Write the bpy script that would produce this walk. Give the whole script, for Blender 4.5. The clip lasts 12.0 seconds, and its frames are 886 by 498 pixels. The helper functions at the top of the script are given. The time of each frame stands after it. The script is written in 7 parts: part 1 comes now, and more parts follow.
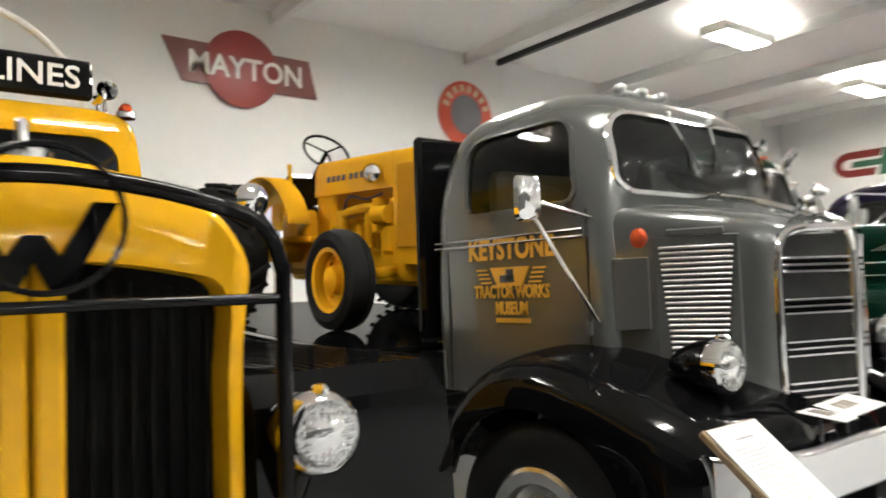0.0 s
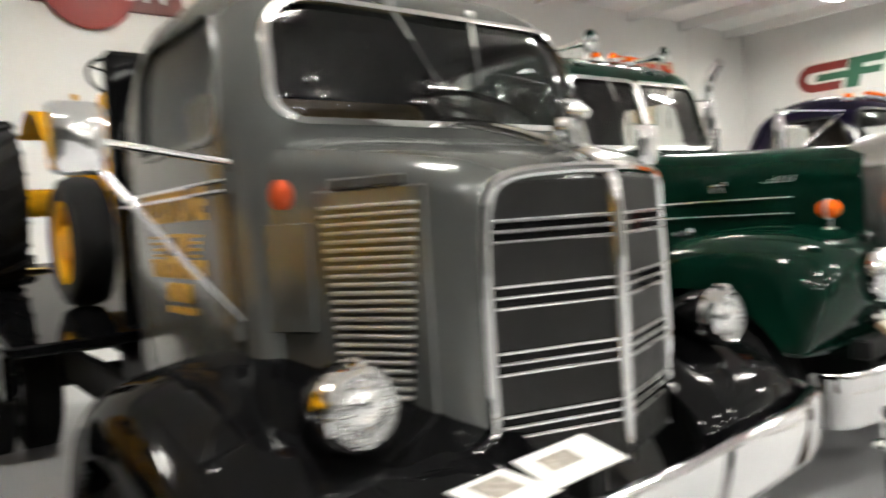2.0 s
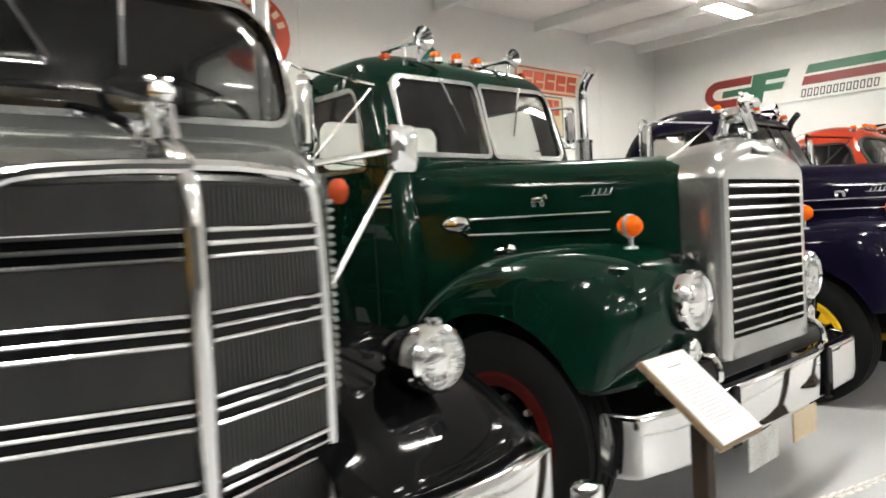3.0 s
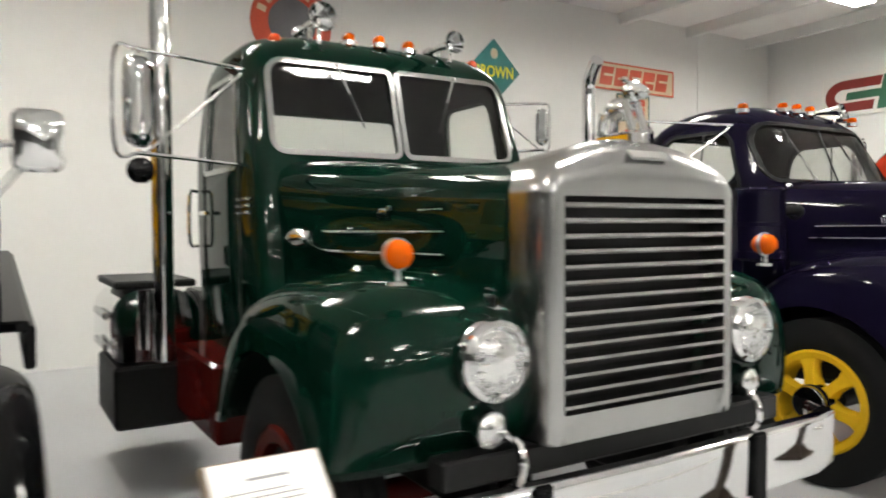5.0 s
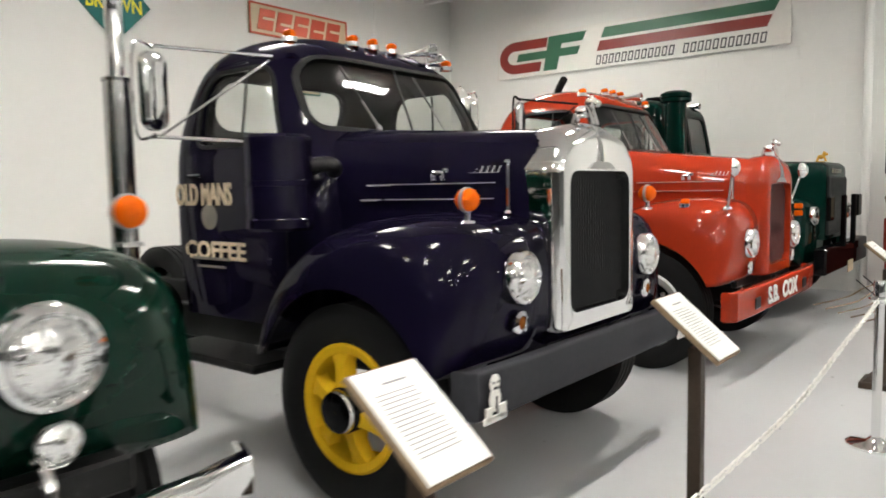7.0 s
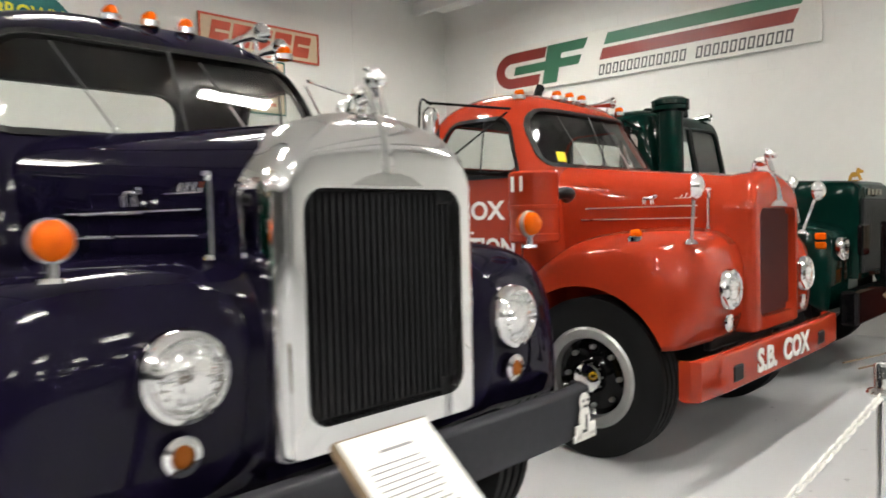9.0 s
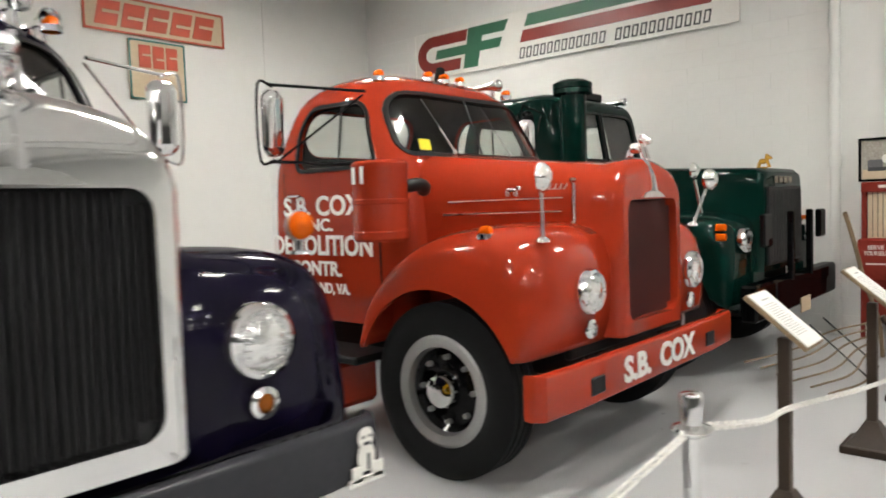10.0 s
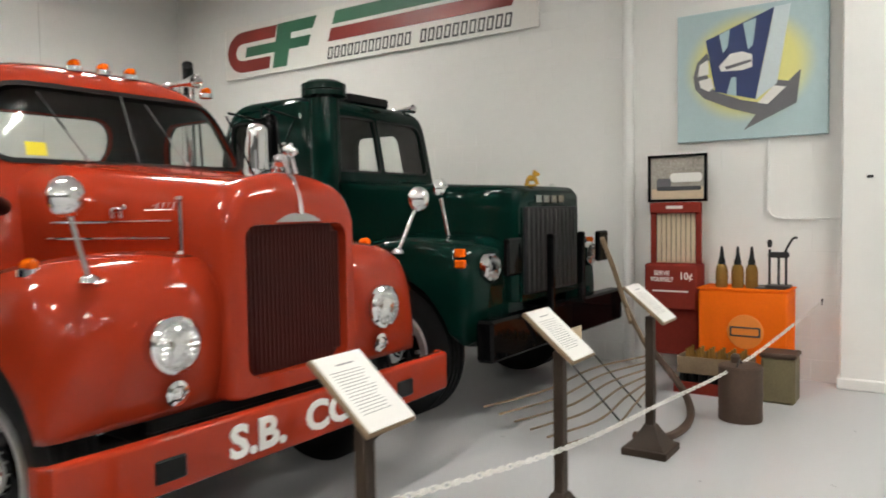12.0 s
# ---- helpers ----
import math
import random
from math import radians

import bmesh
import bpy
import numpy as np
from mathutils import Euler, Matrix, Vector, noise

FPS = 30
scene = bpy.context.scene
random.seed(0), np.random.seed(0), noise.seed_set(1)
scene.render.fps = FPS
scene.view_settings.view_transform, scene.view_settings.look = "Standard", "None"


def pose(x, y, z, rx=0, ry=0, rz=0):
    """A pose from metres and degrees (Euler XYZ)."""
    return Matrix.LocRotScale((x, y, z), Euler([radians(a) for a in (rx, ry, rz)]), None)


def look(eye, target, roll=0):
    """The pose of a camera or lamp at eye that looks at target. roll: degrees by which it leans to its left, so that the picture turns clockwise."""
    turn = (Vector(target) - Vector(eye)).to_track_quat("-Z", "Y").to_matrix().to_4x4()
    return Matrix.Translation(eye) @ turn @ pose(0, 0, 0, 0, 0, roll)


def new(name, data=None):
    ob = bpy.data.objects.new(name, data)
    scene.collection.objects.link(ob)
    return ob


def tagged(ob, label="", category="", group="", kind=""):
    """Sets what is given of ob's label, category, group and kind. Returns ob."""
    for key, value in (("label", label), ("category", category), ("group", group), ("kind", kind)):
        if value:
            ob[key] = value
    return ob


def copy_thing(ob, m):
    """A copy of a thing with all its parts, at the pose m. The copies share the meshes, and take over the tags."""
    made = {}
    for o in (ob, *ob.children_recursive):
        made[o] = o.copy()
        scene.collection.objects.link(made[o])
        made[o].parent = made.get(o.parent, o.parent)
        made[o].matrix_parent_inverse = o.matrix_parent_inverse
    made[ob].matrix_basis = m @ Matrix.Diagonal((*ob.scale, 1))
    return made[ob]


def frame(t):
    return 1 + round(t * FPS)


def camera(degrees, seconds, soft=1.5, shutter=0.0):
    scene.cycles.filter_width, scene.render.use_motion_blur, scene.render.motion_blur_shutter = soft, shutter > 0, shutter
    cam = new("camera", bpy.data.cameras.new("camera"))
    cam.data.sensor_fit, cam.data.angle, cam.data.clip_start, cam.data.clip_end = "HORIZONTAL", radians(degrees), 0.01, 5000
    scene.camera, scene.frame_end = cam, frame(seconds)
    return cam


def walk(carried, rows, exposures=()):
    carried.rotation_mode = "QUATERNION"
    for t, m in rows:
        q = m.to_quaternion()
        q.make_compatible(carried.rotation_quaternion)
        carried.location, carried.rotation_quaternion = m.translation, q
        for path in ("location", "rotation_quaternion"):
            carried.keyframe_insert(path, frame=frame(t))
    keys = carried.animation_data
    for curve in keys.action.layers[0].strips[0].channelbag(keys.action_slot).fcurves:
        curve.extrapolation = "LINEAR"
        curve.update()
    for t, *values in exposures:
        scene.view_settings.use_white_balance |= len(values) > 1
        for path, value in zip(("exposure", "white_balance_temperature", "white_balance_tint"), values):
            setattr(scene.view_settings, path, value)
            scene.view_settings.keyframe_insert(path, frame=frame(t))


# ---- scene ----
cam = camera(62.7, 12.0, soft=1.7, shutter=0.55)
PATH = [
    (0, (0.858, 0.607, 1.526), (2.085, 2.183, 1.63), -2.0),
    (0.2, (1.082, 0.626, 1.532), (2.202, 2.28, 1.634), -2.3),
    (0.5, (1.262, 0.657, 1.517), (2.313, 2.353, 1.661), -2.2),
    (0.6, (1.339, 0.677, 1.521), (2.369, 2.387, 1.646), -2.3),
    (0.9, (1.556, 0.715, 1.553), (2.62, 2.406, 1.642), -4.5),
    (1, (1.622, 0.71, 1.546), (2.68, 2.404, 1.647), -4.3),
    (1.2, (1.785, 0.687, 1.536), (2.815, 2.399, 1.619), -3.7),
    (1.5, (2.027, 0.659, 1.554), (3.068, 2.366, 1.604), -4.5),
    (2, (2.442, 0.706, 1.617), (3.68, 2.274, 1.523), -3.7),
    (2.2, (2.63, 0.71, 1.59), (3.978, 2.186, 1.524), -3.7),
    (2.5, (2.927, 0.628, 1.576), (4.274, 2.105, 1.515), -2.5),
    (3, (3.386, 0.565, 1.582), (4.743, 2.032, 1.509), -3.0),
    (4.8, (4.827, 0.308, 1.587), (5.885, 2.005, 1.591), -1.4),
    (5, (5.005, 0.284, 1.61), (6.058, 1.983, 1.549), -0.3),
    (5.5, (5.43, 0.276, 1.57), (6.651, 1.86, 1.529), -0.8),
    (6, (5.942, 0.293, 1.557), (7.402, 1.657, 1.476), -1.1),
    (6.2, (6.134, 0.249, 1.555), (7.553, 1.654, 1.45), -1.2),
    (6.5, (6.406, 0.215, 1.571), (7.82, 1.624, 1.449), -2.1),
    (7, (6.915, 0.318, 1.572), (8.464, 1.572, 1.409), -1.0),
    (8.8, (8.642, 0.316, 1.564), (10.097, 1.685, 1.475), -1.9),
    (9, (8.833, 0.338, 1.555), (10.28, 1.717, 1.472), -1.4),
    (9.5, (9.326, 0.325, 1.584), (10.928, 1.512, 1.426), -1.8),
    (10, (9.736, 0.13, 1.575), (11.24, 1.444, 1.458), -2.0),
    (10.5, (10.188, 0.0, 1.572), (11.767, 1.216, 1.402), -0.4),
    (11, (10.591, -0.207, 1.57), (12.264, 0.886, 1.477), -0.7),
    (11.4, (10.908, -0.392, 1.583), (12.512, 0.798, 1.488), -1.8),
    (11.5, (10.978, -0.429, 1.586), (12.591, 0.749, 1.487), -1.2),
    (12, (11.372, -0.524, 1.623), (13.02, 0.606, 1.52), -1.0),
]
walk(cam, [(t, look(eye, target, roll)) for t, eye, target, roll in PATH],
     exposures=[(0.0, 0.14), (1.5, 0.06), (2.5, 0.2), (3.5, 0.14), (5.0, -0.06), (7.0, -0.12), (9.0, -0.02), (10.0, -0.15), (11.0, -0.3), (12.0, -0.38)])

# ---- world and light ----
world = bpy.data.worlds.new("world")
world.use_nodes = True
world.node_tree.nodes["Background"].inputs["Color"].default_value = (0.9, 0.93, 1.0, 1)
world.node_tree.nodes["Background"].inputs["Strength"].default_value = 0.05
scene.world = world
LAMP_GLOW = 124.0

X_WEST, X_EAST, Y_SOUTH, Y_NORTH, Z_CEIL = -12.0, 18.78, -24.0, 9.65, 5.35


# ---- materials ----
def material(name, colour, rough=0.5, metal=0.0, coat=0.0, vary=0.08, scale=6.0, bump=0.0, bump_scale=60.0,
             rough_vary=0.08, emission=0.0, alpha_mix=0.0, spread=0.0):
    m = bpy.data.materials.new(name)
    m.use_nodes = True
    t = m.node_tree
    b = t.nodes["Principled BSDF"]
    b.inputs["Metallic"].default_value = metal
    b.inputs["Coat Weight"].default_value = coat * 0.33
    b.inputs["Specular IOR Level"].default_value = 0.0 if coat else 0.4
    if max(colour) < 0.05 and not coat and not metal:
        b.inputs["Specular IOR Level"].default_value = 0.15
    b.inputs["Coat Roughness"].default_value = 0.03
    co = t.nodes.new("ShaderNodeTexCoord")
    big = t.nodes.new("ShaderNodeTexNoise")
    big.inputs["Scale"].default_value, big.inputs["Detail"].default_value = scale * 0.35, 3
    fine = t.nodes.new("ShaderNodeTexNoise")
    fine.inputs["Scale"].default_value, fine.inputs["Detail"].default_value = scale * 6, 4
    t.links.new(co.outputs["Object"], big.inputs["Vector"])
    t.links.new(co.outputs["Object"], fine.inputs["Vector"])
    add = t.nodes.new("ShaderNodeMath")
    add.operation = "MULTIPLY_ADD"
    add.inputs[1].default_value = 0.45
    t.links.new(fine.outputs["Fac"], add.inputs[0])
    half = t.nodes.new("ShaderNodeMath")
    half.operation = "MULTIPLY"
    half.inputs[1].default_value = 0.55
    t.links.new(big.outputs["Fac"], half.inputs[0])
    t.links.new(half.outputs[0], add.inputs[2])
    mix = t.nodes.new("ShaderNodeMix")
    mix.data_type = "RGBA"
    lo = [max(0.0, c * (1 - vary * 2.2)) for c in colour]
    hi = [min(1.0, c * (1 + vary * 2.2)) for c in colour]
    mix.inputs["A"].default_value, mix.inputs["B"].default_value = (*lo, 1), (*hi, 1)
    fac = add.outputs[0]
    if spread:
        info = t.nodes.new("ShaderNodeObjectInfo")
        sh = t.nodes.new("ShaderNodeMath")
        sh.operation = "MULTIPLY_ADD"
        sh.inputs[1].default_value = spread
        t.links.new(info.outputs["Random"], sh.inputs[0])
        t.links.new(fac, sh.inputs[2])
        fac = sh.outputs[0]
    t.links.new(fac, mix.inputs["Factor"])
    t.links.new(mix.outputs["Result"], b.inputs["Base Color"])
    rr = t.nodes.new("ShaderNodeMapRange")
    rr.inputs["To Min"].default_value = max(0.01, rough - rough_vary)
    rr.inputs["To Max"].default_value = min(1, rough + rough_vary)
    t.links.new(fine.outputs["Fac"], rr.inputs["Value"])
    t.links.new(rr.outputs["Result"], b.inputs["Roughness"])
    if bump:
        n = t.nodes.new("ShaderNodeTexNoise")
        n.inputs["Scale"].default_value, n.inputs["Detail"].default_value = bump_scale, 3
        t.links.new(co.outputs["Object"], n.inputs["Vector"])
        bp = t.nodes.new("ShaderNodeBump")
        bp.inputs["Strength"].default_value, bp.inputs["Distance"].default_value = bump, 0.01
        t.links.new(n.outputs["Fac"], bp.inputs["Height"])
        t.links.new(bp.outputs["Normal"], b.inputs["Normal"])
    if emission:
        b.inputs["Emission Color"].default_value = (*colour, 1)
        b.inputs["Emission Strength"].default_value = emission
    return m


def glass_material(name, tint, gloss_rough=0.02):
    m = bpy.data.materials.new(name)
    m.use_nodes = True
    t = m.node_tree
    t.nodes.remove(t.nodes["Principled BSDF"])
    clear = t.nodes.new("ShaderNodeBsdfTransparent")
    clear.inputs["Color"].default_value = (*tint, 1)
    gloss = t.nodes.new("ShaderNodeBsdfGlossy")
    gloss.inputs["Roughness"].default_value = gloss_rough
    lw = t.nodes.new("ShaderNodeLayerWeight")
    pw = t.nodes.new("ShaderNodeMath")
    pw.operation = "POWER"
    pw.inputs[1].default_value = 4.0
    t.links.new(lw.outputs["Facing"], pw.inputs[0])
    sc = t.nodes.new("ShaderNodeMath")
    sc.operation = "MULTIPLY_ADD"
    sc.inputs[1].default_value, sc.inputs[2].default_value = 0.6, 0.03
    t.links.new(pw.outputs[0], sc.inputs[0])
    mix = t.nodes.new("ShaderNodeMixShader")
    t.links.new(sc.outputs[0], mix.inputs["Fac"])
    t.links.new(clear.outputs[0], mix.inputs[1])
    t.links.new(gloss.outputs[0], mix.inputs[2])
    t.links.new(mix.outputs[0], t.nodes["Material Output"].inputs["Surface"])
    return m


WALL = material("painted_wall", (0.80, 0.80, 0.775), 0.55, vary=0.02, scale=1.2, bump=0.12, bump_scale=25)
CEILING = material("ceiling_paint", (0.85, 0.84, 0.82), 0.8, vary=0.05, scale=1.0)
# wall colour darkened for the unseen walls, to cut fill light and reflections
SHADEWALL = material("darkened_unseen_wall", (0.20, 0.20, 0.197), 0.6, vary=0.04, scale=1.2, bump=0.12, bump_scale=25)
FLOOR = material("sealed_concrete", (0.48, 0.485, 0.495), 0.32, vary=0.05, scale=1.5, rough_vary=0.1, bump=0.03, bump_scale=9)
STEEL_W = material("beam_paint", (0.76, 0.76, 0.74), 0.5, vary=0.05)
DARK_STEEL = material("dark_steel", (0.035, 0.035, 0.036), 0.5, 0.3, vary=0.15)
CHROME = material("chrome", (0.80, 0.80, 0.80), 0.05, 1.0, vary=0.03, rough_vary=0.025)
ALUM = material("polished_aluminium", (0.46, 0.46, 0.455), 0.22, 1.0, vary=0.06, scale=10, rough_vary=0.06)
DULL = material("dull_aluminium", (0.42, 0.42, 0.41), 0.35, 0.9, vary=0.12, scale=12)
RUBBER = material("tyre_rubber", (0.0065, 0.0065, 0.007), 0.7, vary=0.2, scale=8, bump=0.2, bump_scale=120)
BLACK = material("black_gloss_paint", (0.003, 0.003, 0.0033), 0.12, 0, 1.0, vary=0.2, rough_vary=0.04)
CHASSIS = material("chassis_black", (0.008, 0.008, 0.008), 0.45, vary=0.3, scale=9, bump=0.1)
INSIDE = material("cab_lining", (0.016, 0.016, 0.017), 0.7, vary=0.2)
GREY = material("grey_car_paint", (0.125, 0.13, 0.126), 0.2, 0.6, 1.6, vary=0.04, rough_vary=0.04)
GREEN = material("dark_green_car_paint", (0.0012, 0.0135, 0.0078), 0.14, 0, 1.5, vary=0.06, rough_vary=0.04)
NAVY = material("midnight_purple_car_paint", (0.0048, 0.0036, 0.0118), 0.16, 0, 1.0, vary=0.08, rough_vary=0.04)
RED = material("orange_red_car_paint", (0.285, 0.027, 0.010), 0.2, 0, 1.9, vary=0.04, rough_vary=0.04)
DEEPRED = material("maroon_paint", (0.045, 0.005, 0.004), 0.3, 0, 0.5, vary=0.15)
TEAL = material("bottle_green_car_paint", (0.0012, 0.0135, 0.010), 0.2, 0, 1.0, vary=0.06, rough_vary=0.04)
YELLOW = material("yellow_car_paint", (0.68, 0.35, 0.008), 0.2, 0, 1.6, vary=0.03, rough_vary=0.04)
TRACTOR = material("tractor_yellow_paint", (0.66, 0.335, 0.010), 0.25, 0, 1.0, vary=0.08, scale=9)
WHEELY = material("wheel_yellow_paint", (0.62, 0.38, 0.015), 0.35, 0, 0.4, vary=0.08)
AMBER = material("amber_plastic", (0.62, 0.10, 0.003), 0.15, 0, 1.0, vary=0.12, scale=30, bump=0.3, bump_scale=150)
OLDAMBER = material("dull_amber_plastic", (0.24, 0.07, 0.012), 0.2, 0, 0.6, vary=0.15, scale=30)
REDLENS = material("red_plastic", (0.38, 0.05, 0.014), 0.15, 0, 1.0, vary=0.1, scale=30, bump=0.3, bump_scale=150)
LENS = material("headlamp_glass", (0.80, 0.81, 0.80), 0.09, 0.95, 1.0, vary=0.12, scale=18, bump=0.45, bump_scale=26)
VOID = material("flat_black_core", (0.0022, 0.0022, 0.0022), 0.85, vary=0.2)
MESHG = material("dark_grille", (0.008, 0.0075, 0.009), 0.55, 0.2, vary=0.2, scale=30)
GRILLGREY = material("grey_grille", (0.06, 0.06, 0.058), 0.4, 0.5, vary=0.2, scale=30)
GLASS = glass_material("window_glass", (0.94, 0.95, 0.94))
TINT = glass_material("smoked_window_glass", (0.66, 0.67, 0.67))
WOOD = material("dark_stained_wood", (0.036, 0.025, 0.018), 0.45, vary=0.35, scale=14, bump=0.1)
OLDWOOD = material("worn_grey_wood", (0.20, 0.14, 0.085), 0.75, vary=0.3, scale=14, bump=0.4)
CARD = material("white_card", (0.82, 0.81, 0.78), 0.4, vary=0.02)
PRINT = material("grey_print", (0.28, 0.28, 0.29), 0.6, vary=0.1)
INK = material("dark_ink", (0.05, 0.05, 0.055), 0.6, vary=0.1)
WHITE = material("white_paint", (0.80, 0.79, 0.75), 0.45, vary=0.05)
CREAM = material("aged_cream_enamel", (0.62, 0.50, 0.34), 0.5, vary=0.15, scale=5)
SIGNRED = material("faded_red_enamel", (0.20, 0.024, 0.019), 0.4, vary=0.12, scale=4)
SIGNBROWN = material("dark_maroon_enamel", (0.13, 0.035, 0.028), 0.45, vary=0.2, scale=4)
SIGNORANGE = material("red_orange_enamel", (0.50, 0.07, 0.03), 0.5, vary=0.2, scale=6)
SIGNGREEN = material("green_enamel", (0.035, 0.13, 0.075), 0.45, vary=0.1)
SIGNTEAL = material("teal_enamel", (0.008, 0.12, 0.11), 0.4, vary=0.2, scale=5)
GOLD = material("gold_leaf_paint", (0.55, 0.30, 0.03), 0.4, 0.2, vary=0.1)
CHAIN = material("white_plastic", (0.78, 0.77, 0.73), 0.4, vary=0.06, scale=20)
CANVASB = material("pale_blue_canvas", (0.40, 0.55, 0.58), 0.6, vary=0.06, scale=4)
CANVASN = material("navy_paint", (0.015, 0.03, 0.11), 0.5, vary=0.1)
CANVASG = material("grey_paint", (0.12, 0.12, 0.13), 0.6, vary=0.15)
PUMPRED = material("oxide_red_paint", (0.21, 0.030, 0.022), 0.4, 0, 0.3, vary=0.15)
ORANGE = material("bright_orange_paint", (0.85, 0.15, 0.010), 0.35, 0, 0.3, vary=0.06)
OIL = material("amber_glass_bottle", (0.22, 0.12, 0.03), 0.12, 0, 0.6, vary=0.25, scale=12)
PHOTO = material("sepia_photograph", (0.26, 0.24, 0.21), 0.25, vary=0.9, scale=7)
TAN = material("tan_woven_blanket", (0.45, 0.33, 0.17), 0.85, vary=0.3, scale=30, bump=0.6)
RUST = material("rusty_tin", (0.075, 0.046, 0.032), 0.6, 0.3, vary=0.35, scale=8)
LIGHT = material("lamp_diffuser", (1.0, 0.975, 0.91), 0.5, vary=0.0, emission=LAMP_GLOW)
YTAG = material("yellow_sticker", (0.85, 0.72, 0.03), 0.5, vary=0.05)


# ---- mesh helpers ----
class Shape:
    """Vertices and faces, gathered piece by piece."""

    def __init__(self):
        self.v, self.f = [], []

    def add(self, verts, faces):
        n = len(self.v)
        self.v.extend(tuple(p) for p in verts)
        self.f.extend(tuple(i + n for i in face) for face in faces)
        return self

    def box(self, c, s, b=0.004, m=None):
        h = [x / 2 for x in s]
        b = min(b, min(h) * 0.6)
        idx, verts = {}, []
        for sx in (-1, 1):
            for sy in (-1, 1):
                for sz in (-1, 1):
                    for a in range(3):
                        sg = (sx, sy, sz)
                        p = [sg[k] * (h[k] if k == a else h[k] - b) for k in range(3)]
                        idx[sg, a] = len(verts)
                        verts.append(Vector(p))
        faces = []
        for a in range(3):
            o = [k for k in range(3) if k != a]
            for s1 in (-1, 1):
                q = []
                for u, w in ((-1, -1), (1, -1), (1, 1), (-1, 1)):
                    sg = [0, 0, 0]
                    sg[a], sg[o[0]], sg[o[1]] = s1, u, w
                    q.append(idx[tuple(sg), a])
                faces.append(q)
        for a in range(3):
            for c2 in range(a + 1, 3):
                k = 3 - a - c2
                for u in (-1, 1):
                    for w in (-1, 1):
                        lo, hi = [0, 0, 0], [0, 0, 0]
                        lo[a] = hi[a] = u
                        lo[c2] = hi[c2] = w
                        lo[k], hi[k] = -1, 1
                        faces.append([idx[tuple(lo), a], idx[tuple(hi), a], idx[tuple(hi), c2], idx[tuple(lo), c2]])
        for sx in (-1, 1):
            for sy in (-1, 1):
                for sz in (-1, 1):
                    faces.append([idx[(sx, sy, sz), k] for k in range(3)])
        m = m or Matrix()
        return self.add([m @ (v + Vector(c)) for v in verts], faces)

    def loft(self, rings, closed=True, caps=True):
        n = len(rings[0])
        verts = [p for r in rings for p in r]
        faces = []
        for i in range(len(rings) - 1):
            for j in range(n if closed else n - 1):
                k = (j + 1) % n
                faces.append((i * n + j, i * n + k, (i + 1) * n + k, (i + 1) * n + j))
        if caps and closed:
            faces += [tuple(range(n)), tuple((len(rings) - 1) * n + j for j in range(n))]
        return self.add(verts, faces)

    def rod(self, p, q, r, r2=None, seg=12):
        p, q = Vector(p), Vector(q)
        r2 = r if r2 is None else r2
        rot = (q - p).to_track_quat("Z", "Y")
        ring = lambda c, rad: [c + rot @ Vector((rad * math.cos(a), rad * math.sin(a), 0)) for a in np.linspace(0, 2 * math.pi, seg, endpoint=False)]
        return self.loft([ring(p, r), ring(q, r2)])

    def tube(self, pts, r, seg=8, closed=False):
        pts = [Vector(p) for p in pts]
        n = len(pts)
        rings, ref = [], None
        for i in range(n):
            if closed:
                d = pts[(i + 1) % n] - pts[i - 1]
            else:
                d = pts[min(i + 1, n - 1)] - pts[max(i - 1, 0)]
            d.normalize()
            if ref is None:
                ref = d.orthogonal().normalized()
            ref = (ref - d * ref.dot(d)).normalized()
            b = d.cross(ref)
            rings.append([pts[i] + (ref * math.cos(a) + b * math.sin(a)) * r for a in np.linspace(0, 2 * math.pi, seg, endpoint=False)])
        if closed:
            rings.append(rings[0])
        return self.loft(rings, caps=not closed)

    def lathe(self, profile, origin, axis, seg=32, caps=False):
        rot = Vector(axis).to_track_quat("Z", "Y")
        o = Vector(origin)
        rings = [[o + rot @ Vector((r * math.cos(a), r * math.sin(a), h)) for a in np.linspace(0, 2 * math.pi, seg, endpoint=False)] for r, h in profile]
        return self.loft(rings, caps=caps)

    def prism(self, outline, axis, d0, d1):
        rings = [[(d, a, b) if axis == "x" else (a, d, b) if axis == "y" else (a, b, d) for a, b in outline] for d in (d0, d1)]
        return self.loft(rings)

    def hollow(self, outer, inner, axis, d0, d1):
        at = lambda o, d: [(d, a, b) if axis == "x" else (a, d, b) if axis == "y" else (a, b, d) for a, b in o]
        rings = [at(outer, d0), at(outer, d1), at(inner, d1), at(inner, d0), at(outer, d0)]
        return self.loft(rings, caps=False)

    def ball(self, c, r, seg=16, squash=(1, 1, 1)):
        rings = []
        for i in range(1, seg // 2):
            a = math.pi * i / (seg // 2)
            rings.append([(c[0] + squash[0] * r * math.sin(a) * math.cos(b), c[1] + squash[1] * r * math.sin(a) * math.sin(b), c[2] + squash[2] * r * math.cos(a)) for b in np.linspace(0, 2 * math.pi, seg, endpoint=False)])
        return self.loft(rings)

    def mirror(self):
        self.v = [(-x, y, z) for x, y, z in self.v]
        return self

    def mesh(self, name, angle=35):
        me = bpy.data.meshes.new(name)
        me.from_pydata(self.v, [], self.f)
        bm = bmesh.new()
        bm.from_mesh(me)
        bmesh.ops.remove_doubles(bm, verts=bm.verts, dist=1e-5)
        bmesh.ops.recalc_face_normals(bm, faces=bm.faces)
        bm.to_mesh(me)
        bm.free()
        me.shade_smooth()
        me.set_sharp_from_angle(angle=radians(angle))
        return me


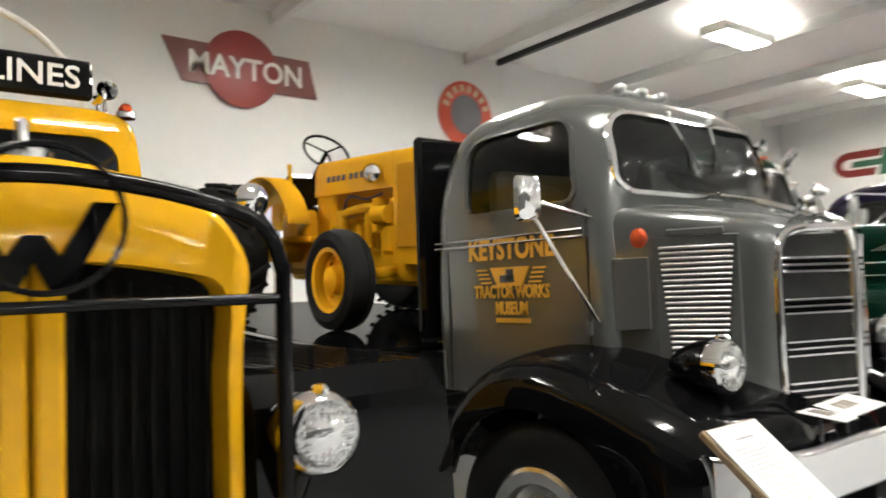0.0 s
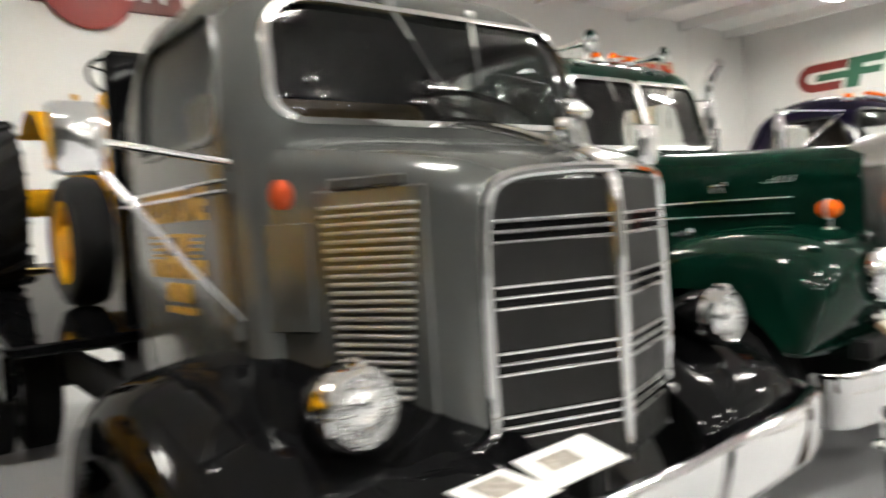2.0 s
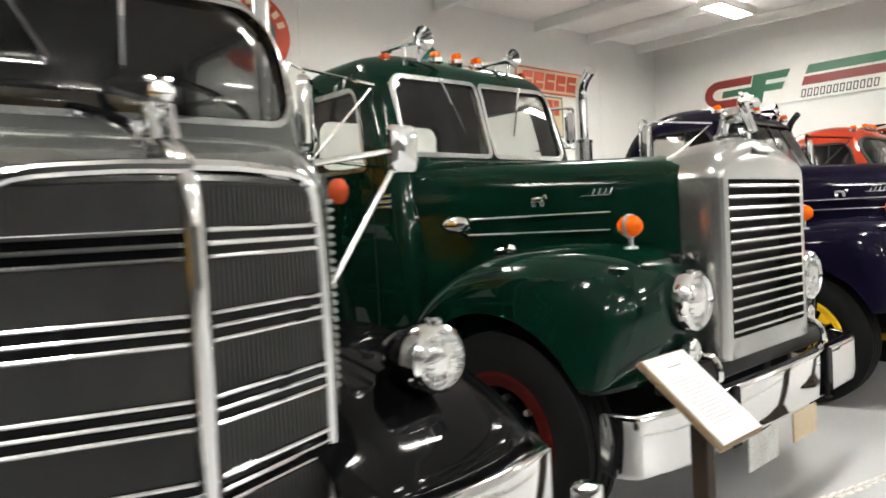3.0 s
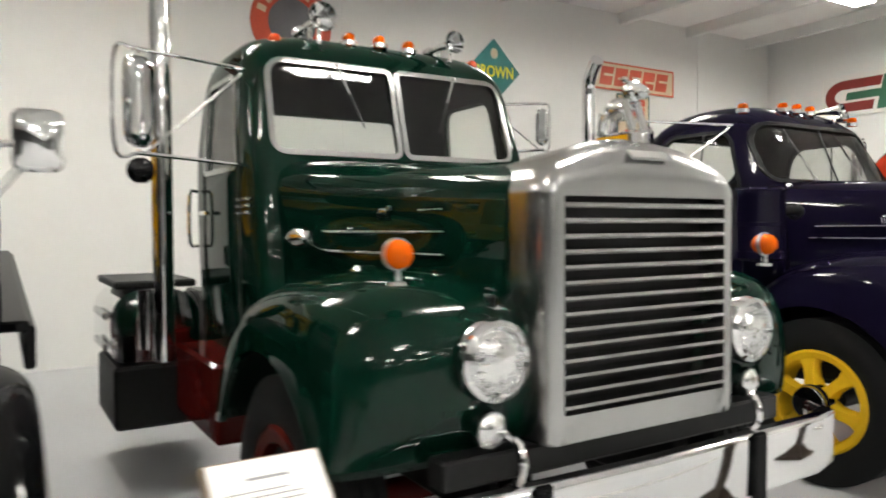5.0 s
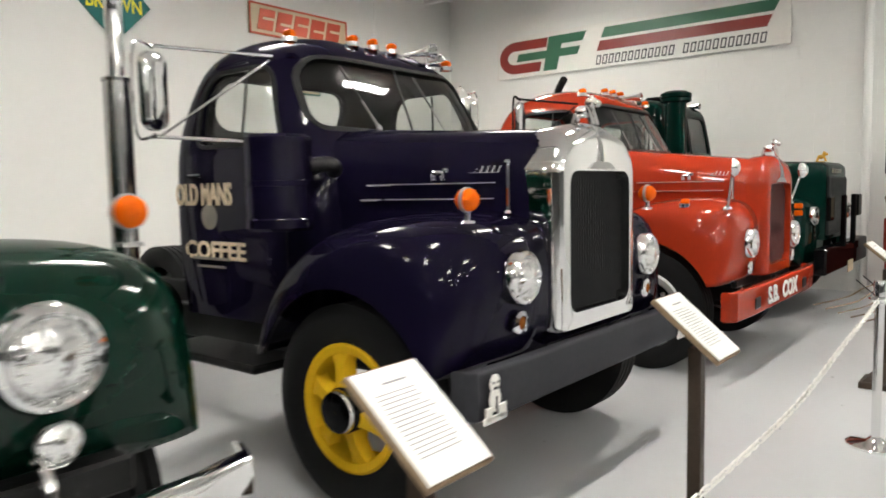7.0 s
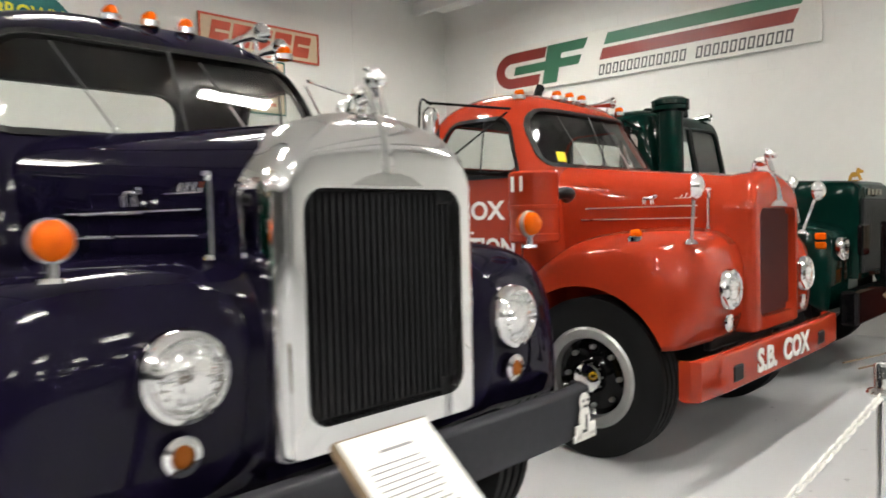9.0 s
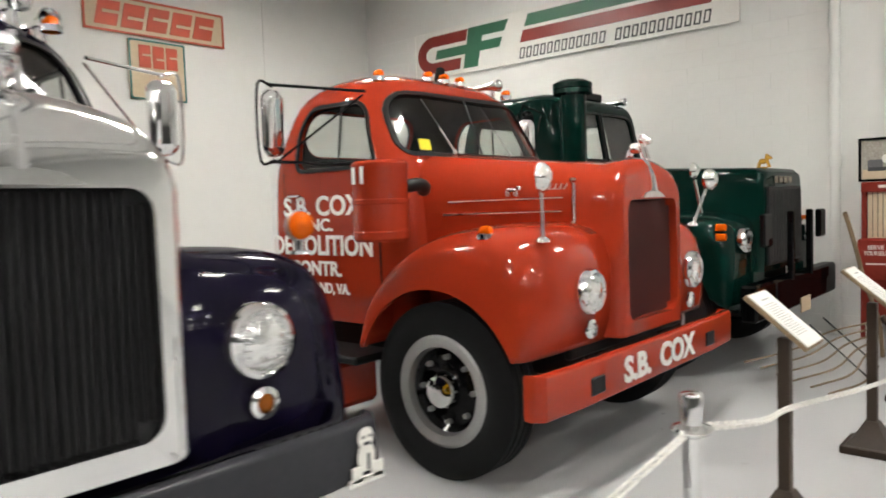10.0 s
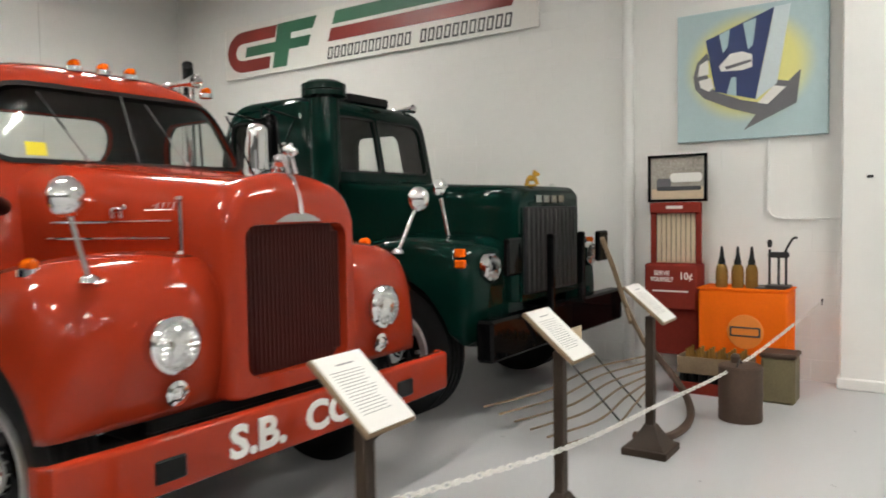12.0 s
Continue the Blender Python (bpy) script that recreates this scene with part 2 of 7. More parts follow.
def rrect(x0, x1, z0, z1, r, m=6):
    """A rounded rectangle, counter-clockwise. r: one radius, or those of the four corners from the lower left on."""
    rs = [r] * 4 if isinstance(r, (int, float)) else list(r)
    lim = min(x1 - x0, z1 - z0) / 2 - 1e-4
    rs = [min(max(q, 0.0005), lim) for q in rs]
    cs = [(x0 + rs[0], z0 + rs[0], 180), (x1 - rs[1], z0 + rs[1], 270), (x1 - rs[2], z1 - rs[2], 0), (x0 + rs[3], z1 - rs[3], 90)]
    return [(cx + rad * math.cos(radians(a0 + 90 * i / m)), cz + rad * math.sin(radians(a0 + 90 * i / m))) for (cx, cz, a0), rad in zip(cs, rs) for i in range(m + 1)]


def fine(pts, m, k=8):
    """A rounded rectangle of rrect() with k points more on each straight side."""
    out = []
    for i, p in enumerate(pts):
        out.append(p)
        if i % (m + 1) == m:
            q = pts[(i + 1) % len(pts)]
            out += [(p[0] + (q[0] - p[0]) * j / (k + 1), p[1] + (q[1] - p[1]) * j / (k + 1)) for j in range(1, k + 1)]
    return out


def smooth(points, n):
    """n points along a Catmull-Rom curve through the given ones."""
    p = [np.array(q, float) for q in points]
    p = [2 * p[0] - p[1], *p, 2 * p[-1] - p[-2]]
    out = []
    for k in range(n):
        u = k / (n - 1) * (len(points) - 1)
        i = min(int(u), len(points) - 2)
        s = u - i
        a, b, c, d = p[i:i + 4]
        out.append(0.5 * (2 * b + (c - a) * s + (2 * a - 5 * b + 4 * c - d) * s * s + (3 * b - a - 3 * c + d) * s ** 3))
    return out


def part(name, shape, mat, parent, label="", kind="", angle=35):
    me = shape.mesh(name, angle) if isinstance(shape, Shape) else shape
    if not me.materials:
        me.materials.append(mat)
    ob = new(name, me)
    ob.parent = parent
    return tagged(ob, label, kind=kind)


def thing(name, label, category, at=(0, 0, 0), group="", turn=0):
    ob = new(name)
    ob.empty_display_size = 0.2
    ob.matrix_basis = pose(*at, 0, 0, turn)
    return tagged(ob, label, category, group)


def structure(name, shape, mat, label, category):
    ob = part(name, shape, mat, None)
    return tagged(ob, label, category, kind="structure")


def carve(shape, cutters, op):
    """The mesh that is left of shape after all cutters."""
    me = shape if isinstance(shape, bpy.types.Mesh) else shape.mesh("carved")
    for cutter in cutters:
        a, b = new("carve_a", me), new("carve_b", cutter.mesh("cutter"))
        mod = a.modifiers.new("cut", "BOOLEAN")
        mod.object, mod.operation, mod.solver = b, op, "EXACT"
        got = bpy.data.meshes.new_from_object(a.evaluated_get(bpy.context.evaluated_depsgraph_get()))
        bpy.data.objects.remove(a), bpy.data.objects.remove(b)
        me = got
    me.shade_smooth()
    me.set_sharp_from_angle(angle=radians(35))
    return me


def lettering(words, size, mat, parent, m, name="lettering", depth=0.002, wide=1.0, shear=0.0, width=0.0, bold=0.012):
    """Words with their middle at m, which reads along its x with its y up."""
    cu = bpy.data.curves.new(name, "FONT")
    cu.body, cu.size, cu.extrude, cu.align_x, cu.align_y, cu.shear, cu.resolution_u = words, size, depth, "CENTER", "CENTER", shear, 3
    cu.offset = size * bold
    tmp = new(name, cu)
    me = bpy.data.meshes.new_from_object(tmp.evaluated_get(bpy.context.evaluated_depsgraph_get()))
    bpy.data.objects.remove(tmp)
    if width:
        xs = [v.co.x for v in me.vertices]
        wide = width / (max(xs) - min(xs))
    me.transform(m @ Matrix.Diagonal((wide, 1, 1, 1)))
    me.materials.clear()
    me.materials.append(mat)
    return part(name, me, mat, parent)


def facing_south(x, y, z):
    return Matrix.Translation((x, y, z)) @ pose(0, 0, 0, 90)


def facing_west(x, y, z):
    return Matrix.Translation((x, y, z)) @ pose(0, 0, 0, 90, 0, -90)


# ---- the hall ----
structure("floor", Shape().box(((X_WEST + X_EAST) / 2, (Y_SOUTH + Y_NORTH) / 2, -0.1), (X_EAST - X_WEST + 0.6, Y_NORTH - Y_SOUTH + 0.6, 0.2), 0.001), FLOOR, "light grey sealed concrete floor with a soft sheen", "floor")
structure("ceiling", Shape().box(((X_WEST + X_EAST) / 2, (Y_SOUTH + Y_NORTH) / 2, Z_CEIL + 0.1), (X_EAST - X_WEST + 0.6, Y_NORTH - Y_SOUTH + 0.6, 0.2), 0.001), CEILING, "dull grey painted ceiling of the hall", "ceiling")
north = structure("wall_north", Shape().box(((X_WEST + X_EAST) / 2, Y_NORTH + 0.1, Z_CEIL / 2), (X_EAST - X_WEST, 0.2, Z_CEIL), 0.001), WALL, "plain white painted wall hung with old signs", "wall")
east = structure("wall_east", Shape().box((X_EAST + 0.103, (Y_SOUTH + Y_NORTH) / 2, Z_CEIL / 2), (0.2, Y_NORTH - Y_SOUTH + 0.4, Z_CEIL), 0.001), WALL, "white painted concrete block wall", "wall")
# added unseen walls that close the hall; their dark colour holds back bounce light
structure("wall_west", Shape().box((X_WEST - 0.1, (Y_SOUTH + Y_NORTH) / 2, Z_CEIL / 2), (0.2, Y_NORTH - Y_SOUTH + 0.4, Z_CEIL), 0.001), SHADEWALL, "unseen end wall, darkened to cut fill light", "wall")
structure("wall_south", Shape().box(((X_WEST + X_EAST) / 2, Y_SOUTH - 0.1, Z_CEIL / 2), (X_EAST - X_WEST, 0.2, Z_CEIL), 0.001), SHADEWALL, "unseen side wall, darkened to cut fill light and reflections", "wall")
for x in (1.9, 9.2, 16.6):
    part("control_joint", Shape().box((x, Y_NORTH - 0.003, Z_CEIL / 2), (0.05, 0.012, Z_CEIL), 0.003), WALL, north)
for i in range(9):
    structure("ceiling_beam", Shape().box((18.0 - 1.75 * i if i < 3 else 15.3 - 3.4 * (i - 2), (Y_SOUTH + Y_NORTH) / 2, Z_CEIL - 0.1), (0.10, Y_NORTH - Y_SOUTH - 0.05, 0.2), 0.01), STEEL_W, "pale painted steel beam under the ceiling", "beam")
structure("ceiling_rail", Shape().box((8.72, 5.6, Z_CEIL - 0.26), (0.09, 7.0, 0.09), 0.01), DARK_STEEL, "dark steel rail hung below the ceiling", "rail")


def ceiling_light(x, y, turn=0):
    t = thing("ceiling_light", "white rectangular fluorescent ceiling light, switched on", "ceiling light", (x, y, Z_CEIL), "ceiling lights", turn)
    part("housing", Shape().hollow(rrect(-0.66, 0.66, -0.23, 0.23, 0.02, 2), rrect(-0.6, 0.6, -0.17, 0.17, 0.01, 2), "z", -0.33, -0.2), WHITE, t)
    part("diffuser", Shape().box((0, 0, -0.29), (1.196, 0.336, 0.02), 0.002), LIGHT, t, "glowing white diffuser")
    for s in (-0.5, 0.5):
        part("hanger", Shape().rod((s, 0, -0.2), (s, 0, 0), 0.008), DARK_STEEL, t)
    return t


first = ceiling_light(10.9, 6.22)
for x in (15.98, 5.35, -0.25):
    copy_thing(first, pose(x, 6.5, Z_CEIL))
# the lamp at (17.0, -1.6) is unseen, added to brighten the east wall
for x, y in ((13.0, 1.7), (7.9, 1.7), (2.8, 1.7), (17.0, -1.6), (10.4, -5.0), (5.3, -5.0), (0.2, -5.0), (13.0, -10.0), (8.0, -10.0), (3.0, -10.0), (12.0, -15.5), (6.5, -15.5), (1.0, -15.5), (10.0, -20.5), (4.0, -20.5)):
    copy_thing(first, pose(x, y, Z_CEIL))


# ---- parts of lorries ----
def hull(levels, o, m=5):
    """Rings of a cab's outline, level by level, moved outward by o."""
    rings = []
    for i, (z, hw, yf, yb, rf, rb) in enumerate(levels):
        zz = z + o if i >= len(levels) - 2 else z - o if i == 0 else z
        rings.append([(x, y, zz) for x, y in rrect(-hw - o, hw + o, yf - o, yb + o, (rf + o, rf + o, rb + o, rb + o), m)])
    return rings


def shell(levels, outer, inner):
    """A closed skin between two offsets of the hull."""
    bm, core = bmesh.new(), bmesh.new()
    core.from_mesh(Shape().loft(hull(levels, inner)).mesh("core"))
    bmesh.ops.reverse_faces(core, faces=core.faces)
    me = bpy.data.meshes.new("shell")
    core.to_mesh(me)
    bm.from_mesh(Shape().loft(hull(levels, outer)).mesh("skin"))
    bm.from_mesh(me)
    bm.to_mesh(me)
    bm.free(), core.free()
    return me


def window_outline(w, grow=0.0):
    """w: axis, a0, a1, b0, b1, radius (or four), lean of the a0 side, lean of the a1 side, depth from, depth to."""
    axis, a0, a1, b0, b1, r, k0, k1, d0, d1 = w
    rs = [r] * 4 if isinstance(r, (int, float)) else r
    out = []
    for a, b in rrect(a0 - grow, a1 + grow, b0 - grow, b1 + grow, [q + grow for q in rs], 5):
        s = (a - a0) / (a1 - a0)
        out.append((a + (b - b0) * (k0 * (1 - s) + k1 * s), b))
    return out


def cab(parent, levels, windows, paint, trim, glass, trim_width=0.022, lining=None):
    """A hollow cab with real openings, panes and window trims."""
    levels = [tuple(q) for q in zip(*[[float(c) for c in col] for col in zip(*smooth(levels, 22))])]
    cutters = [Shape().prism(window_outline(w), w[0], w[8], w[9]) for w in windows]
    body = part("cab", carve(shell(levels, 0, -0.035), cutters, "DIFFERENCE"), paint, parent)
    inner = carve(shell(levels, -0.038, -0.046), [Shape().prism(window_outline(w, 0.012), w[0], w[8], w[9]) for w in windows], "DIFFERENCE")
    inner.materials.clear()
    part("cab_lining", inner, lining or INSIDE, body)
    for k, w in enumerate(windows):
        pane = carve(shell(levels, -0.014, -0.020), [Shape().prism(window_outline(w), w[0], w[8], w[9])], "INTERSECT")
        pane.materials.clear()
        part("window_pane", pane, glass, body)
        bead = trim[min(k, len(trim) - 1)] if isinstance(trim, tuple) else trim
        if bead:
            ring = carve(shell(levels, 0.009, -0.012), [Shape().hollow(window_outline(w, trim_width), window_outline(w, -0.002), w[0], w[8], w[9])], "INTERSECT")
            ring.materials.clear()
            part("window_trim", ring, bead, body)
    return body


def seats(parent, y, z, hw, mat=INSIDE):
    part("seat", Shape().box((0, y, z), (hw * 1.7, 0.5, 0.16), 0.04).box((0, y + 0.27, z + 0.3), (hw * 1.7, 0.14, 0.55), 0.05), mat, parent)
    sw = Shape()
    c = Vector((0.36, y - 0.42, z + 0.42))
    rot = pose(0, 0, 0, 35)
    sw.tube([c + rot @ Vector((0.22 * math.cos(a), 0.22 * math.sin(a), 0)) for a in np.linspace(0, 2 * math.pi, 28, endpoint=False)], 0.013, 8, True)
    for a in (0.5, 2.6, 4.71):
        sw.rod(c, c + rot @ Vector((0.22 * math.cos(a), 0.22 * math.sin(a), 0)), 0.010, seg=8)
    sw.rod(c, c + rot @ Vector((0, 0, -0.55)), 0.02, seg=8)
    part("steering_wheel", sw, BLACK, parent)


def arch_ring(y, w, zt, zb, sq=0.5, drop=0.36, n=20):
    zs = zt - drop
    pts = [(w, y, zb)]
    for i in range(n + 1):
        a = math.pi * i / n
        c, s = math.cos(a), math.sin(a)
        pts.append((w * math.copysign(abs(c) ** sq, c), y, zs + drop * abs(s) ** (sq * 1.1)))
    return pts + [(-w, y, zb)]


def fender(parent, profile, hub, arch, a0, a1, xi, xo, paint, side, n=34, power=0.55, name="fender"):
    """A rounded mudguard: profile (y, z) over the wheel, an arch of that radius round the hub, from x = xi to xo."""
    top = smooth(profile, n)
    k = 14
    rings = []
    for i, p in enumerate(top):
        u = radians(a0 + (a1 - a0) * i / (n - 1))
        q = np.array((hub[0] + arch * math.cos(u), hub[1] + arch * math.sin(u)))
        ring = []
        for j in range(k + 1):
            a = math.pi / 2 * j / k
            x = xi + (xo - xi) * math.sin(a) ** (power * 1.25)
            s = 1 - max(0.0, math.cos(a)) ** power
            c = p + (q - p) * s
            ring.append((side * x, c[0], c[1]))
        ring.append((side * (xo - 0.03), q[0], q[1]))
        rings.append(ring)
    f = part(name, Shape().loft(rings, closed=False), paint, parent, angle=60)
    mod = f.modifiers.new("thickness", "SOLIDIFY")
    mod.thickness, mod.offset = 0.012, -1
    return f


def wheel(parent, x, y, z, r, width, side, style, rim=None, name="wheel"):
    """A tyre on its rim. side: -1 or 1, the way its outer face looks along x."""
    ax = (side, 0, 0)
    w = new(name)
    w.parent, w.location = parent, (x, y, z)
    h = width / 2
    t = Shape()
    prof = [(r * 0.60, -h * 0.7), (r * 0.66, -h * 0.86), (r * 0.82, -h * 1.0), (r * 0.95, -h * 0.86)]
    for k in range(4):
        a = -h * 0.78 + k * h * 0.42
        prof += [(r, a), (r, a + h * 0.28), (r - 0.014, a + h * 0.30), (r - 0.014, a + h * 0.40)]
    prof = prof[:-2] + [(r * 0.95, h * 0.86), (r * 0.90, h * 0.95), (r * 0.82, h), (r * 0.74, h * 0.97), (r * 0.66, h * 0.86), (r * 0.60, h * 0.72)]
    t.lathe(prof, (0, 0, 0), ax, 48)
    part("tyre", t, RUBBER, w)
    if style == "cast":
        part("rim", Shape().lathe([(r * 0.60, h * 0.75), (r * 0.63, h * 0.80), (r * 0.60, h * 0.86), (r * 0.53, h * 0.80), (r * 0.50, h * 0.5), (r * 0.52, -h * 0.6), (r * 0.60, -h * 0.6)], (0, 0, 0), ax, 48), rim, w, "yellow painted rim")
        for i in range(6):
            a = 2 * math.pi * i / 6 + 0.3
            d = Vector((0, math.cos(a), math.sin(a)))
            e = Vector((0, -math.sin(a), math.cos(a)))
            s = Shape()
            rings = []
            for rr, wd, xx, th in ((0.15, 0.105, 1.05, 0.10), (0.30, 0.075, 0.95, 0.08), (0.43, 0.085, 0.82, 0.07), (0.53, 0.15, 0.72, 0.06)):
                c = d * (r * rr) + Vector((side * h * xx, 0, 0))
                rings.append([c + e * (wd * r) * u + Vector((side * th * v, 0, 0)) for u, v in ((-1, -1), (1, -1), (0.75, 0), (-0.75, 0))])
            s.loft(rings)
            part("spoke", s, rim, w)
        part("hub", Shape().lathe([(r * 0.22, h * 0.6), (r * 0.22, h * 1.1), (r * 0.19, h * 1.2), (r * 0.19, h * 1.45), (r * 0.16, h * 1.5), (0.001, h * 1.5)], (0, 0, 0), ax, 32), BLACK, w, "black hub with chrome ring")
        part("hub_ring", Shape().lathe([(r * 0.195, h * 1.2), (r * 0.21, h * 1.25), (r * 0.20, h * 1.4), (r * 0.195, h * 1.42)], (0, 0, 0), ax, 32), CHROME, w)
    else:
        part("rim", Shape().lathe([(r * 0.60, h * 0.75), (r * 0.635, h * 0.82), (r * 0.60, h * 0.90), (r * 0.50, h * 0.84), (r * 0.48, h * 0.5)], (0, 0, 0), ax, 48), rim or DULL, w)
        part("wheel_disc", Shape().lathe([(r * 0.485, h * 0.5), (r * 0.42, h * 0.25), (r * 0.30, h * 0.30), (r * 0.22, h * 0.55), (0.001, h * 0.55)], (0, 0, 0), ax, 48), BLACK if style == "disc" else DULL, w)
        part("hub_cap", Shape().lathe([(r * 0.20, h * 0.55), (r * 0.20, h * 0.8), (r * 0.175, h * 1.0), (r * 0.10, h * 1.12), (0.001, h * 1.14)], (0, 0, 0), ax, 32), CHROME, w, "chrome hub cap")
        for i in range(8):
            a = 2 * math.pi * i / 8
            c = Vector((side * h * 0.26, math.cos(a) * r * 0.37, math.sin(a) * r * 0.37))
            part("wheel_nut", Shape().rod(c, c + Vector((side * 0.035, 0, 0)), 0.016, seg=6), DULL, w)
    return w


def headlamp(parent, x, y, z, r=0.105, shellmat=CHROME, torpedo=None, stalk=None):
    """A round sealed-beam lamp that looks along -y."""
    h = new("headlamp")
    h.parent, h.location = parent, (x, y, z)
    part("bezel", Shape().lathe([(r * 1.02, -0.03), (r * 1.32, -0.03), (r * 1.34, 0.0), (r * 1.26, 0.022), (r * 1.1, 0.032), (r * 1.0, 0.02), (r * 0.98, -0.01)], (0, 0, 0), (0, -1, 0), 40), shellmat, h)
    part("lens", Shape().lathe([(r * 1.02, 0.012), (r * 0.85, 0.026), (r * 0.6, 0.038), (r * 0.3, 0.045), (0.001, 0.047)], (0, 0, 0), (0, -1, 0), 40), LENS, h, "clear ribbed headlamp glass")
    rib = Shape()
    for k in range(-4, 5):
        xx = k * r * 0.2
        hh = math.sqrt(max(0.0, 0.8 * r * r - xx * xx))
        rib.rod((xx, -0.042 + abs(k) * 0.004, -hh), (xx, -0.042 + abs(k) * 0.004, hh), 0.0035, seg=6)
    for k in range(-3, 4):
        zz = k * r * 0.24
        hh = math.sqrt(max(0.0, 0.78 * r * r - zz * zz))
        rib.rod((-hh, -0.040 + abs(k) * 0.005, zz), (hh, -0.040 + abs(k) * 0.005, zz), 0.003, seg=6)
    part("lens_rib", rib, LENS, h)
    if torpedo:
        part("lamp_shell", Shape().lathe([(r * 1.25, 0.0), (r * 1.30, -0.04), (r * 1.18, -0.10), (r * 0.80, -0.17), (r * 0.35, -0.215), (0.001, -0.225)], (0, 0, 0), (0, -1, 0), 32), torpedo, h)
        part("crest", Shape().ball((0, -0.0, r * 1.36), 0.02, 10, (0.8, 1.6, 0.8)), CHROME, h)
    if stalk:
        part("bracket", Shape().rod((0, 0.08, -r), stalk, 0.03), torpedo or CHROME, h)
    return h


def lollipop(parent, x, y, z, r=0.062, drop=0.10):
    m = new("turn_signal")
    m.parent, m.location = parent, (x, y, z)
    part("lens", Shape().lathe([(0.001, 0.055), (r * 0.55, 0.048), (r * 0.9, 0.028), (r, 0.004), (r, -0.004), (r * 0.9, -0.028), (r * 0.55, -0.048), (0.001, -0.055)], (0, 0, 0), (0, -1, 0), 28), AMBER, m, "orange amber lens")
    part("rim", Shape().lathe([(r * 0.98, -0.008), (r * 1.08, -0.008), (r * 1.08, 0.008), (r * 0.98, 0.008)], (0, 0, 0), (0, -1, 0), 28), DULL, m)
    part("stem", Shape().rod((0, 0, -r), (0, 0, -r - drop), 0.013).lathe([(0.035, 0), (0.03, 0.012), (0.001, 0.015)], (0, 0, -r - drop), (0, 0, 1), 16), CHROME, m)


def roof_marker(parent, x, y, z, lens=AMBER, s=0.85):
    m = new("roof_marker_lamp")
    m.parent, m.location = parent, (x, y, z)
    part("base", Shape().lathe([(0.055 * s, -0.02), (0.055 * s, 0.008), (0.04 * s, 0.016), (0.001, 0.017)], (0, 0, 0), (0, 0, 1), 20), CHROME, m)
    part("lens", Shape().lathe([(0.034 * s, 0.0), (0.034 * s, 0.035), (0.024 * s, 0.055), (0.001, 0.06)], (0, 0.02, 0.024 * s), (0, -1, 0.15), 20), lens, m)


def horn(parent, x, y, z, length=0.5, r=0.07, lift=0.10):
    h = new("air_horn")
    h.parent, h.location = parent, (x, y, z)
    part("trumpet", Shape().lathe([(0.001, -length), (0.03, -length), (0.03, -length + 0.06), (0.016, -length + 0.07), (0.022, -0.15), (0.035, -0.06), (r, 0.0), (r * 0.96, 0.004), (0.03, -0.055), (0.001, -0.1)], (0, 0, lift), (0, -1, 0), 24), CHROME, h)
    part("bracket", Shape().rod((0, 0.2, -0.03), (0, 0.2, lift), 0.012).rod((0, 0.06, -0.03), (0, 0.06, lift), 0.012), CHROME, h)


def west_coast_mirror(parent, x, y, z, side, reach, height=0.42, width=0.19, round_mirror=False, ahead=0.05, mat=CHROME, arm_mat=CHROME, turn=0):
    m = new("wing_mirror")
    m.parent, m.location = parent, (x, y, z)
    head = part("mirror_head", Shape().loft([[(a, d, b) for a, b in rrect(-width / 2 * s, width / 2 * s, -height / 2 * s2, height / 2 * s2, 0.07 * s, 5)] for d, s, s2 in ((-0.035, 0.62, 0.85), (-0.022, 0.9, 0.97), (0.0, 1.0, 1.0), (0.015, 1.0, 1.0))]), mat, m, "polished mirror shell")
    bead = part("bead", Shape().box((0, -0.04, 0), (0.05, 0.012, height * 0.72), 0.005), mat, head)
    head.rotation_euler.z = radians(turn)
    arm = Shape()
    for dz, zz in ((height / 2 + 0.03, height / 2 + 0.0), (-height / 2 - 0.03, -height / 2 - 0.06)):
        arm.tube(smooth([(0.0, 0.0, dz * 0.92), (0, 0, dz), (-side * 0.03, 0.0, dz), (-side * reach, ahead, zz)], 10), 0.010)
    arm.tube(smooth([(side * 0.01, 0.0, height / 2 + 0.03), (side * (width / 2 + 0.02), 0, height / 2 + 0.01), (side * (width / 2 + 0.02), 0, -height / 2 - 0.01), (side * 0.01, 0, -height / 2 - 0.03)], 14), 0.009)
    arm.rod((-side * 0.02, 0.0, -height / 2 - 0.03), (-side * reach, ahead + 0.03, height / 2 - 0.02), 0.007)
    part("mirror_bracket", arm, arm_mat, m)
    if round_mirror:
        part("round_mirror", Shape().ball((0, 0, -height / 2 - 0.11), 0.065, 16, (1, 0.5, 1)), BLACK, m)
    return m


def wiper(parent, p, q):
    w = new("wiper")
    w.parent = parent
    p, q = Vector(p), Vector(q)
    part("arm", Shape().rod(p, p + (q - p) * 0.6, 0.007, 0.005, 8).ball(p, 0.018, 10), DULL, w)
    d = (q - p).normalized()
    part("blade", Shape().rod(p + (q - p) * 0.45, q, 0.006, 0.006, 6), DARK_STEEL, w)


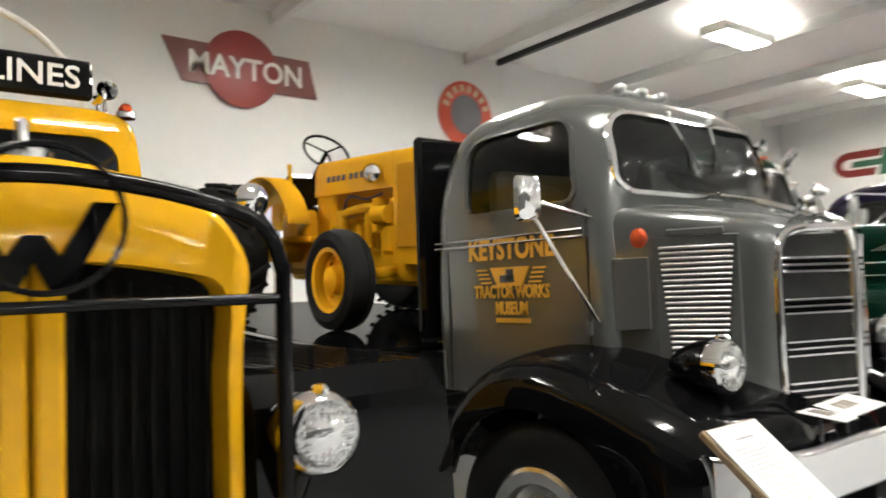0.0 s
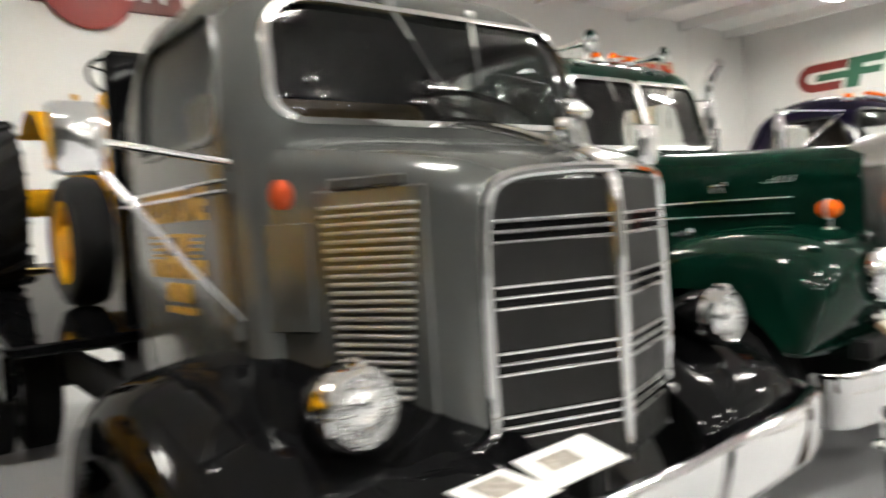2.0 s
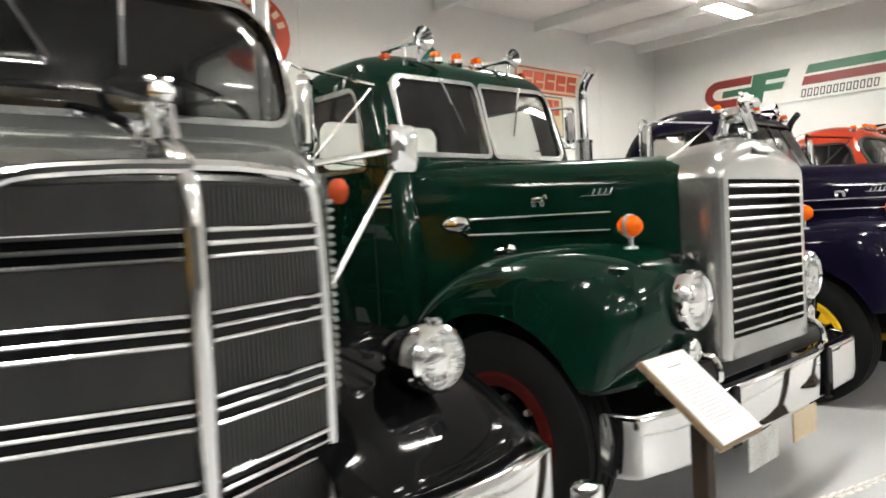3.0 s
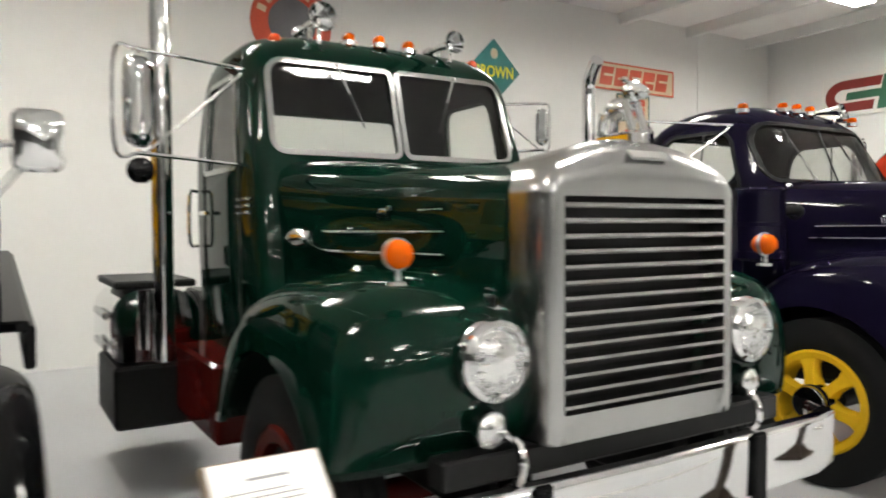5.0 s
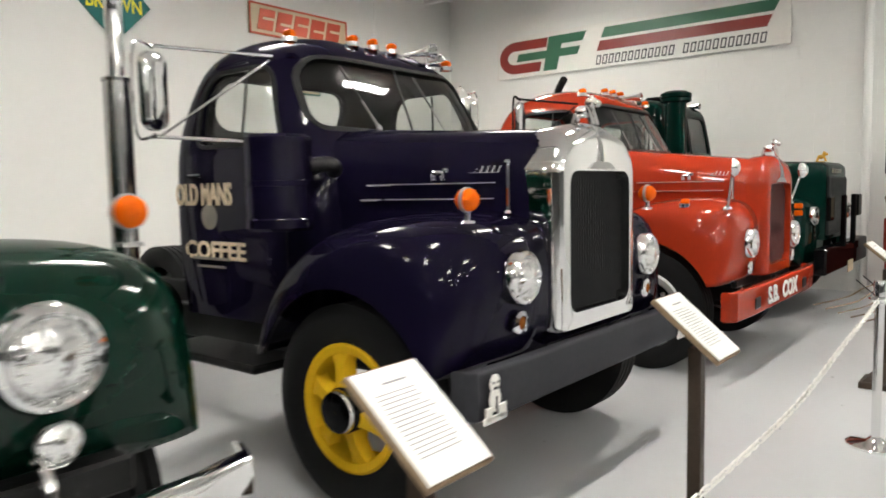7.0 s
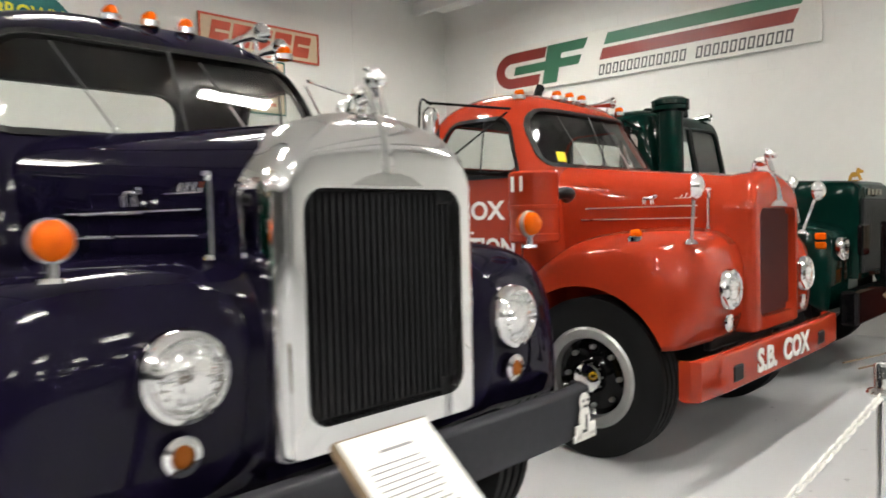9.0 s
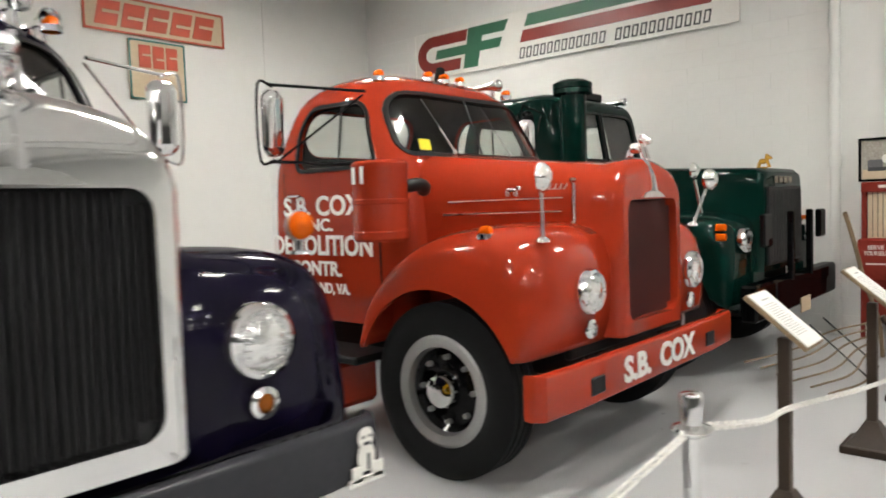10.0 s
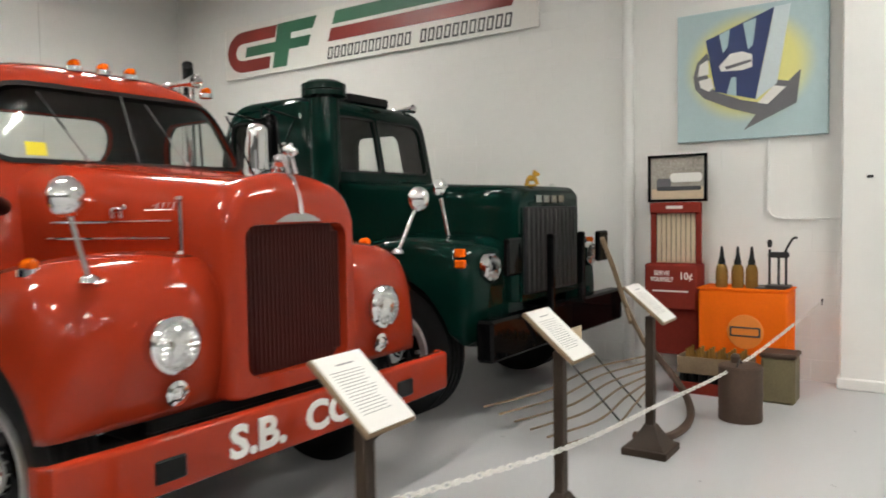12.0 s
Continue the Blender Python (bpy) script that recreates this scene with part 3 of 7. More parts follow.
def ornament(parent, x, y, z, s=1.0, mat=CHROME):
    """A small cast four-legged figure leaning forward on its plinth."""
    o = Shape()
    o.box((0, 0.02 * s, -0.03 * s), (0.05 * s, 0.16 * s, 0.05 * s), 0.012)
    o.ball((0, 0.01 * s, 0.07 * s), 0.05 * s, 14, (0.75, 1.1, 0.8)).ball((0, -0.05 * s, 0.12 * s), 0.042 * s, 12, (0.85, 0.9, 0.9)).ball((0, -0.085 * s, 0.112 * s), 0.026 * s, 10)
    for a in (-0.026, 0.026):
        o.rod((a * s, -0.04 * s, 0.09 * s), (a * s, -0.075 * s, -0.01 * s), 0.013 * s, seg=8)
        o.rod((a * s, 0.05 * s, 0.06 * s), (a * s, 0.07 * s, -0.01 * s), 0.015 * s, seg=8)
        o.ball((a * s, -0.04 * s, 0.158 * s), 0.012 * s, 8)
    ob = part("hood_ornament", o, mat, parent)
    ob.location = (x, y, z)
    return ob


def chassis(parent, y0, y1, z=0.62, rear=(), hw=1.0, r=0.52):
    for s in (-1, 1):
        part("frame_rail", Shape().box((s * 0.42, (y0 + y1) / 2, z), (0.09, y1 - y0, 0.24), 0.01), CHASSIS, parent)
    for y in rear:
        part("axle", Shape().rod((-0.9, y, r), (0.9, y, r), 0.07), CHASSIS, parent)
        for s in (-1, 1):
            for k in (0, 1):
                wheel(parent, s * (hw - 0.14 - 0.31 * k), y, r, r, 0.27, s, "steel", DARK_STEEL)


def bars(parent, x0, x1, y, z, count, h, mat=WHITE, name="lettering", depth=0.004, slant=0.0):
    """Writing too fine to read: one plain bar for each letter."""
    s = Shape()
    w = (x1 - x0) / count
    for i in range(count):
        a = x0 + w * i + w * 0.12
        o = [(a, z - h / 2), (a + w * 0.74, z - h / 2), (a + w * 0.74 + slant, z + h / 2), (a + slant, z + h / 2)]
        s.prism(o, "y", y - depth, y)
    return part(name, s, mat, parent)


# ---- the three bonneted lorries of one family ----
B_LEVELS = [(0.80, .86, 1.22, 2.62, .10, .12), (1.20, .89, 1.22, 2.65, .12, .14), (1.60, .90, 1.24, 2.66, .16, .18), (1.88, .90, 1.285, 2.65, .24, .22),
            (2.12, .875, 1.36, 2.60, .32, .28), (2.33, .83, 1.455, 2.52, .38, .34), (2.44, .745, 1.56, 2.42, .40, .38), (2.51, .57, 1.70, 2.28, .30, .30), (2.55, .28, 1.90, 2.10, .08, .08)]
B_WINDOWS = [("y", -0.79, 0.79, 1.935, 2.345, (.09, .09, .18, .18), 0.11, -0.11, 0.9, 2.0),
             ("x", 1.49, 2.28, 1.865, 2.285, (.05, .06, .22, .10), 0.36, -0.10, -1.2, -0.3), ("x", 1.49, 2.28, 1.865, 2.285, (.05, .06, .22, .10), 0.36, -0.10, 0.3, 1.2), ("y", -0.58, 0.58, 2.0, 2.33, .15, 0, 0, 2.2, 3.0)]
B_FENDER = [(0.13, .77), (0.088, 0.88), (0.07, 1.05), (0.075, 1.25), (0.15, 1.395), (0.32, 1.455), (0.62, 1.46), (0.92, 1.41), (1.18, 1.25), (1.36, 1.02), (1.46, 0.72)]


def side_badges(t, s, figure_at, script_at, turn):
    """A small cast four-legged figure and a line of slanted strokes on the side of a hood."""
    dog = Shape().ball((0, 0, 0.012), 0.02, 10, (0.35, 2.0, 0.8)).ball((0, -0.045, 0.024), 0.017, 8, (0.4, 1, 1))
    for yy in (-0.032, -0.018, 0.022, 0.036):
        dog.rod((0, yy, 0.01), (0, yy - 0.006, -0.026), 0.005, seg=6)
    script = Shape().rod((0, -0.08, -0.012), (0, 0.085, -0.012), 0.003, seg=6)
    for k in range(5):
        script.rod((0, -0.075 + k * 0.032, -0.012), (0, -0.092 + k * 0.032, 0.022 if k < 4 else 0.010), 0.004, seg=6)
    for name, shape, at, label in (("hood_badge", dog, figure_at, "small chrome four-legged badge"), ("script_badge", script, script_at, "chrome script badge")):
        ob = part(name, shape, CHROME, t, label)
        ob.location, ob.rotation_euler.z = (s * at[0], at[1], at[2]), radians(-s * turn)


def bonneted_lorry(name, label, x, y, paint, shellmat, rim_style, rim, bumper_paint, fender_xo=1.17, group="", grille=MESHG, inner=None, signals=True, bumper=(1.25, 0.475, 0.735), dip=0.0):
    t = thing(name, label, "truck", (x, y, 0), group)
    body = cab(t, B_LEVELS, B_WINDOWS, paint, CHASSIS, GLASS, 0.024)
    seats(t, 2.18, 1.33, 0.8)
    part("cab_floor", Shape().box((0, 1.95, 0.95), (1.6, 1.3, 0.06)).box((0, 1.40, 1.60), (1.55, 0.14, 0.5), 0.05), INSIDE, t)
    part("windscreen_bar", Shape().rod((0, 1.298, 1.935), (0, 1.462, 2.345), 0.007, seg=8), DARK_STEEL, body)
    rings = [arch_ring(yy, w, zt - dip * (1.44 - yy) / 1.3, 0.80, sq, 0.34) for yy, w, zt, sq in ((0.10, 0.418, 1.87, 0.56), (0.35, 0.45, 1.885, 0.54), (0.70, 0.52, 1.90, 0.50), (1.05, 0.62, 1.92, 0.46), (1.30, 0.74, 1.935, 0.42), (1.44, 0.80, 1.94, 0.42))]
    part("hood", Shape().loft(rings), paint, t, angle=50)
    for s in (-1, 1):
        fender(t, B_FENDER, (0.80, 0.51), 0.60, 156, 21, 0.34, fender_xo, paint, s, power=0.42)
        wheel(t, s * 0.985, 0.80, 0.515, 0.515, 0.27, s, rim_style, rim)
        headlamp(t, s * 0.69, 0.045, 1.163 - dip, 0.096)
        if signals:
            lollipop(t, s * 0.955, 0.16, 1.525, 0.052, 0.05)
        lamp = part("parking_lamp", Shape().lathe([(0.032, 0.0), (0.032, 0.012), (0.024, 0.019), (0.012, 0.022), (0.001, 0.023)], (s * 0.70 - s * 0.3 * dip, 0.062, 0.955 - dip), (0, -1, 0), 24), OLDAMBER if inner is None else inner, t)
        part("bezel", Shape().lathe([(0.030, 0.0), (0.056, 0.0), (0.054, 0.014), (0.034, 0.022)], (s * 0.70 - s * 0.3 * dip, 0.062, 0.955 - dip), (0, -1, 0), 24), CHROME, lamp)
        part("running_board", Shape().box((s * 0.98, 1.95, 0.62), (0.36, 1.0, 0.05), 0.012), CHASSIS, t)
        for dy in (1.46, 2.44):
            part("door_seam", Shape().box((s * 0.899, dy, 1.36), (0.008, 0.008, 0.98), 0.002), CHASSIS, body)
        part("door_handle", Shape().box((s * 0.925, 2.30, 1.68), (0.03, 0.14, 0.025), 0.008), CHROME, body)
        for zz in (1.45, 1.74):
            part("door_hinge", Shape().rod((s * 0.897, 1.45, zz - 0.05), (s * 0.897, 1.45, zz + 0.05), 0.018), paint, body)
        # trim along the hood
        for zz, xx in ((1.60, -0.006), (1.52, 0.008)):
            part("hood_trim", Shape().rod((s * (0.468 + xx), 0.35, zz), (s * (0.645 + xx), 1.12, zz), 0.007, seg=8), CHROME, t)
        side_badges(t, s, (0.548, 0.66, 1.645), (0.492, 0.40, 1.665), 12)
        latch = Shape().rod((s * 0.475, 0.27, 1.45), (s * 0.475, 0.27, 1.70), 0.010, seg=8)
        latch.ball((s * 0.48, 0.27, 1.70), 0.02, 8).ball((s * 0.48, 0.27, 1.45), 0.02, 8)
        part("hood_latch", latch, CHROME, t)
        wiper(body, (s * 0.32, 1.285, 1.945), (s * 0.32 - 0.20, 1.405, 2.30))
        part("vent_bar", Shape().rod((s * 0.882, 1.86, 1.87), (s * 0.842, 1.84, 2.28), 0.008, seg=8), DARK_STEEL, body)
    # upright air cleaner beside the cowl
    can = part("air_cleaner", Shape().lathe([(0.001, 1.385), (0.15, 1.385), (0.165, 1.40), (0.168, 1.44), (0.163, 1.447), (0.163, 1.80), (0.167, 1.81), (0.165, 1.835), (0.15, 1.85), (0.001, 1.855)], (-1.20, 1.13, 0), (0, 0, 1), 36), paint, t, "upright round air cleaner beside the cowl")
    part("band", Shape().lathe([(0.164, 1.60), (0.168, 1.603), (0.168, 1.627), (0.164, 1.63)], (-1.20, 1.13, 0), (0, 0, 1), 36), paint, can)
    part("bracket", Shape().box((-0.99, 1.25, 1.68), (0.28, 0.05, 0.04), 0.01), CHASSIS, can)
    part("intake_elbow", Shape().tube(smooth([(-1.06, 1.06, 1.70), (-1.0, 1.02, 1.71), (-0.93, 1.03, 1.70), (-0.86, 1.10, 1.68)], 12), 0.04, 14), CHASSIS, can)
    # radiator shell with its opening
    out = lambda g: fine(rrect(-0.415 - g, 0.415 + g, 0.86 - g * 0.2, 1.765 + g, (0.03, 0.03, 0.13 + g, 0.13 + g), 8), 8)
    crown = lambda pts, yy, k: [(a, yy, b + k * max(0.0, (b - 1.60) / 0.165) * (1 - (a / 0.46) ** 2)) for a, b in pts]
    hole = fine(rrect(-0.335, 0.335, 0.945, 1.655, 0.075, 8), 8)
    rs = Shape().loft([crown(out(0.012), 0.22, 0.115), crown(out(0.014), 0.10, 0.12), crown(out(0.010), 0.055, 0.112), crown(out(0.0), 0.022, 0.09), crown(out(-0.02), 0.004, 0.055), crown(out(-0.035), 0.0, 0.03), crown(hole, -0.002, 0), crown(hole, 0.07, 0)], caps=False)
    lowered = [part("radiator_shell", rs, shellmat, t, angle=40)]
    g = part("radiator_grille", Shape().prism(rrect(-0.34, 0.34, 0.94, 1.66, 0.07, 4), "y", 0.07, 0.09), grille, t)
    lowered.append(g)
    for i in range(25):
        xx = -0.324 + i * 0.027
        part("grille_bar", Shape().box((xx, 0.058, 1.30), (0.011, 0.024, 0.70 if abs(xx) < 0.29 else 0.62), 0.003), grille, g)
    lowered.append(part("radiator_badge", Shape().prism([(-0.15, 1.664), (0.15, 1.664), (0.09, 1.694), (0.035, 1.706), (-0.035, 1.706), (-0.09, 1.694)], "y", -0.010, 0.012), DULL, t, "thin winged chrome badge"))
    lowered.append(part("badge_plinth", Shape().loft([[(sx * w, yy + dy, zz) for sx, dy in ((-1, 0), (1, 0), (0.6, -0.03), (-0.6, -0.03))] for zz, yy, w in ((1.70, 0.006, 0.022), (1.79, 0.018, 0.014), (1.885, 0.06, 0.012))]), CHROME, t))
    lowered.append(ornament(t, 0, 0.10, 1.905, 0.88))
    for ob in lowered:
        ob.location.z -= dip
    b = part("bumper", Shape().loft([[(xx, yy, zz) for yy, zz in rrect(y0, y0 + 0.075, bumper[1], bumper[2], 0.02, 3)] for xx, y0 in ((-bumper[0], 0.03), (0.03 - bumper[0], -0.015), (-0.9, -0.035), (0.9, -0.035), (bumper[0] - 0.03, -0.015), (bumper[0], 0.03))]), bumper_paint, t)
    part("apron", Shape().box((0, 0.17, 0.78), (1.5, 0.05, 0.16), 0.01), CHASSIS, t)
    part("engine_block", Shape().box((0, 0.75, 0.85), (0.72, 1.2, 0.5), 0.05), CHASSIS, t)
    for s in (-0.56, 0.56):
        part("inner_guard", Shape().box((s, 0.8, 0.95), (0.03, 1.25, 0.8), 0.01), CHASSIS, t)
    part("front_axle", Shape().rod((-0.85, 0.8, 0.5), (0.85, 0.8, 0.5), 0.055), CHASSIS, t)
    return t, body, b


def purple_lorry():
    t, body, b = bonneted_lorry("coffee_truck", "midnight purple bonneted truck with chrome radiator shell and yellow cast wheels", 10.405, 2.07, NAVY, CHROME, "cast", WHEELY, material("dark_bumper_paint", (0.035, 0.035, 0.04), 0.3, 0, 0.5, vary=0.1), group="bonneted trucks", bumper=(1.16, 0.605, 0.82))
    roof = 2.53
    for xx, yy, zz in ((-0.72, 1.60, 2.45), (-0.18, 1.64, 2.505), (0.0, 1.64, 2.508), (0.18, 1.64, 2.505), (0.72, 1.60, 2.45)):
        roof_marker(body, xx, yy, zz)
    horn(body, 0.60, 1.62, roof - 0.07, 0.4, 0.055)
    horn(body, 0.74, 1.66, roof - 0.12, 0.34, 0.05)
    for s in (-1, 1):
        west_coast_mirror(t, s * 1.40, 1.90, 2.12, s, 0.54, 0.42, 0.17, ahead=-0.32, turn=-s * 12)
    lettering("OLD MANS", 0.19, CREAM, body, Matrix.Translation((-0.903, 2.255, 1.56)) @ pose(0, 0, 0, 90, 0, -90), width=0.60, bold=0.02)
    lettering("COFFEE", 0.15, CREAM, body, Matrix.Translation((-0.896, 2.165, 1.215)) @ pose(0, 0, 0, 90, 0, -90), width=0.63, bold=0.03)
    part("door_emblem", Shape().lathe([(0.001, 0.003), (0.08, 0.003), (0.08, -0.004)], (-0.898, 2.2, 1.43), (-1, 0, 0), 24).box((-0.899, 2.2, 1.17), (0.004, 0.4, 0.018), 0.001).box((-0.899, 2.2, 1.12), (0.004, 0.3, 0.015), 0.001), material("door_emblem_grey", (0.16, 0.15, 0.12), 0.5, vary=0.4, scale=20), body)
    stack = part("exhaust_stack", Shape().tube(smooth([(-1.165, 2.74, 2.2), (-1.165, 2.74, 2.5), (-1.165, 2.74, 2.75), (-1.18, 2.69, 2.86), (-1.22, 2.58, 2.95)], 16), 0.055, 16), CHROME, t)
    part("heat_guard", Shape().rod((-1.165, 2.74, 0.75), (-1.165, 2.74, 2.3), 0.085, seg=24).lathe([(0.09, -0.02), (0.093, 0.0), (0.05, 0.02)], (-1.165, 2.74, 2.3), (0, 0, 1), 24), ALUM, stack)
    for s in (-1.05, 1.05):
        fig = Shape().ball((0, 0, 0.065), 0.042, 14, (0.9, 0.12, 0.95)).ball((0, 0, -0.005), 0.05, 14, (0.85, 0.12, 1.1))
        fig.box((-0.045, 0, -0.06), (0.05, 0.010, 0.06), 0.004).box((0.05, 0, -0.06), (0.06, 0.010, 0.06), 0.004).box((0.0, 0, -0.085), (0.17, 0.010, 0.03), 0.004)
        q = part("bumper_decal", fig, WHITE, b, "white cut-out figure decal")
        q.location = (s, -0.042, 0.70)
        eyes = part("decal_mark", Shape().ball((-0.016, -0.006, 0.07), 0.008, 8, (1, 0.3, 1)).ball((0.016, -0.006, 0.07), 0.008, 8, (1, 0.3, 1)).box((0, -0.006, 0.045), (0.03, 0.004, 0.012), 0.002).box((0.005, -0.006, -0.02), (0.012, 0.004, 0.06), 0.002), INK, b)
        eyes.location = q.location
    chassis(t, 0.2, 6.4, rear=(5.2,))
    for s in (-1, 1):
        part("fuel_tank", Shape().rod((s * 0.86, 3.05, 0.72), (s * 0.86, 4.1, 0.72), 0.27, seg=28), BLACK, t)
    return t


def red_lorry():
    t, body, b = bonneted_lorry("demolition_truck", "orange-red bonneted truck with white lettering on door and bumper", 13.91, 2.07, RED, RED, "disc", DULL, RED, group="bonneted trucks", grille=material("red_grille", (0.06, 0.005, 0.003), 0.45, vary=0.15), inner=LENS, signals=False, bumper=(1.27, 0.50, 0.735), dip=0.078)
    for xx, yy, zz in ((-0.72, 1.60, 2.45), (-0.18, 1.64, 2.505), (0.0, 1.64, 2.508), (0.18, 1.64, 2.505), (0.72, 1.60, 2.45)):
        roof_marker(body, xx, yy, zz)
    horn(body, 0.66, 1.62, 2.44, 0.34, 0.05)
    for s in (-1, 1):
        west_coast_mirror(t, s * 1.40, 1.86, 2.13, s, 0.52, 0.42, 0.17, ahead=-0.30, arm_mat=BLACK, turn=-s * 12)
        fm = new("fender_mirror")
        fm.parent, fm.location = t, (s * 0.98, 0.157, 1.372)
        part("stalk", Shape().rod((0, 0, 0), (s * 0.11, -0.07, 0.29), 0.011).lathe([(0.04, 0), (0.035, 0.015), (0.015, 0.03)], (0, 0, 0), (0, 0, 1), 16), ALUM, fm)
        part("mirror", Shape().lathe([(0.001, 0.05), (0.03, 0.046), (0.055, 0.032), (0.074, 0.01), (0.078, 0.0), (0.078, -0.012), (0.001, -0.014)], (s * 0.12, -0.085, 0.33), (-s * 0.25, -1, 0), 24), CHROME, fm)
        part("step_box", Shape().box((s * 0.95, 2.30, 0.42), (0.42, 1.25, 0.32), 0.04), RED, t, "red step and tool box under the door")
        for side_x in (s * 0.92,):
            roof_marker(t, side_x * 1.14, 0.48, 1.41)
    side = pose(0, 0, 0, 90, 0, -90)
    for words, yy, zz, sz, wd in (("S.B. COX", 2.04, 1.60, 0.19, 0.84), ("INC.", 2.06, 1.47, 0.12, 0.28), ("DEMOLITION", 2.06, 1.325, 0.19, 1.06), ("CONTR.", 2.12, 1.165, 0.14, 0.55), ("RICHMOND, VA.", 2.10, 1.03, 0.10, 0.66)):
        lettering(words, sz, WHITE, body, Matrix.Translation((-0.903, yy, zz)) @ side, width=wd, bold=0.025)
    lettering("11", 0.13, WHITE, t, Matrix.Translation((-1.366, 1.14, 1.76)) @ side, width=0.09, bold=0.03)
    lettering("S.B.  COX", 0.20, WHITE, b, Matrix.Translation((0.0, -0.040, 0.612)) @ pose(0, 0, 0, 90), depth=0.003, width=0.99, bold=0.035)
    for s in (-0.78, 0.78):
        part("tow_slot", Shape().box((s, -0.028, 0.60), (0.15, 0.03, 0.10), 0.01), CHASSIS, b)
    part("windscreen_sticker", Shape().box((0, 0, 0), (0.11, 0.003, 0.075), 0.001, pose(-0.57, 1.335, 1.99, -15)), YTAG, body)
    chassis(t, 0.2, 6.2, rear=(5.0,))
    for s in (-1, 1):
        part("fuel_tank", Shape().rod((s * 0.9, 3.0, 0.70), (s * 0.9, 3.9, 0.70), 0.27, seg=28), RED, t)
    return t


purple_lorry()
red_lorry()


# ---- the green tractor unit with the slatted radiator ----
def green_lorry():
    t = thing("green_truck", "dark green bonneted truck with polished slatted radiator and chrome bumper", "truck", (7.02, 2.12, 0), "bonneted trucks")
    levels = [(0.85, .86, 1.72, 3.00, .06, .08), (1.40, .89, 1.72, 3.02, .08, .10), (1.95, .89, 1.80, 3.06, .12, .12), (2.22, .88, 1.87, 3.04, .14, .16),
              (2.51, .85, 1.95, 3.00, .18, .2), (2.64, .79, 2.04, 2.92, .24, .26), (2.71, .62, 2.2, 2.76, .22, .22), (2.74, .3, 2.4, 2.6, .06, .06)]
    windows = [("y", -0.765, -0.045, 2.02, 2.50, (.06, .03, .03, .08), 0.03, 0.0, 1.5, 2.3), ("y", 0.02, 0.735, 2.02, 2.50, (.03, .06, .08, .03), 0.0, -0.03, 1.5, 2.3),
               ("x", 2.08, 2.74, 1.95, 2.44, (.03, .03, .10, .08), 0.22, 0, -1.2, -0.3), ("x", 2.08, 2.74, 1.95, 2.44, (.03, .03, .10, .08), 0.22, 0, 0.3, 1.2), ("y", -0.6, 0.6, 2.02, 2.38, .10, 0, 0, 2.6, 3.3)]
    body = cab(t, levels, windows, GREEN, ALUM, GLASS, 0.028)
    seats(t, 2.55, 1.40, 0.8)
    part("cab_floor", Shape().box((0, 2.4, 1.0), (1.6, 1.1, 0.06)).box((0, 1.86, 1.7), (1.55, 0.12, 0.5), 0.04), INSIDE, t)
    rings = [arch_ring(yy, w, zt, 0.90, 0.40, 0.30) for yy, w, zt in ((0.20, 0.50, 1.855), (0.6, 0.53, 1.875), (1.1, 0.58, 1.905), (1.55, 0.68, 1.945), (1.78, 0.78, 1.98), (1.96, 0.84, 2.0))]
    part("hood", Shape().loft(rings), GREEN, t, angle=50)
    prof = [(0.17, .83), (0.12, 0.93), (0.09, 1.08), (0.095, 1.23), (0.17, 1.36), (0.36, 1.43), (0.66, 1.45), (0.98, 1.41), (1.28, 1.26), (1.50, 1.02), (1.62, 0.72)]
    for s in (-1, 1):
        fender(t, prof, (0.85, 0.52), 0.62, 150, 21, 0.36, 1.17, GREEN, s, power=0.42)
        wheel(t, s * 0.985, 0.85, 0.52, 0.52, 0.27, s, "disc", DEEPRED)
        headlamp(t, s * 0.65, 0.055, 1.178, 0.105)
        lollipop(t, s * 0.935, 0.18, 1.525, 0.048, 0.05)
        lamp = part("parking_lamp", Shape().lathe([(0.055, 0.0), (0.053, 0.02), (0.035, 0.032), (0.001, 0.036)], (s * 0.66, 0.07, 0.955), (0, -1, 0), 24), LENS, t)
        part("bezel", Shape().lathe([(0.05, -0.01), (0.063, -0.01), (0.060, 0.014)], (s * 0.66, 0.07, 0.955), (0, -1, 0), 24), CHROME, lamp)
        hook = Shape().tube(smooth([(s * 0.60, 0.02, 0.76), (s * 0.60, -0.03, 0.83), (s * 0.60, -0.01, 0.91), (s * 0.60, 0.05, 0.93)], 10), 0.016).lathe([(0.05, 0), (0.045, 0.02), (0.02, 0.03)], (s * 0.60, 0.0, 0.755), (0, 0, 1), 16)
        part("tow_hook", hook, CHROME, t)
        west_coast_mirror(t, s * (1.40 if s < 0 else 1.25), 1.92 if s < 0 else 2.12, 2.22 if s < 0 else 2.30, s, 0.52 if s < 0 else 0.38, 0.44 if s < 0 else 0.26, 0.18 if s < 0 else 0.09, round_mirror=s < 0, turn=-s * 38)
        part("cowl_lamp", Shape().lathe([(0.001, 0.11), (0.03, 0.10), (0.05, 0.05), (0.052, -0.02), (0.03, -0.09), (0.001, -0.13)], (s * 0.80, 1.40, 1.565), (0, -1, 0), 20).rod((s * 0.80, 1.42, 1.56), (s * 0.66, 1.45, 1.50), 0.018), CHROME, t, "chrome torpedo lamp beside the hood")
        for zz in (1.69, 1.725, 1.76):
            part("door_badge", Shape().box((s * 0.90, 1.94, zz), (0.016, 0.22, 0.018), 0.006), CHROME, body)
        part("step_box", Shape().box((s * 0.90, 2.35, 0.70), (0.34, 0.9, 0.42), 0.02), DEEPRED, t, "maroon cab step")
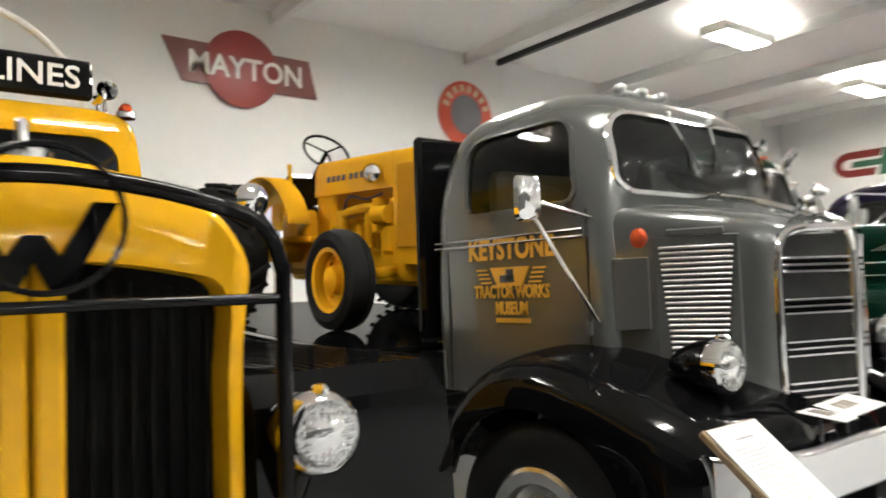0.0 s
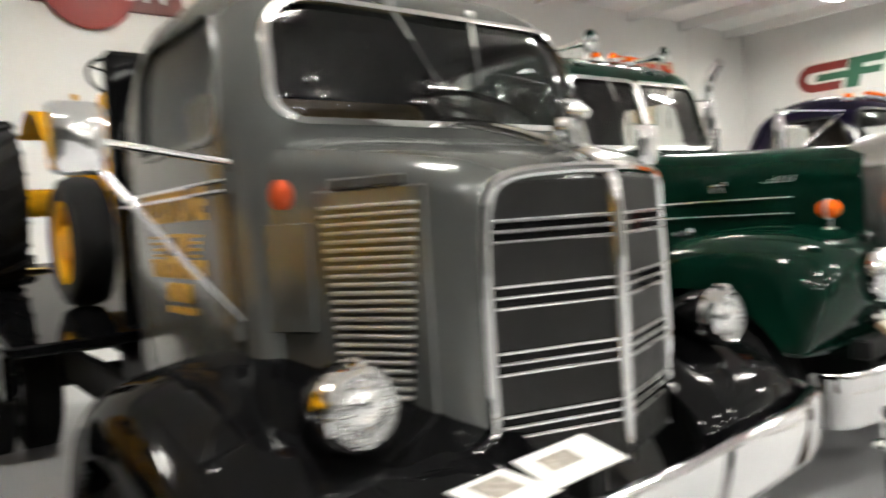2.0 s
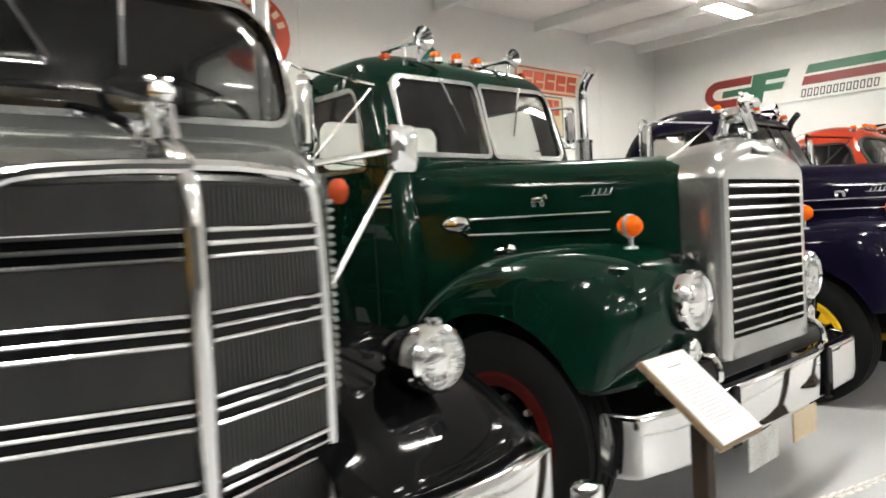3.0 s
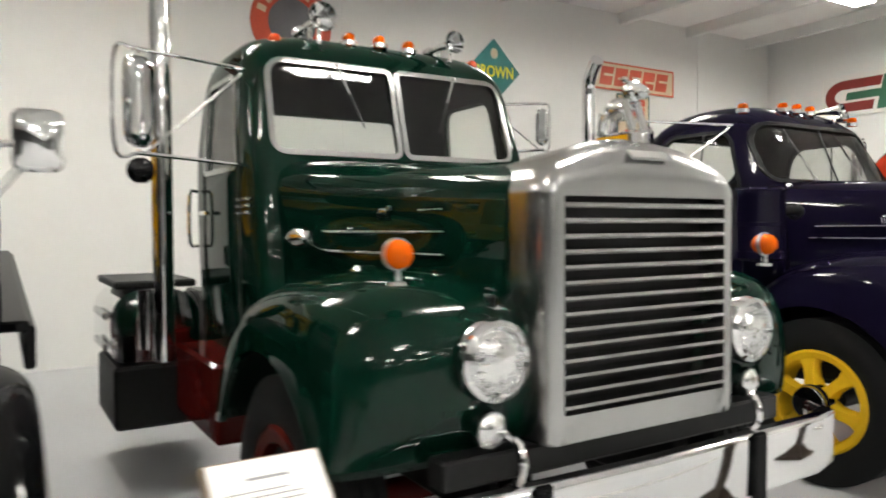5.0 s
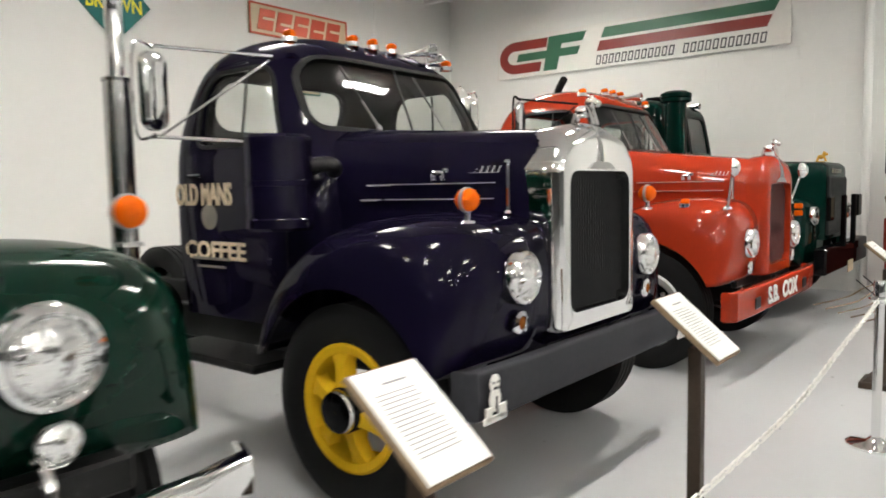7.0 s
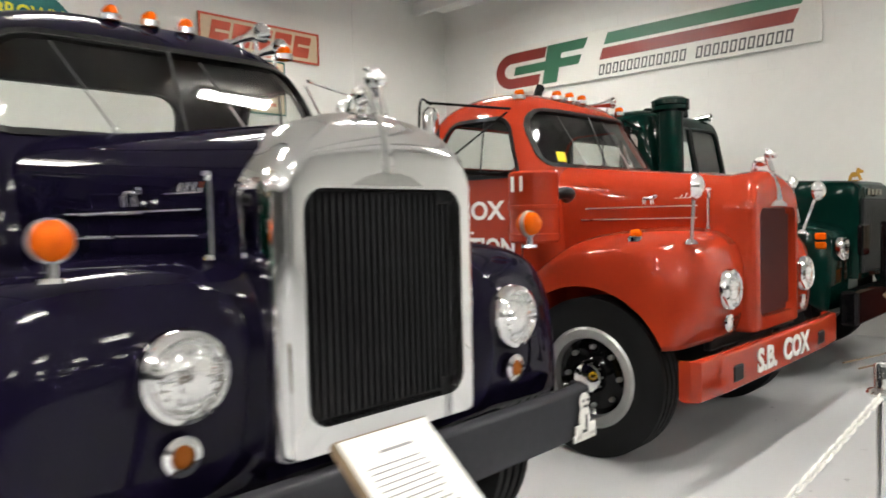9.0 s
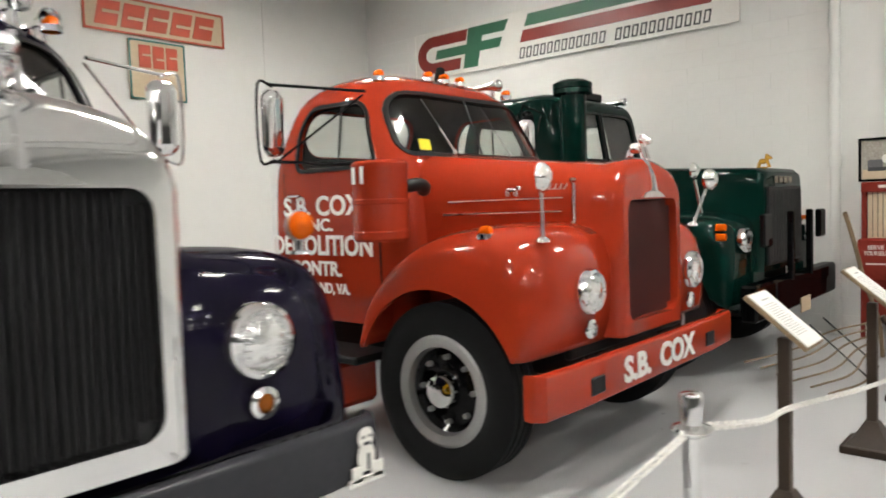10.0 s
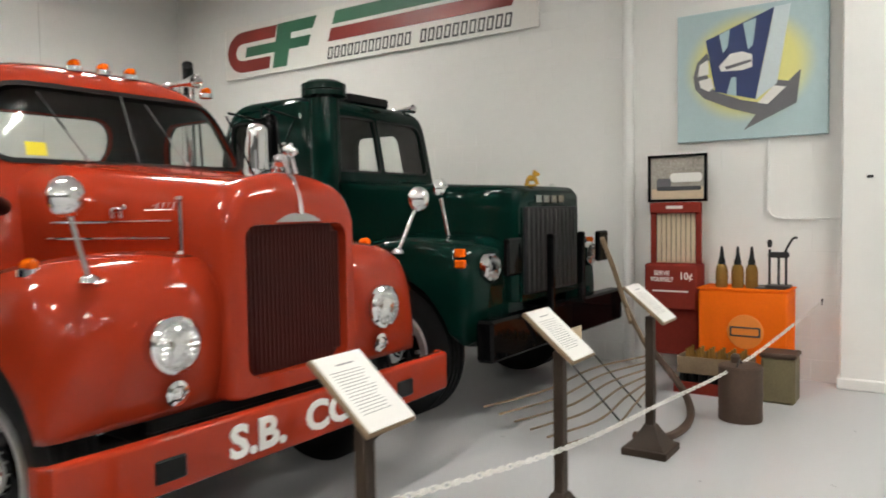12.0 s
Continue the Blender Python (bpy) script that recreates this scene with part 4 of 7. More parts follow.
        part("door_seam", Shape().box((s * 0.893, 2.02, 1.45), (0.008, 0.008, 1.0), 0.002).box((s * 0.893, 2.78, 1.45), (0.008, 0.008, 1.0), 0.002), CHASSIS, body)
        part("grab_handle", Shape().tube(smooth([(s * 0.90, 2.92, 1.5), (s * 0.95, 2.92, 1.52), (s * 0.95, 2.92, 1.82), (s * 0.90, 2.92, 1.84)], 10), 0.011), CHROME, body)
        part("door_handle", Shape().box((s * 0.925, 2.66, 1.70), (0.03, 0.14, 0.025), 0.008), CHROME, body)
        part("hood_trim", Shape().rod((s * 0.532, 0.55, 1.59), (s * 0.66, 1.45, 1.59), 0.007, seg=8).rod((s * 0.535, 0.55, 1.50), (s * 0.665, 1.45, 1.50), 0.007, seg=8), CHROME, t)
        side_badges(t, s, (0.578, 0.98, 1.665), (0.548, 0.62, 1.69), 7)
        part("hood_latch", Shape().box((s * 0.60, 1.25, 1.40), (0.04, 0.24, 0.045), 0.012).ball((s * 0.62, 1.14, 1.41), 0.035, 10), CHROME, t)
        wiper(body, (s * 0.38, 1.90, 2.50), (s * 0.24, 1.84, 2.16))
    # radiator: polished shell with a domed top and slats
    hole = fine(rrect(-0.408, 0.408, 0.975, 1.712, 0.012, 6), 6)
    out = lambda g: fine(rrect(-0.475 - g, 0.475 + g, 0.875 - g * 0.2, 1.785 + g, (0.02, 0.02, 0.07 + g, 0.07 + g), 6), 6)

    def crown(pts, yy, k):
        return [(a, yy, b + k * max(0.0, (b - 1.68) / 0.12) * max(0.0, 1 - (a / 0.5) ** 2)) for a, b in pts]

    shell_ring = Shape().loft([crown(out(0.01), 0.30, 0.125), crown(out(0.014), 0.12, 0.135), crown(out(0.01), 0.05, 0.125), crown(out(-0.002), 0.015, 0.105), crown(out(-0.015), -0.002, 0.06), crown(out(-0.03), -0.006, 0.02), crown(hole, -0.006, 0), crown(hole, 0.11, 0)], caps=False)
    rs = part("radiator_shell", shell_ring, ALUM, t, "polished aluminium radiator shell", angle=45)
    g = part("radiator_core", Shape().prism(rrect(-0.42, 0.42, 0.97, 1.72, 0.01, 2), "y", 0.11, 0.13), MESHG, t)
    for i in range(14):
        z = 1.005 + i * 0.0525
        blade = Shape().loft([[(xx, yy, zz) for yy, zz in ((-0.012, z - 0.008), (-0.004, z - 0.016), (0.05, z + 0.004), (0.05, z + 0.011), (-0.008, z + 0.002))] for xx in (-0.407, 0.407)])
        part("grille_slat", blade, ALUM, g)
    part("shell_badge", Shape().box((0, 0, 0), (0.20, 0.012, 0.05), 0.005, pose(0, 0.005, 1.862, -50)), DULL, rs)
    ornament(t, 0, 0.14, 1.965, 1.15)
    b = part("bumper", Shape().loft([[(xx, yy, zz) for yy, zz in rrect(y0, y0 + 0.08, 0.53, 0.785, 0.025, 4)] for xx, y0 in ((-1.23, 0.09), (-1.19, 0.0), (-1.0, -0.05), (0.0, -0.075), (1.0, -0.05), (1.19, 0.0), (1.23, 0.09))]), CHROME, t, "chrome bumper")
    for s in (-0.55, 0.55):
        part("bumper_strap", Shape().box((s, -0.068, 0.655), (0.07, 0.03, 0.27), 0.008), BLACK, b)
    part("number_plate", Shape().box((-0.22, -0.04, 0.43), (0.32, 0.012, 0.16), 0.006), material("old_number_plate", (0.55, 0.52, 0.46), 0.5, vary=0.5, scale=14), b)
    part("number_plate", Shape().box((0.28, -0.04, 0.44), (0.30, 0.012, 0.15), 0.006), CREAM, b)
    part("apron", Shape().box((0, 0.10, 0.83), (1.7, 0.10, 0.10), 0.01), CHASSIS, t)
    for s in (-1, 1):
        part("inner_guard", Shape().box((s * 0.58, 0.85, 0.98), (0.03, 1.4, 0.8), 0.01), CHASSIS, t)
    part("front_axle", Shape().rod((-0.85, 0.85, 0.5), (0.85, 0.85, 0.5), 0.055), DEEPRED, t)
    for xx, yy, zz in ((-0.66, 2.1, 2.585), (-0.2, 2.12, 2.655), (0.0, 2.12, 2.665), (0.2, 2.12, 2.655), (0.66, 2.1, 2.585)):
        roof_marker(body, xx, yy + 0.02, zz + 0.045, REDLENS if abs(xx) > 0.5 else AMBER, 0.95)
    horn(body, -0.42, 2.0, 2.67, 0.42, 0.085, 0.12)
    horn(body, 0.46, 2.0, 2.67, 0.36, 0.07, 0.09)
    st = part("exhaust_stack", Shape().rod((-1.13, 2.83, 0.8), (-1.13, 2.83, 3.18), 0.062, seg=24), CHROME, t, "tall chrome exhaust stack")
    part("side_tank", Shape().loft([[(xx, yy, zz) for xx, zz in rrect(-1.40, -0.86, 0.76, 1.22, (0.08, 0.08, 0.19, 0.19), 6)] for yy in (3.10, 3.11, 3.95, 3.96)]), CHROME, t, "polished rounded side tank")
    part("tank_step", Shape().box((-1.42, 3.4, 1.06), (0.03, 0.50, 0.05), 0.008).box((-1.42, 3.4, 0.86), (0.03, 0.50, 0.05), 0.008), ALUM, t)
    part("tank_cover", Shape().box((-1.12, 3.55, 1.25), (0.50, 0.86, 0.05), 0.012), CHASSIS, t)
    part("battery_box", Shape().box((-1.12, 3.45, 0.54), (0.54, 0.80, 0.40), 0.02), CHASSIS, t, "black battery box under the tank")
    part("fuel_tank", Shape().rod((0.86, 3.1, 0.78), (0.86, 4.0, 0.78), 0.28, seg=28), CHROME, t)
    chassis(t, 0.2, 6.6, rear=(5.0,))
    part("fifth_wheel", Shape().box((0, 5.0, 0.98), (0.9, 0.9, 0.12), 0.03), CHASSIS, t)
    return t


# ---- the grey forward-control flat-bed ----
def grey_lorry():
    t = thing("flatbed_truck", "silver grey snub-nosed flatbed truck with black mudguards and black deck", "truck", (3.99, 2.08, 0))
    levels = [(0.98, .72, .50, 1.70, .06, .08), (1.40, .735, .50, 1.71, .08, .10), (1.75, .74, .50, 1.70, .14, .12), (1.92, .74, .475, 1.70, .22, .14),
              (2.12, .73, .485, 1.68, .26, .2), (2.28, .70, .535, 1.65, .30, .26), (2.38, .63, .64, 1.58, .32, .28), (2.45, .47, .82, 1.46, .24, .22), (2.485, .2, 1.02, 1.30, .05, .05)]
    windows = [("y", -0.635, 0.635, 1.915, 2.27, (.09, .09, .12, .12), 0.07, -0.07, 0.2, 1.05), ("x", 0.66, 1.40, 1.885, 2.265, (.06, .07, .13, .11), 0.09, -0.03, -1.2, -0.3), ("x", 0.66, 1.40, 1.885, 2.265, (.06, .07, .13, .11), 0.09, -0.03, 0.3, 1.2), ("y", -0.34, 0.34, 1.95, 2.2, .08, 0, 0, 1.4, 2.0)]
    body = cab(t, levels, windows, GREY, (CHROME, GREY), TINT, 0.017)
    seats(t, 1.13, 1.56, 0.64, TAN)
    part("cab_floor", Shape().box((0, 1.05, 1.06), (1.36, 1.1, 0.05)), INSIDE, t)
    # nose
    rings = [arch_ring(yy, w, zt, 0.93, 0.30, 0.22) for yy, w, zt in ((-0.03, 0.375, 1.725), (0.03, 0.43, 1.765), (0.14, 0.495, 1.80), (0.30, 0.575, 1.835), (0.50, 0.66, 1.87), (0.66, 0.71, 1.885))]
    nose = part("hood", Shape().loft(rings), GREY, t, angle=50)
    part("hood_crest", Shape().tube(smooth([(0, 0.55, 1.935), (0, 0.25, 1.865), (0, 0.0, 1.775), (0, -0.12, 1.70)], 14), 0.016, 10), CHROME, nose)
    ornament(t, 0, 0.0, 1.785, 0.75)
    # V-shaped grille of two ribbed panels with chrome bands
    gr = new("grille")
    gr.parent = t
    for s in (-1, 1):
        a, b2 = Vector((s * 0.345, -0.035, 0)), Vector((s * 0.02, -0.145, 0))
        ln = (b2 - a).length
        ang = math.degrees(math.atan2((b2 - a).y, (b2 - a).x))
        m = Matrix.Translation(a) @ pose(0, 0, 0, 0, 0, ang)
        flip = 1 if s < 0 else -1
        back = Shape().box((ln / 2, flip * 0.012, 1.31), (ln, 0.02, 0.76), 0.003, m)
        part("grille_backing", back, MESHG, gr)
        for i in range(24):
            xx = ln * (i + 0.5) / 24
            part("grille_slat", Shape().box((xx, -flip * 0.002, 1.31), (0.007, 0.016, 0.75), 0.002, m), GRILLGREY, gr)
        for zc in (1.565, 1.40, 1.235, 1.075):
            for dz in (-0.027, 0, 0.027):
                part("chrome_band", Shape().box((ln / 2, -flip * 0.014, zc + dz), (ln, 0.014, 0.010), 0.003, m), CHROME, gr)
            part("band_gap", Shape().box((ln / 2, -flip * 0.006, zc), (ln, 0.012, 0.066), 0.002, m), BLACK, gr)
        part("grille_frame", Shape().tube(smooth([(s * 0.36, -0.035, 0.93), (s * 0.365, -0.035, 1.3), (s * 0.355, -0.035, 1.60), (s * 0.31, -0.06, 1.695), (s * 0.15, -0.11, 1.715), (0, -0.15, 1.715)], 20), 0.016, 10), CHROME, gr)
        # louvred side panel
        c = Vector((s * 0.528, 0.215, 0))
        slope = math.degrees(math.atan2(0.125, 0.24)) * s
        mm = Matrix.Translation(c) @ pose(0, 0, 0, 0, 0, -slope)
        pan = part("louvre_panel", Shape().box((0, 0, 1.40), (0.02, 0.33, 0.60), 0.006, mm), GREY, nose)
        for i in range(24):
            part("louvre", Shape().box((s * 0.013, 0, 1.135 + i * 0.0225), (0.024, 0.29 - (0.004 * (24 - i) if i < 24 else 0), 0.011), 0.004, mm), DULL, pan)
        part("side_badge", Shape().box((s * 0.008, 0, 1.715), (0.016, 0.22, 0.028), 0.008, mm), GRILLGREY, nose)
        fender(t, [(-0.12, .60), (-0.20, 0.80), (-0.17, 0.98), (0.02, 1.10), (0.32, 1.205), (0.62, 1.265), (0.92, 1.22), (1.15, 1.05), (1.26, 0.74)], (0.63, 0.52), 0.515, 165, 20, 0.30, 1.12, BLACK, s, power=0.46)
        wheel(t, s * 0.95, 0.63, 0.485, 0.485, 0.25, s, "steel", ALUM)
        headlamp(t, s * 0.735, -0.01, 1.205, 0.076, CHROME, BLACK, (0, 0.12, -0.12))
        part("side_marker", Shape().ball((s * 0.70, 0.36, 1.695), 0.037, 14, (0.8, 1, 1.15)), REDLENS, t, "dull red side marker lamp")
        west = new("wing_mirror")
        west.parent, west.location = t, (s * 1.13, 0.55, 1.86)
        part("mirror_head", Shape().loft([[(a1, d, b1) for a1, b1 in rrect(-0.065 * k, 0.065 * k, -0.09 * k, 0.09 * k, 0.03, 4)] for d, k in ((-0.025, 0.7), (-0.012, 0.95), (0.01, 1.0))]), CHROME, west)
        part("mirror_arm", Shape().rod((0, 0.012, 0), (-s * 0.38, 0.02, -0.06), 0.011).rod((0, 0.012, -0.02), (-s * 0.375, -0.01, -0.50), 0.010), CHROME, west)
        for yy in (0.60, 1.56):
            part("door_seam", Shape().box((s * 0.738, yy, 1.42), (0.008, 0.01, 0.85), 0.002), CHASSIS, body)
        for zz in (1.33, 1.745):
            part("door_hinge", Shape().rod((s * 0.742, 0.60, zz - 0.03), (s * 0.742, 0.60, zz + 0.03), 0.016, seg=10), GREY, body)
        part("belt_moulding", Shape().rod((s * 0.742, 0.62, 1.725), (s * 0.742, 1.66, 1.725), 0.007, seg=8).rod((s * 0.742, 0.62, 1.755), (s * 0.742, 1.66, 1.755), 0.007, seg=8), CHROME, body)
        part("vent_door", Shape().box((s * 0.004, 0.26, 1.47), (0.012, 0.15, 0.30), 0.005, mm), GREY, nose)
        wiper(body, (s * 0.17 - 0.02, 0.545, 2.30), (s * 0.17 + 0.10 - 0.16 * (s > 0), 0.465, 2.04))
    part("centre_bar", Shape().tube(smooth([(0, -0.155, 0.93), (0, -0.158, 1.3), (0, -0.155, 1.6), (0, -0.13, 1.72), (0, -0.05, 1.77)], 14), 0.021, 12), CHROME, gr)
    b = part("bumper", Shape().loft([[(xx, yy, zz) for yy, zz in rrect(y0, y0 + 0.05, 0.76, 0.95, 0.02, 4)] for xx, y0 in ((-1.02, -0.13), (-0.95, -0.23), (-0.7, -0.30), (0.0, -0.33), (0.7, -0.30), (0.95, -0.23), (1.02, -0.13))]), CHROME, t, "curved chrome bumper")
    rail = part("roof_lamp_bar", Shape().rod((-0.17, 0.84, 2.485), (0.20, 0.84, 2.485), 0.014).rod((-0.12, 0.84, 2.44), (-0.12, 0.84, 2.485), 0.01).rod((0.15, 0.84, 2.44), (0.15, 0.84, 2.485), 0.01), DULL, body)
    for xx in (-0.16, 0.015, 0.19):
        part("roof_lamp", Shape().ball((xx, 0.84, 2.50), 0.032, 12, (1, 1.2, 0.9)), DULL, rail)
    # door lettering
    side = pose(0, 0, 0, 90, 0, -90)
    for words, yy, zz, sz, wd in (("KEYSTONE", 1.085, 1.695, 0.14, 0.59), ("TRACTOR WORKS", 1.085, 1.49, 0.085, 0.52), ("MUSEUM", 1.08, 1.41, 0.085, 0.22)):
        lettering(words, sz, GOLD, body, Matrix.Translation((-0.743, yy, zz)) @ side, width=wd, bold=0.03)
    bars(body, 0, 0.24, 0, 0, 14, 0.022, GOLD, "small_print", 0.003).matrix_local = Matrix.Translation((-0.7425, 1.19, 1.355)) @ pose(0, 0, 0, 0, 0, -90)
    em = Shape().prism([(1.0, 1.52), (1.17, 1.52), (1.22, 1.61), (0.95, 1.61)], "x", -0.746, -0.738)
    part("door_emblem", em, GOLD, body)
    part("emblem_tractor", Shape().box((-0.747, 1.08, 1.575), (0.006, 0.05, 0.05), 0.002).box((-0.747, 1.10, 1.555), (0.006, 0.10, 0.035), 0.002), INK, body)
    for k in range(4):
        for s2 in (-1, 1):
            part("emblem_stripe", Shape().box((-0.743, 1.085 + s2 * (0.20 - k * 0.010), 1.60 - k * 0.021), (0.006, 0.08, 0.009), 0.001), GOLD, body)
    # flat bed
    bed = new("flat_bed")
    bed.parent = t
    bed.matrix_local = Matrix.Translation((0, 1.98, 1.20)) @ pose(0, 0, 0, 3.1) @ Matrix.Translation((0, -1.98, -1.325))
    part("deck", Shape().box((0, 3.95, 1.30), (2.30, 4.0, 0.05), 0.01), BLACK, bed, "glossy black deck")
    for s in (-1.15, 1.15):
        part("side_rail", Shape().box((s, 3.95, 1.20), (0.05, 4.0, 0.20), 0.012), BLACK, bed)
    part("rail_edge", Shape().rod((-1.178, 1.97, 1.325), (-1.178, 5.93, 1.325), 0.012, seg=8), ALUM, bed)
    part("bulkhead", Shape().box((0, 1.84, 1.80), (1.46, 0.07, 1.16), 0.03), BLACK, t)
    part("sub_frame", Shape().box((0, 3.95, 1.12), (0.9, 3.9, 0.26), 0.02), CHASSIS, bed)
    part("bed_support", Shape().box((0, 2.6, 0.92), (0.9, 1.0, 0.30), 0.02).box((0, 5.0, 1.0), (0.9, 1.2, 0.42), 0.02), CHASSIS, t)
    txt = Shape()
    for i in range(12):
        txt.box((-1.178, 4.02 + i * 0.085 + (0.1 if i > 1 else 0), 1.20), (0.006, 0.055, 0.075), 0.001)
    lettering("COLONI", 0.12, WHITE, bed, Matrix.Translation((-1.178, 3.52, 1.20)) @ side, width=0.62, bold=0.01)
    part("rail_lettering", txt, WHITE, bed, kind="stuff")
    chassis(t, 0.3, 5.8, 0.68, rear=(5.15,), hw=1.05, r=0.50)
    return t


def farm_tractor():
    t = thing("farm_tractor", "yellow industrial wheeled tractor standing on the flatbed deck", "tractor", (3.99, 0, 1.325))
    hood = Shape().loft([arch_ring(yy, w, zt, zb, 0.34, 0.14, 14) for yy, w, zt, zb in ((4.56, 0.235, 1.19, 0.46), (4.60, 0.255, 1.225, 0.44), (4.95, 0.26, 1.225, 0.44))])
    part("nose", hood, TRACTOR, t, angle=45)
    part("hood", Shape().loft([arch_ring(yy, w, zt, 0.96, 0.34, 0.12, 14) for yy, w, zt in ((4.95, 0.262, 1.226), (5.5, 0.262, 1.235), (5.95, 0.262, 1.24), (6.02, 0.24, 1.20))]), TRACTOR, t, angle=45)
    part("cowl", Shape().box((0, 5.86, 0.82), (0.50, 0.26, 0.66), 0.03), TRACTOR, t)
    part("engine", Shape().box((0, 5.4, 0.58), (0.30, 0.9, 0.40), 0.04).rod((-0.2, 5.2, 0.66), (-0.2, 5.2, 0.9), 0.06).rod((-0.19, 5.45, 0.5), (-0.19, 5.45, 0.72), 0.05).box((-0.2, 5.05, 0.6), (0.12, 0.16, 0.2), 0.03), TRACTOR, t)
    part("manifold", Shape().tube(smooth([(-0.2, 5.1, 0.8), (-0.24, 5.3, 0.84), (-0.24, 5.6, 0.80), (-0.2, 5.7, 0.7)], 12), 0.035).rod((-0.22, 5.3, 0.55), (-0.22, 5.3, 0.8), 0.04), TRACTOR, t)
    part("chassis_casting", Shape().box((0, 5.6, 0.42), (0.34, 2.0, 0.26), 0.03).box((0, 6.35, 0.52), (0.5, 0.6, 0.36), 0.05), TRACTOR, t)
    g = part("grille", Shape().box((-0.262, 4.76, 0.83), (0.012, 0.30, 0.56), 0.004).box((0.262, 4.76, 0.83), (0.012, 0.30, 0.56), 0.004).box((0, 4.555, 0.83), (0.40, 0.012, 0.56), 0.004), material("grille_shadow_yellow", (0.25, 0.10, 0.01), 0.6, vary=0.2), t)
    for s in (-1, 1):
        for i in range(8):
            part("grille_bar", Shape().box((s * 0.272, 4.64 + i * 0.034, 0.83), (0.014, 0.014, 0.56), 0.004), TRACTOR, g)
    for i in range(11):
        part("grille_bar", Shape().box((-0.18 + i * 0.036, 4.545, 0.83), (0.014, 0.014, 0.56), 0.004), TRACTOR, g)
    lamp = new("tractor_headlamp")
    lamp.parent = t
    part("lens", Shape().lathe([(0.062, 0.0), (0.05, 0.014), (0.001, 0.022)], (-0.33, 5.10, 1.06), (-0.6, -1, 0), 20), LENS, lamp)
    part("lamp_shell", Shape().lathe([(0.068, 0.002), (0.066, -0.03), (0.04, -0.07), (0.001, -0.08)], (-0.33, 5.10, 1.06), (-0.6, -1, 0), 20), TRACTOR, lamp)
    for s in (-1, 1):
        w = new("front_wheel")
        w.parent, w.location = t, (s * 0.62, 5.05, 0.335)
        r, h = 0.335, 0.105
        part("tyre", Shape().lathe([(r * 0.6, -h * 0.7), (r * 0.8, -h), (r * 0.95, -h * 0.8), (r, -h * 0.3), (r * 0.985, -h * 0.28), (r * 0.985, -h * 0.1), (r, -h * 0.08), (r, h * 0.3), (r * 0.95, h * 0.8), (r * 0.8, h), (r * 0.6, h * 0.7)], (0, 0, 0), (s, 0, 0), 40), RUBBER, w)
        part("rim", Shape().lathe([(r * 0.6, h * 0.7), (r * 0.64, h * 0.85), (r * 0.56, h * 0.8), (r * 0.52, h * 0.2), (r * 0.3, h * 0.1), (r * 0.25, h * 0.7), (r * 0.12, h * 0.9), (0.001, h * 0.95)], (0, 0, 0), (s, 0, 0), 32), TRACTOR, w)
        for i in range(6):
            a = math.pi / 3 * i
            part("wheel_bolt", Shape().rod((s * h * 0.15, r * 0.38 * math.cos(a), r * 0.38 * math.sin(a)), (s * h * 0.4, r * 0.38 * math.cos(a), r * 0.38 * math.sin(a)), 0.014, seg=6), TRACTOR, w)
        part("spindle", Shape().rod((0, 0, 0), (-s * 0.5, 0.02, 0.06), 0.04), TRACTOR, w)
        w = new("rear_wheel")
        w.parent, w.location = t, (s * 0.86, 6.33, 0.53)
        r, h = 0.53, 0.16
        part("tyre", Shape().lathe([(r * 0.58, -h * 0.75), (r * 0.75, -h), (r * 0.9, -h * 0.95), (r * 0.955, -h * 0.6), (r * 0.955, h * 0.6), (r * 0.9, h * 0.95), (r * 0.75, h), (r * 0.58, h * 0.75)], (0, 0, 0), (s, 0, 0), 48), RUBBER, w)
        for i in range(22):
            for side2 in (-1, 1):
                a = 2 * math.pi * (i + (0.5 if side2 > 0 else 0)) / 22
                m = Matrix.Rotation(a, 4, "X") @ Matrix.Translation((side2 * h * 0.48, 0, r * 0.97)) @ Matrix.Rotation(side2 * 0.6, 4, "Z")
                part("tread_lug", Shape().box((0, 0, 0), (h * 1.05, 0.040, r * 0.055), 0.006, m), RUBBER, w)
        part("rim", Shape().lathe([(r * 0.58, h * 0.75), (r * 0.61, h * 0.85), (r * 0.55, h * 0.8), (r * 0.5, h * 0.2), (r * 0.34, h * 0.0), (r * 0.30, h * 0.5), (r * 0.12, h * 0.6), (r * 0.10, h * 0.8), (0.001, h * 0.82)], (0, 0, 0), (s, 0, 0), 40), TRACTOR, w)
        for i in range(6):
            a = math.pi / 3 * i + 0.2
            part("wheel_bolt", Shape().rod((s * h * 0.3, r * 0.33 * math.cos(a), r * 0.33 * math.sin(a)), (s * h * 0.55, r * 0.33 * math.cos(a), r * 0.33 * math.sin(a)), 0.018, seg=6), TRACTOR, w)
        arc = [(6.33 + 0.60 * math.cos(radians(a)), 0.53 + 0.60 * math.sin(radians(a))) for a in range(160, 40, -8)]
        mud = Shape().loft([[(s * xx, y, z) for xx in (0.42, 0.60)] for y, z in arc], closed=False)
        mud.loft([[(s * 0.42, 6.33 + k * math.cos(radians(a)), 0.53 + k * math.sin(radians(a))) for k in (0.60, 0.40)] for a in range(160, 40, -8)], closed=False)
        mg = part("mudguard", mud, TRACTOR, t)
        mod = mg.modifiers.new("thickness", "SOLIDIFY")
        mod.thickness = 0.012
    part("rear_axle", Shape().rod((-0.75, 6.27, 0.53), (0.75, 6.27, 0.53), 0.09), TRACTOR, t)
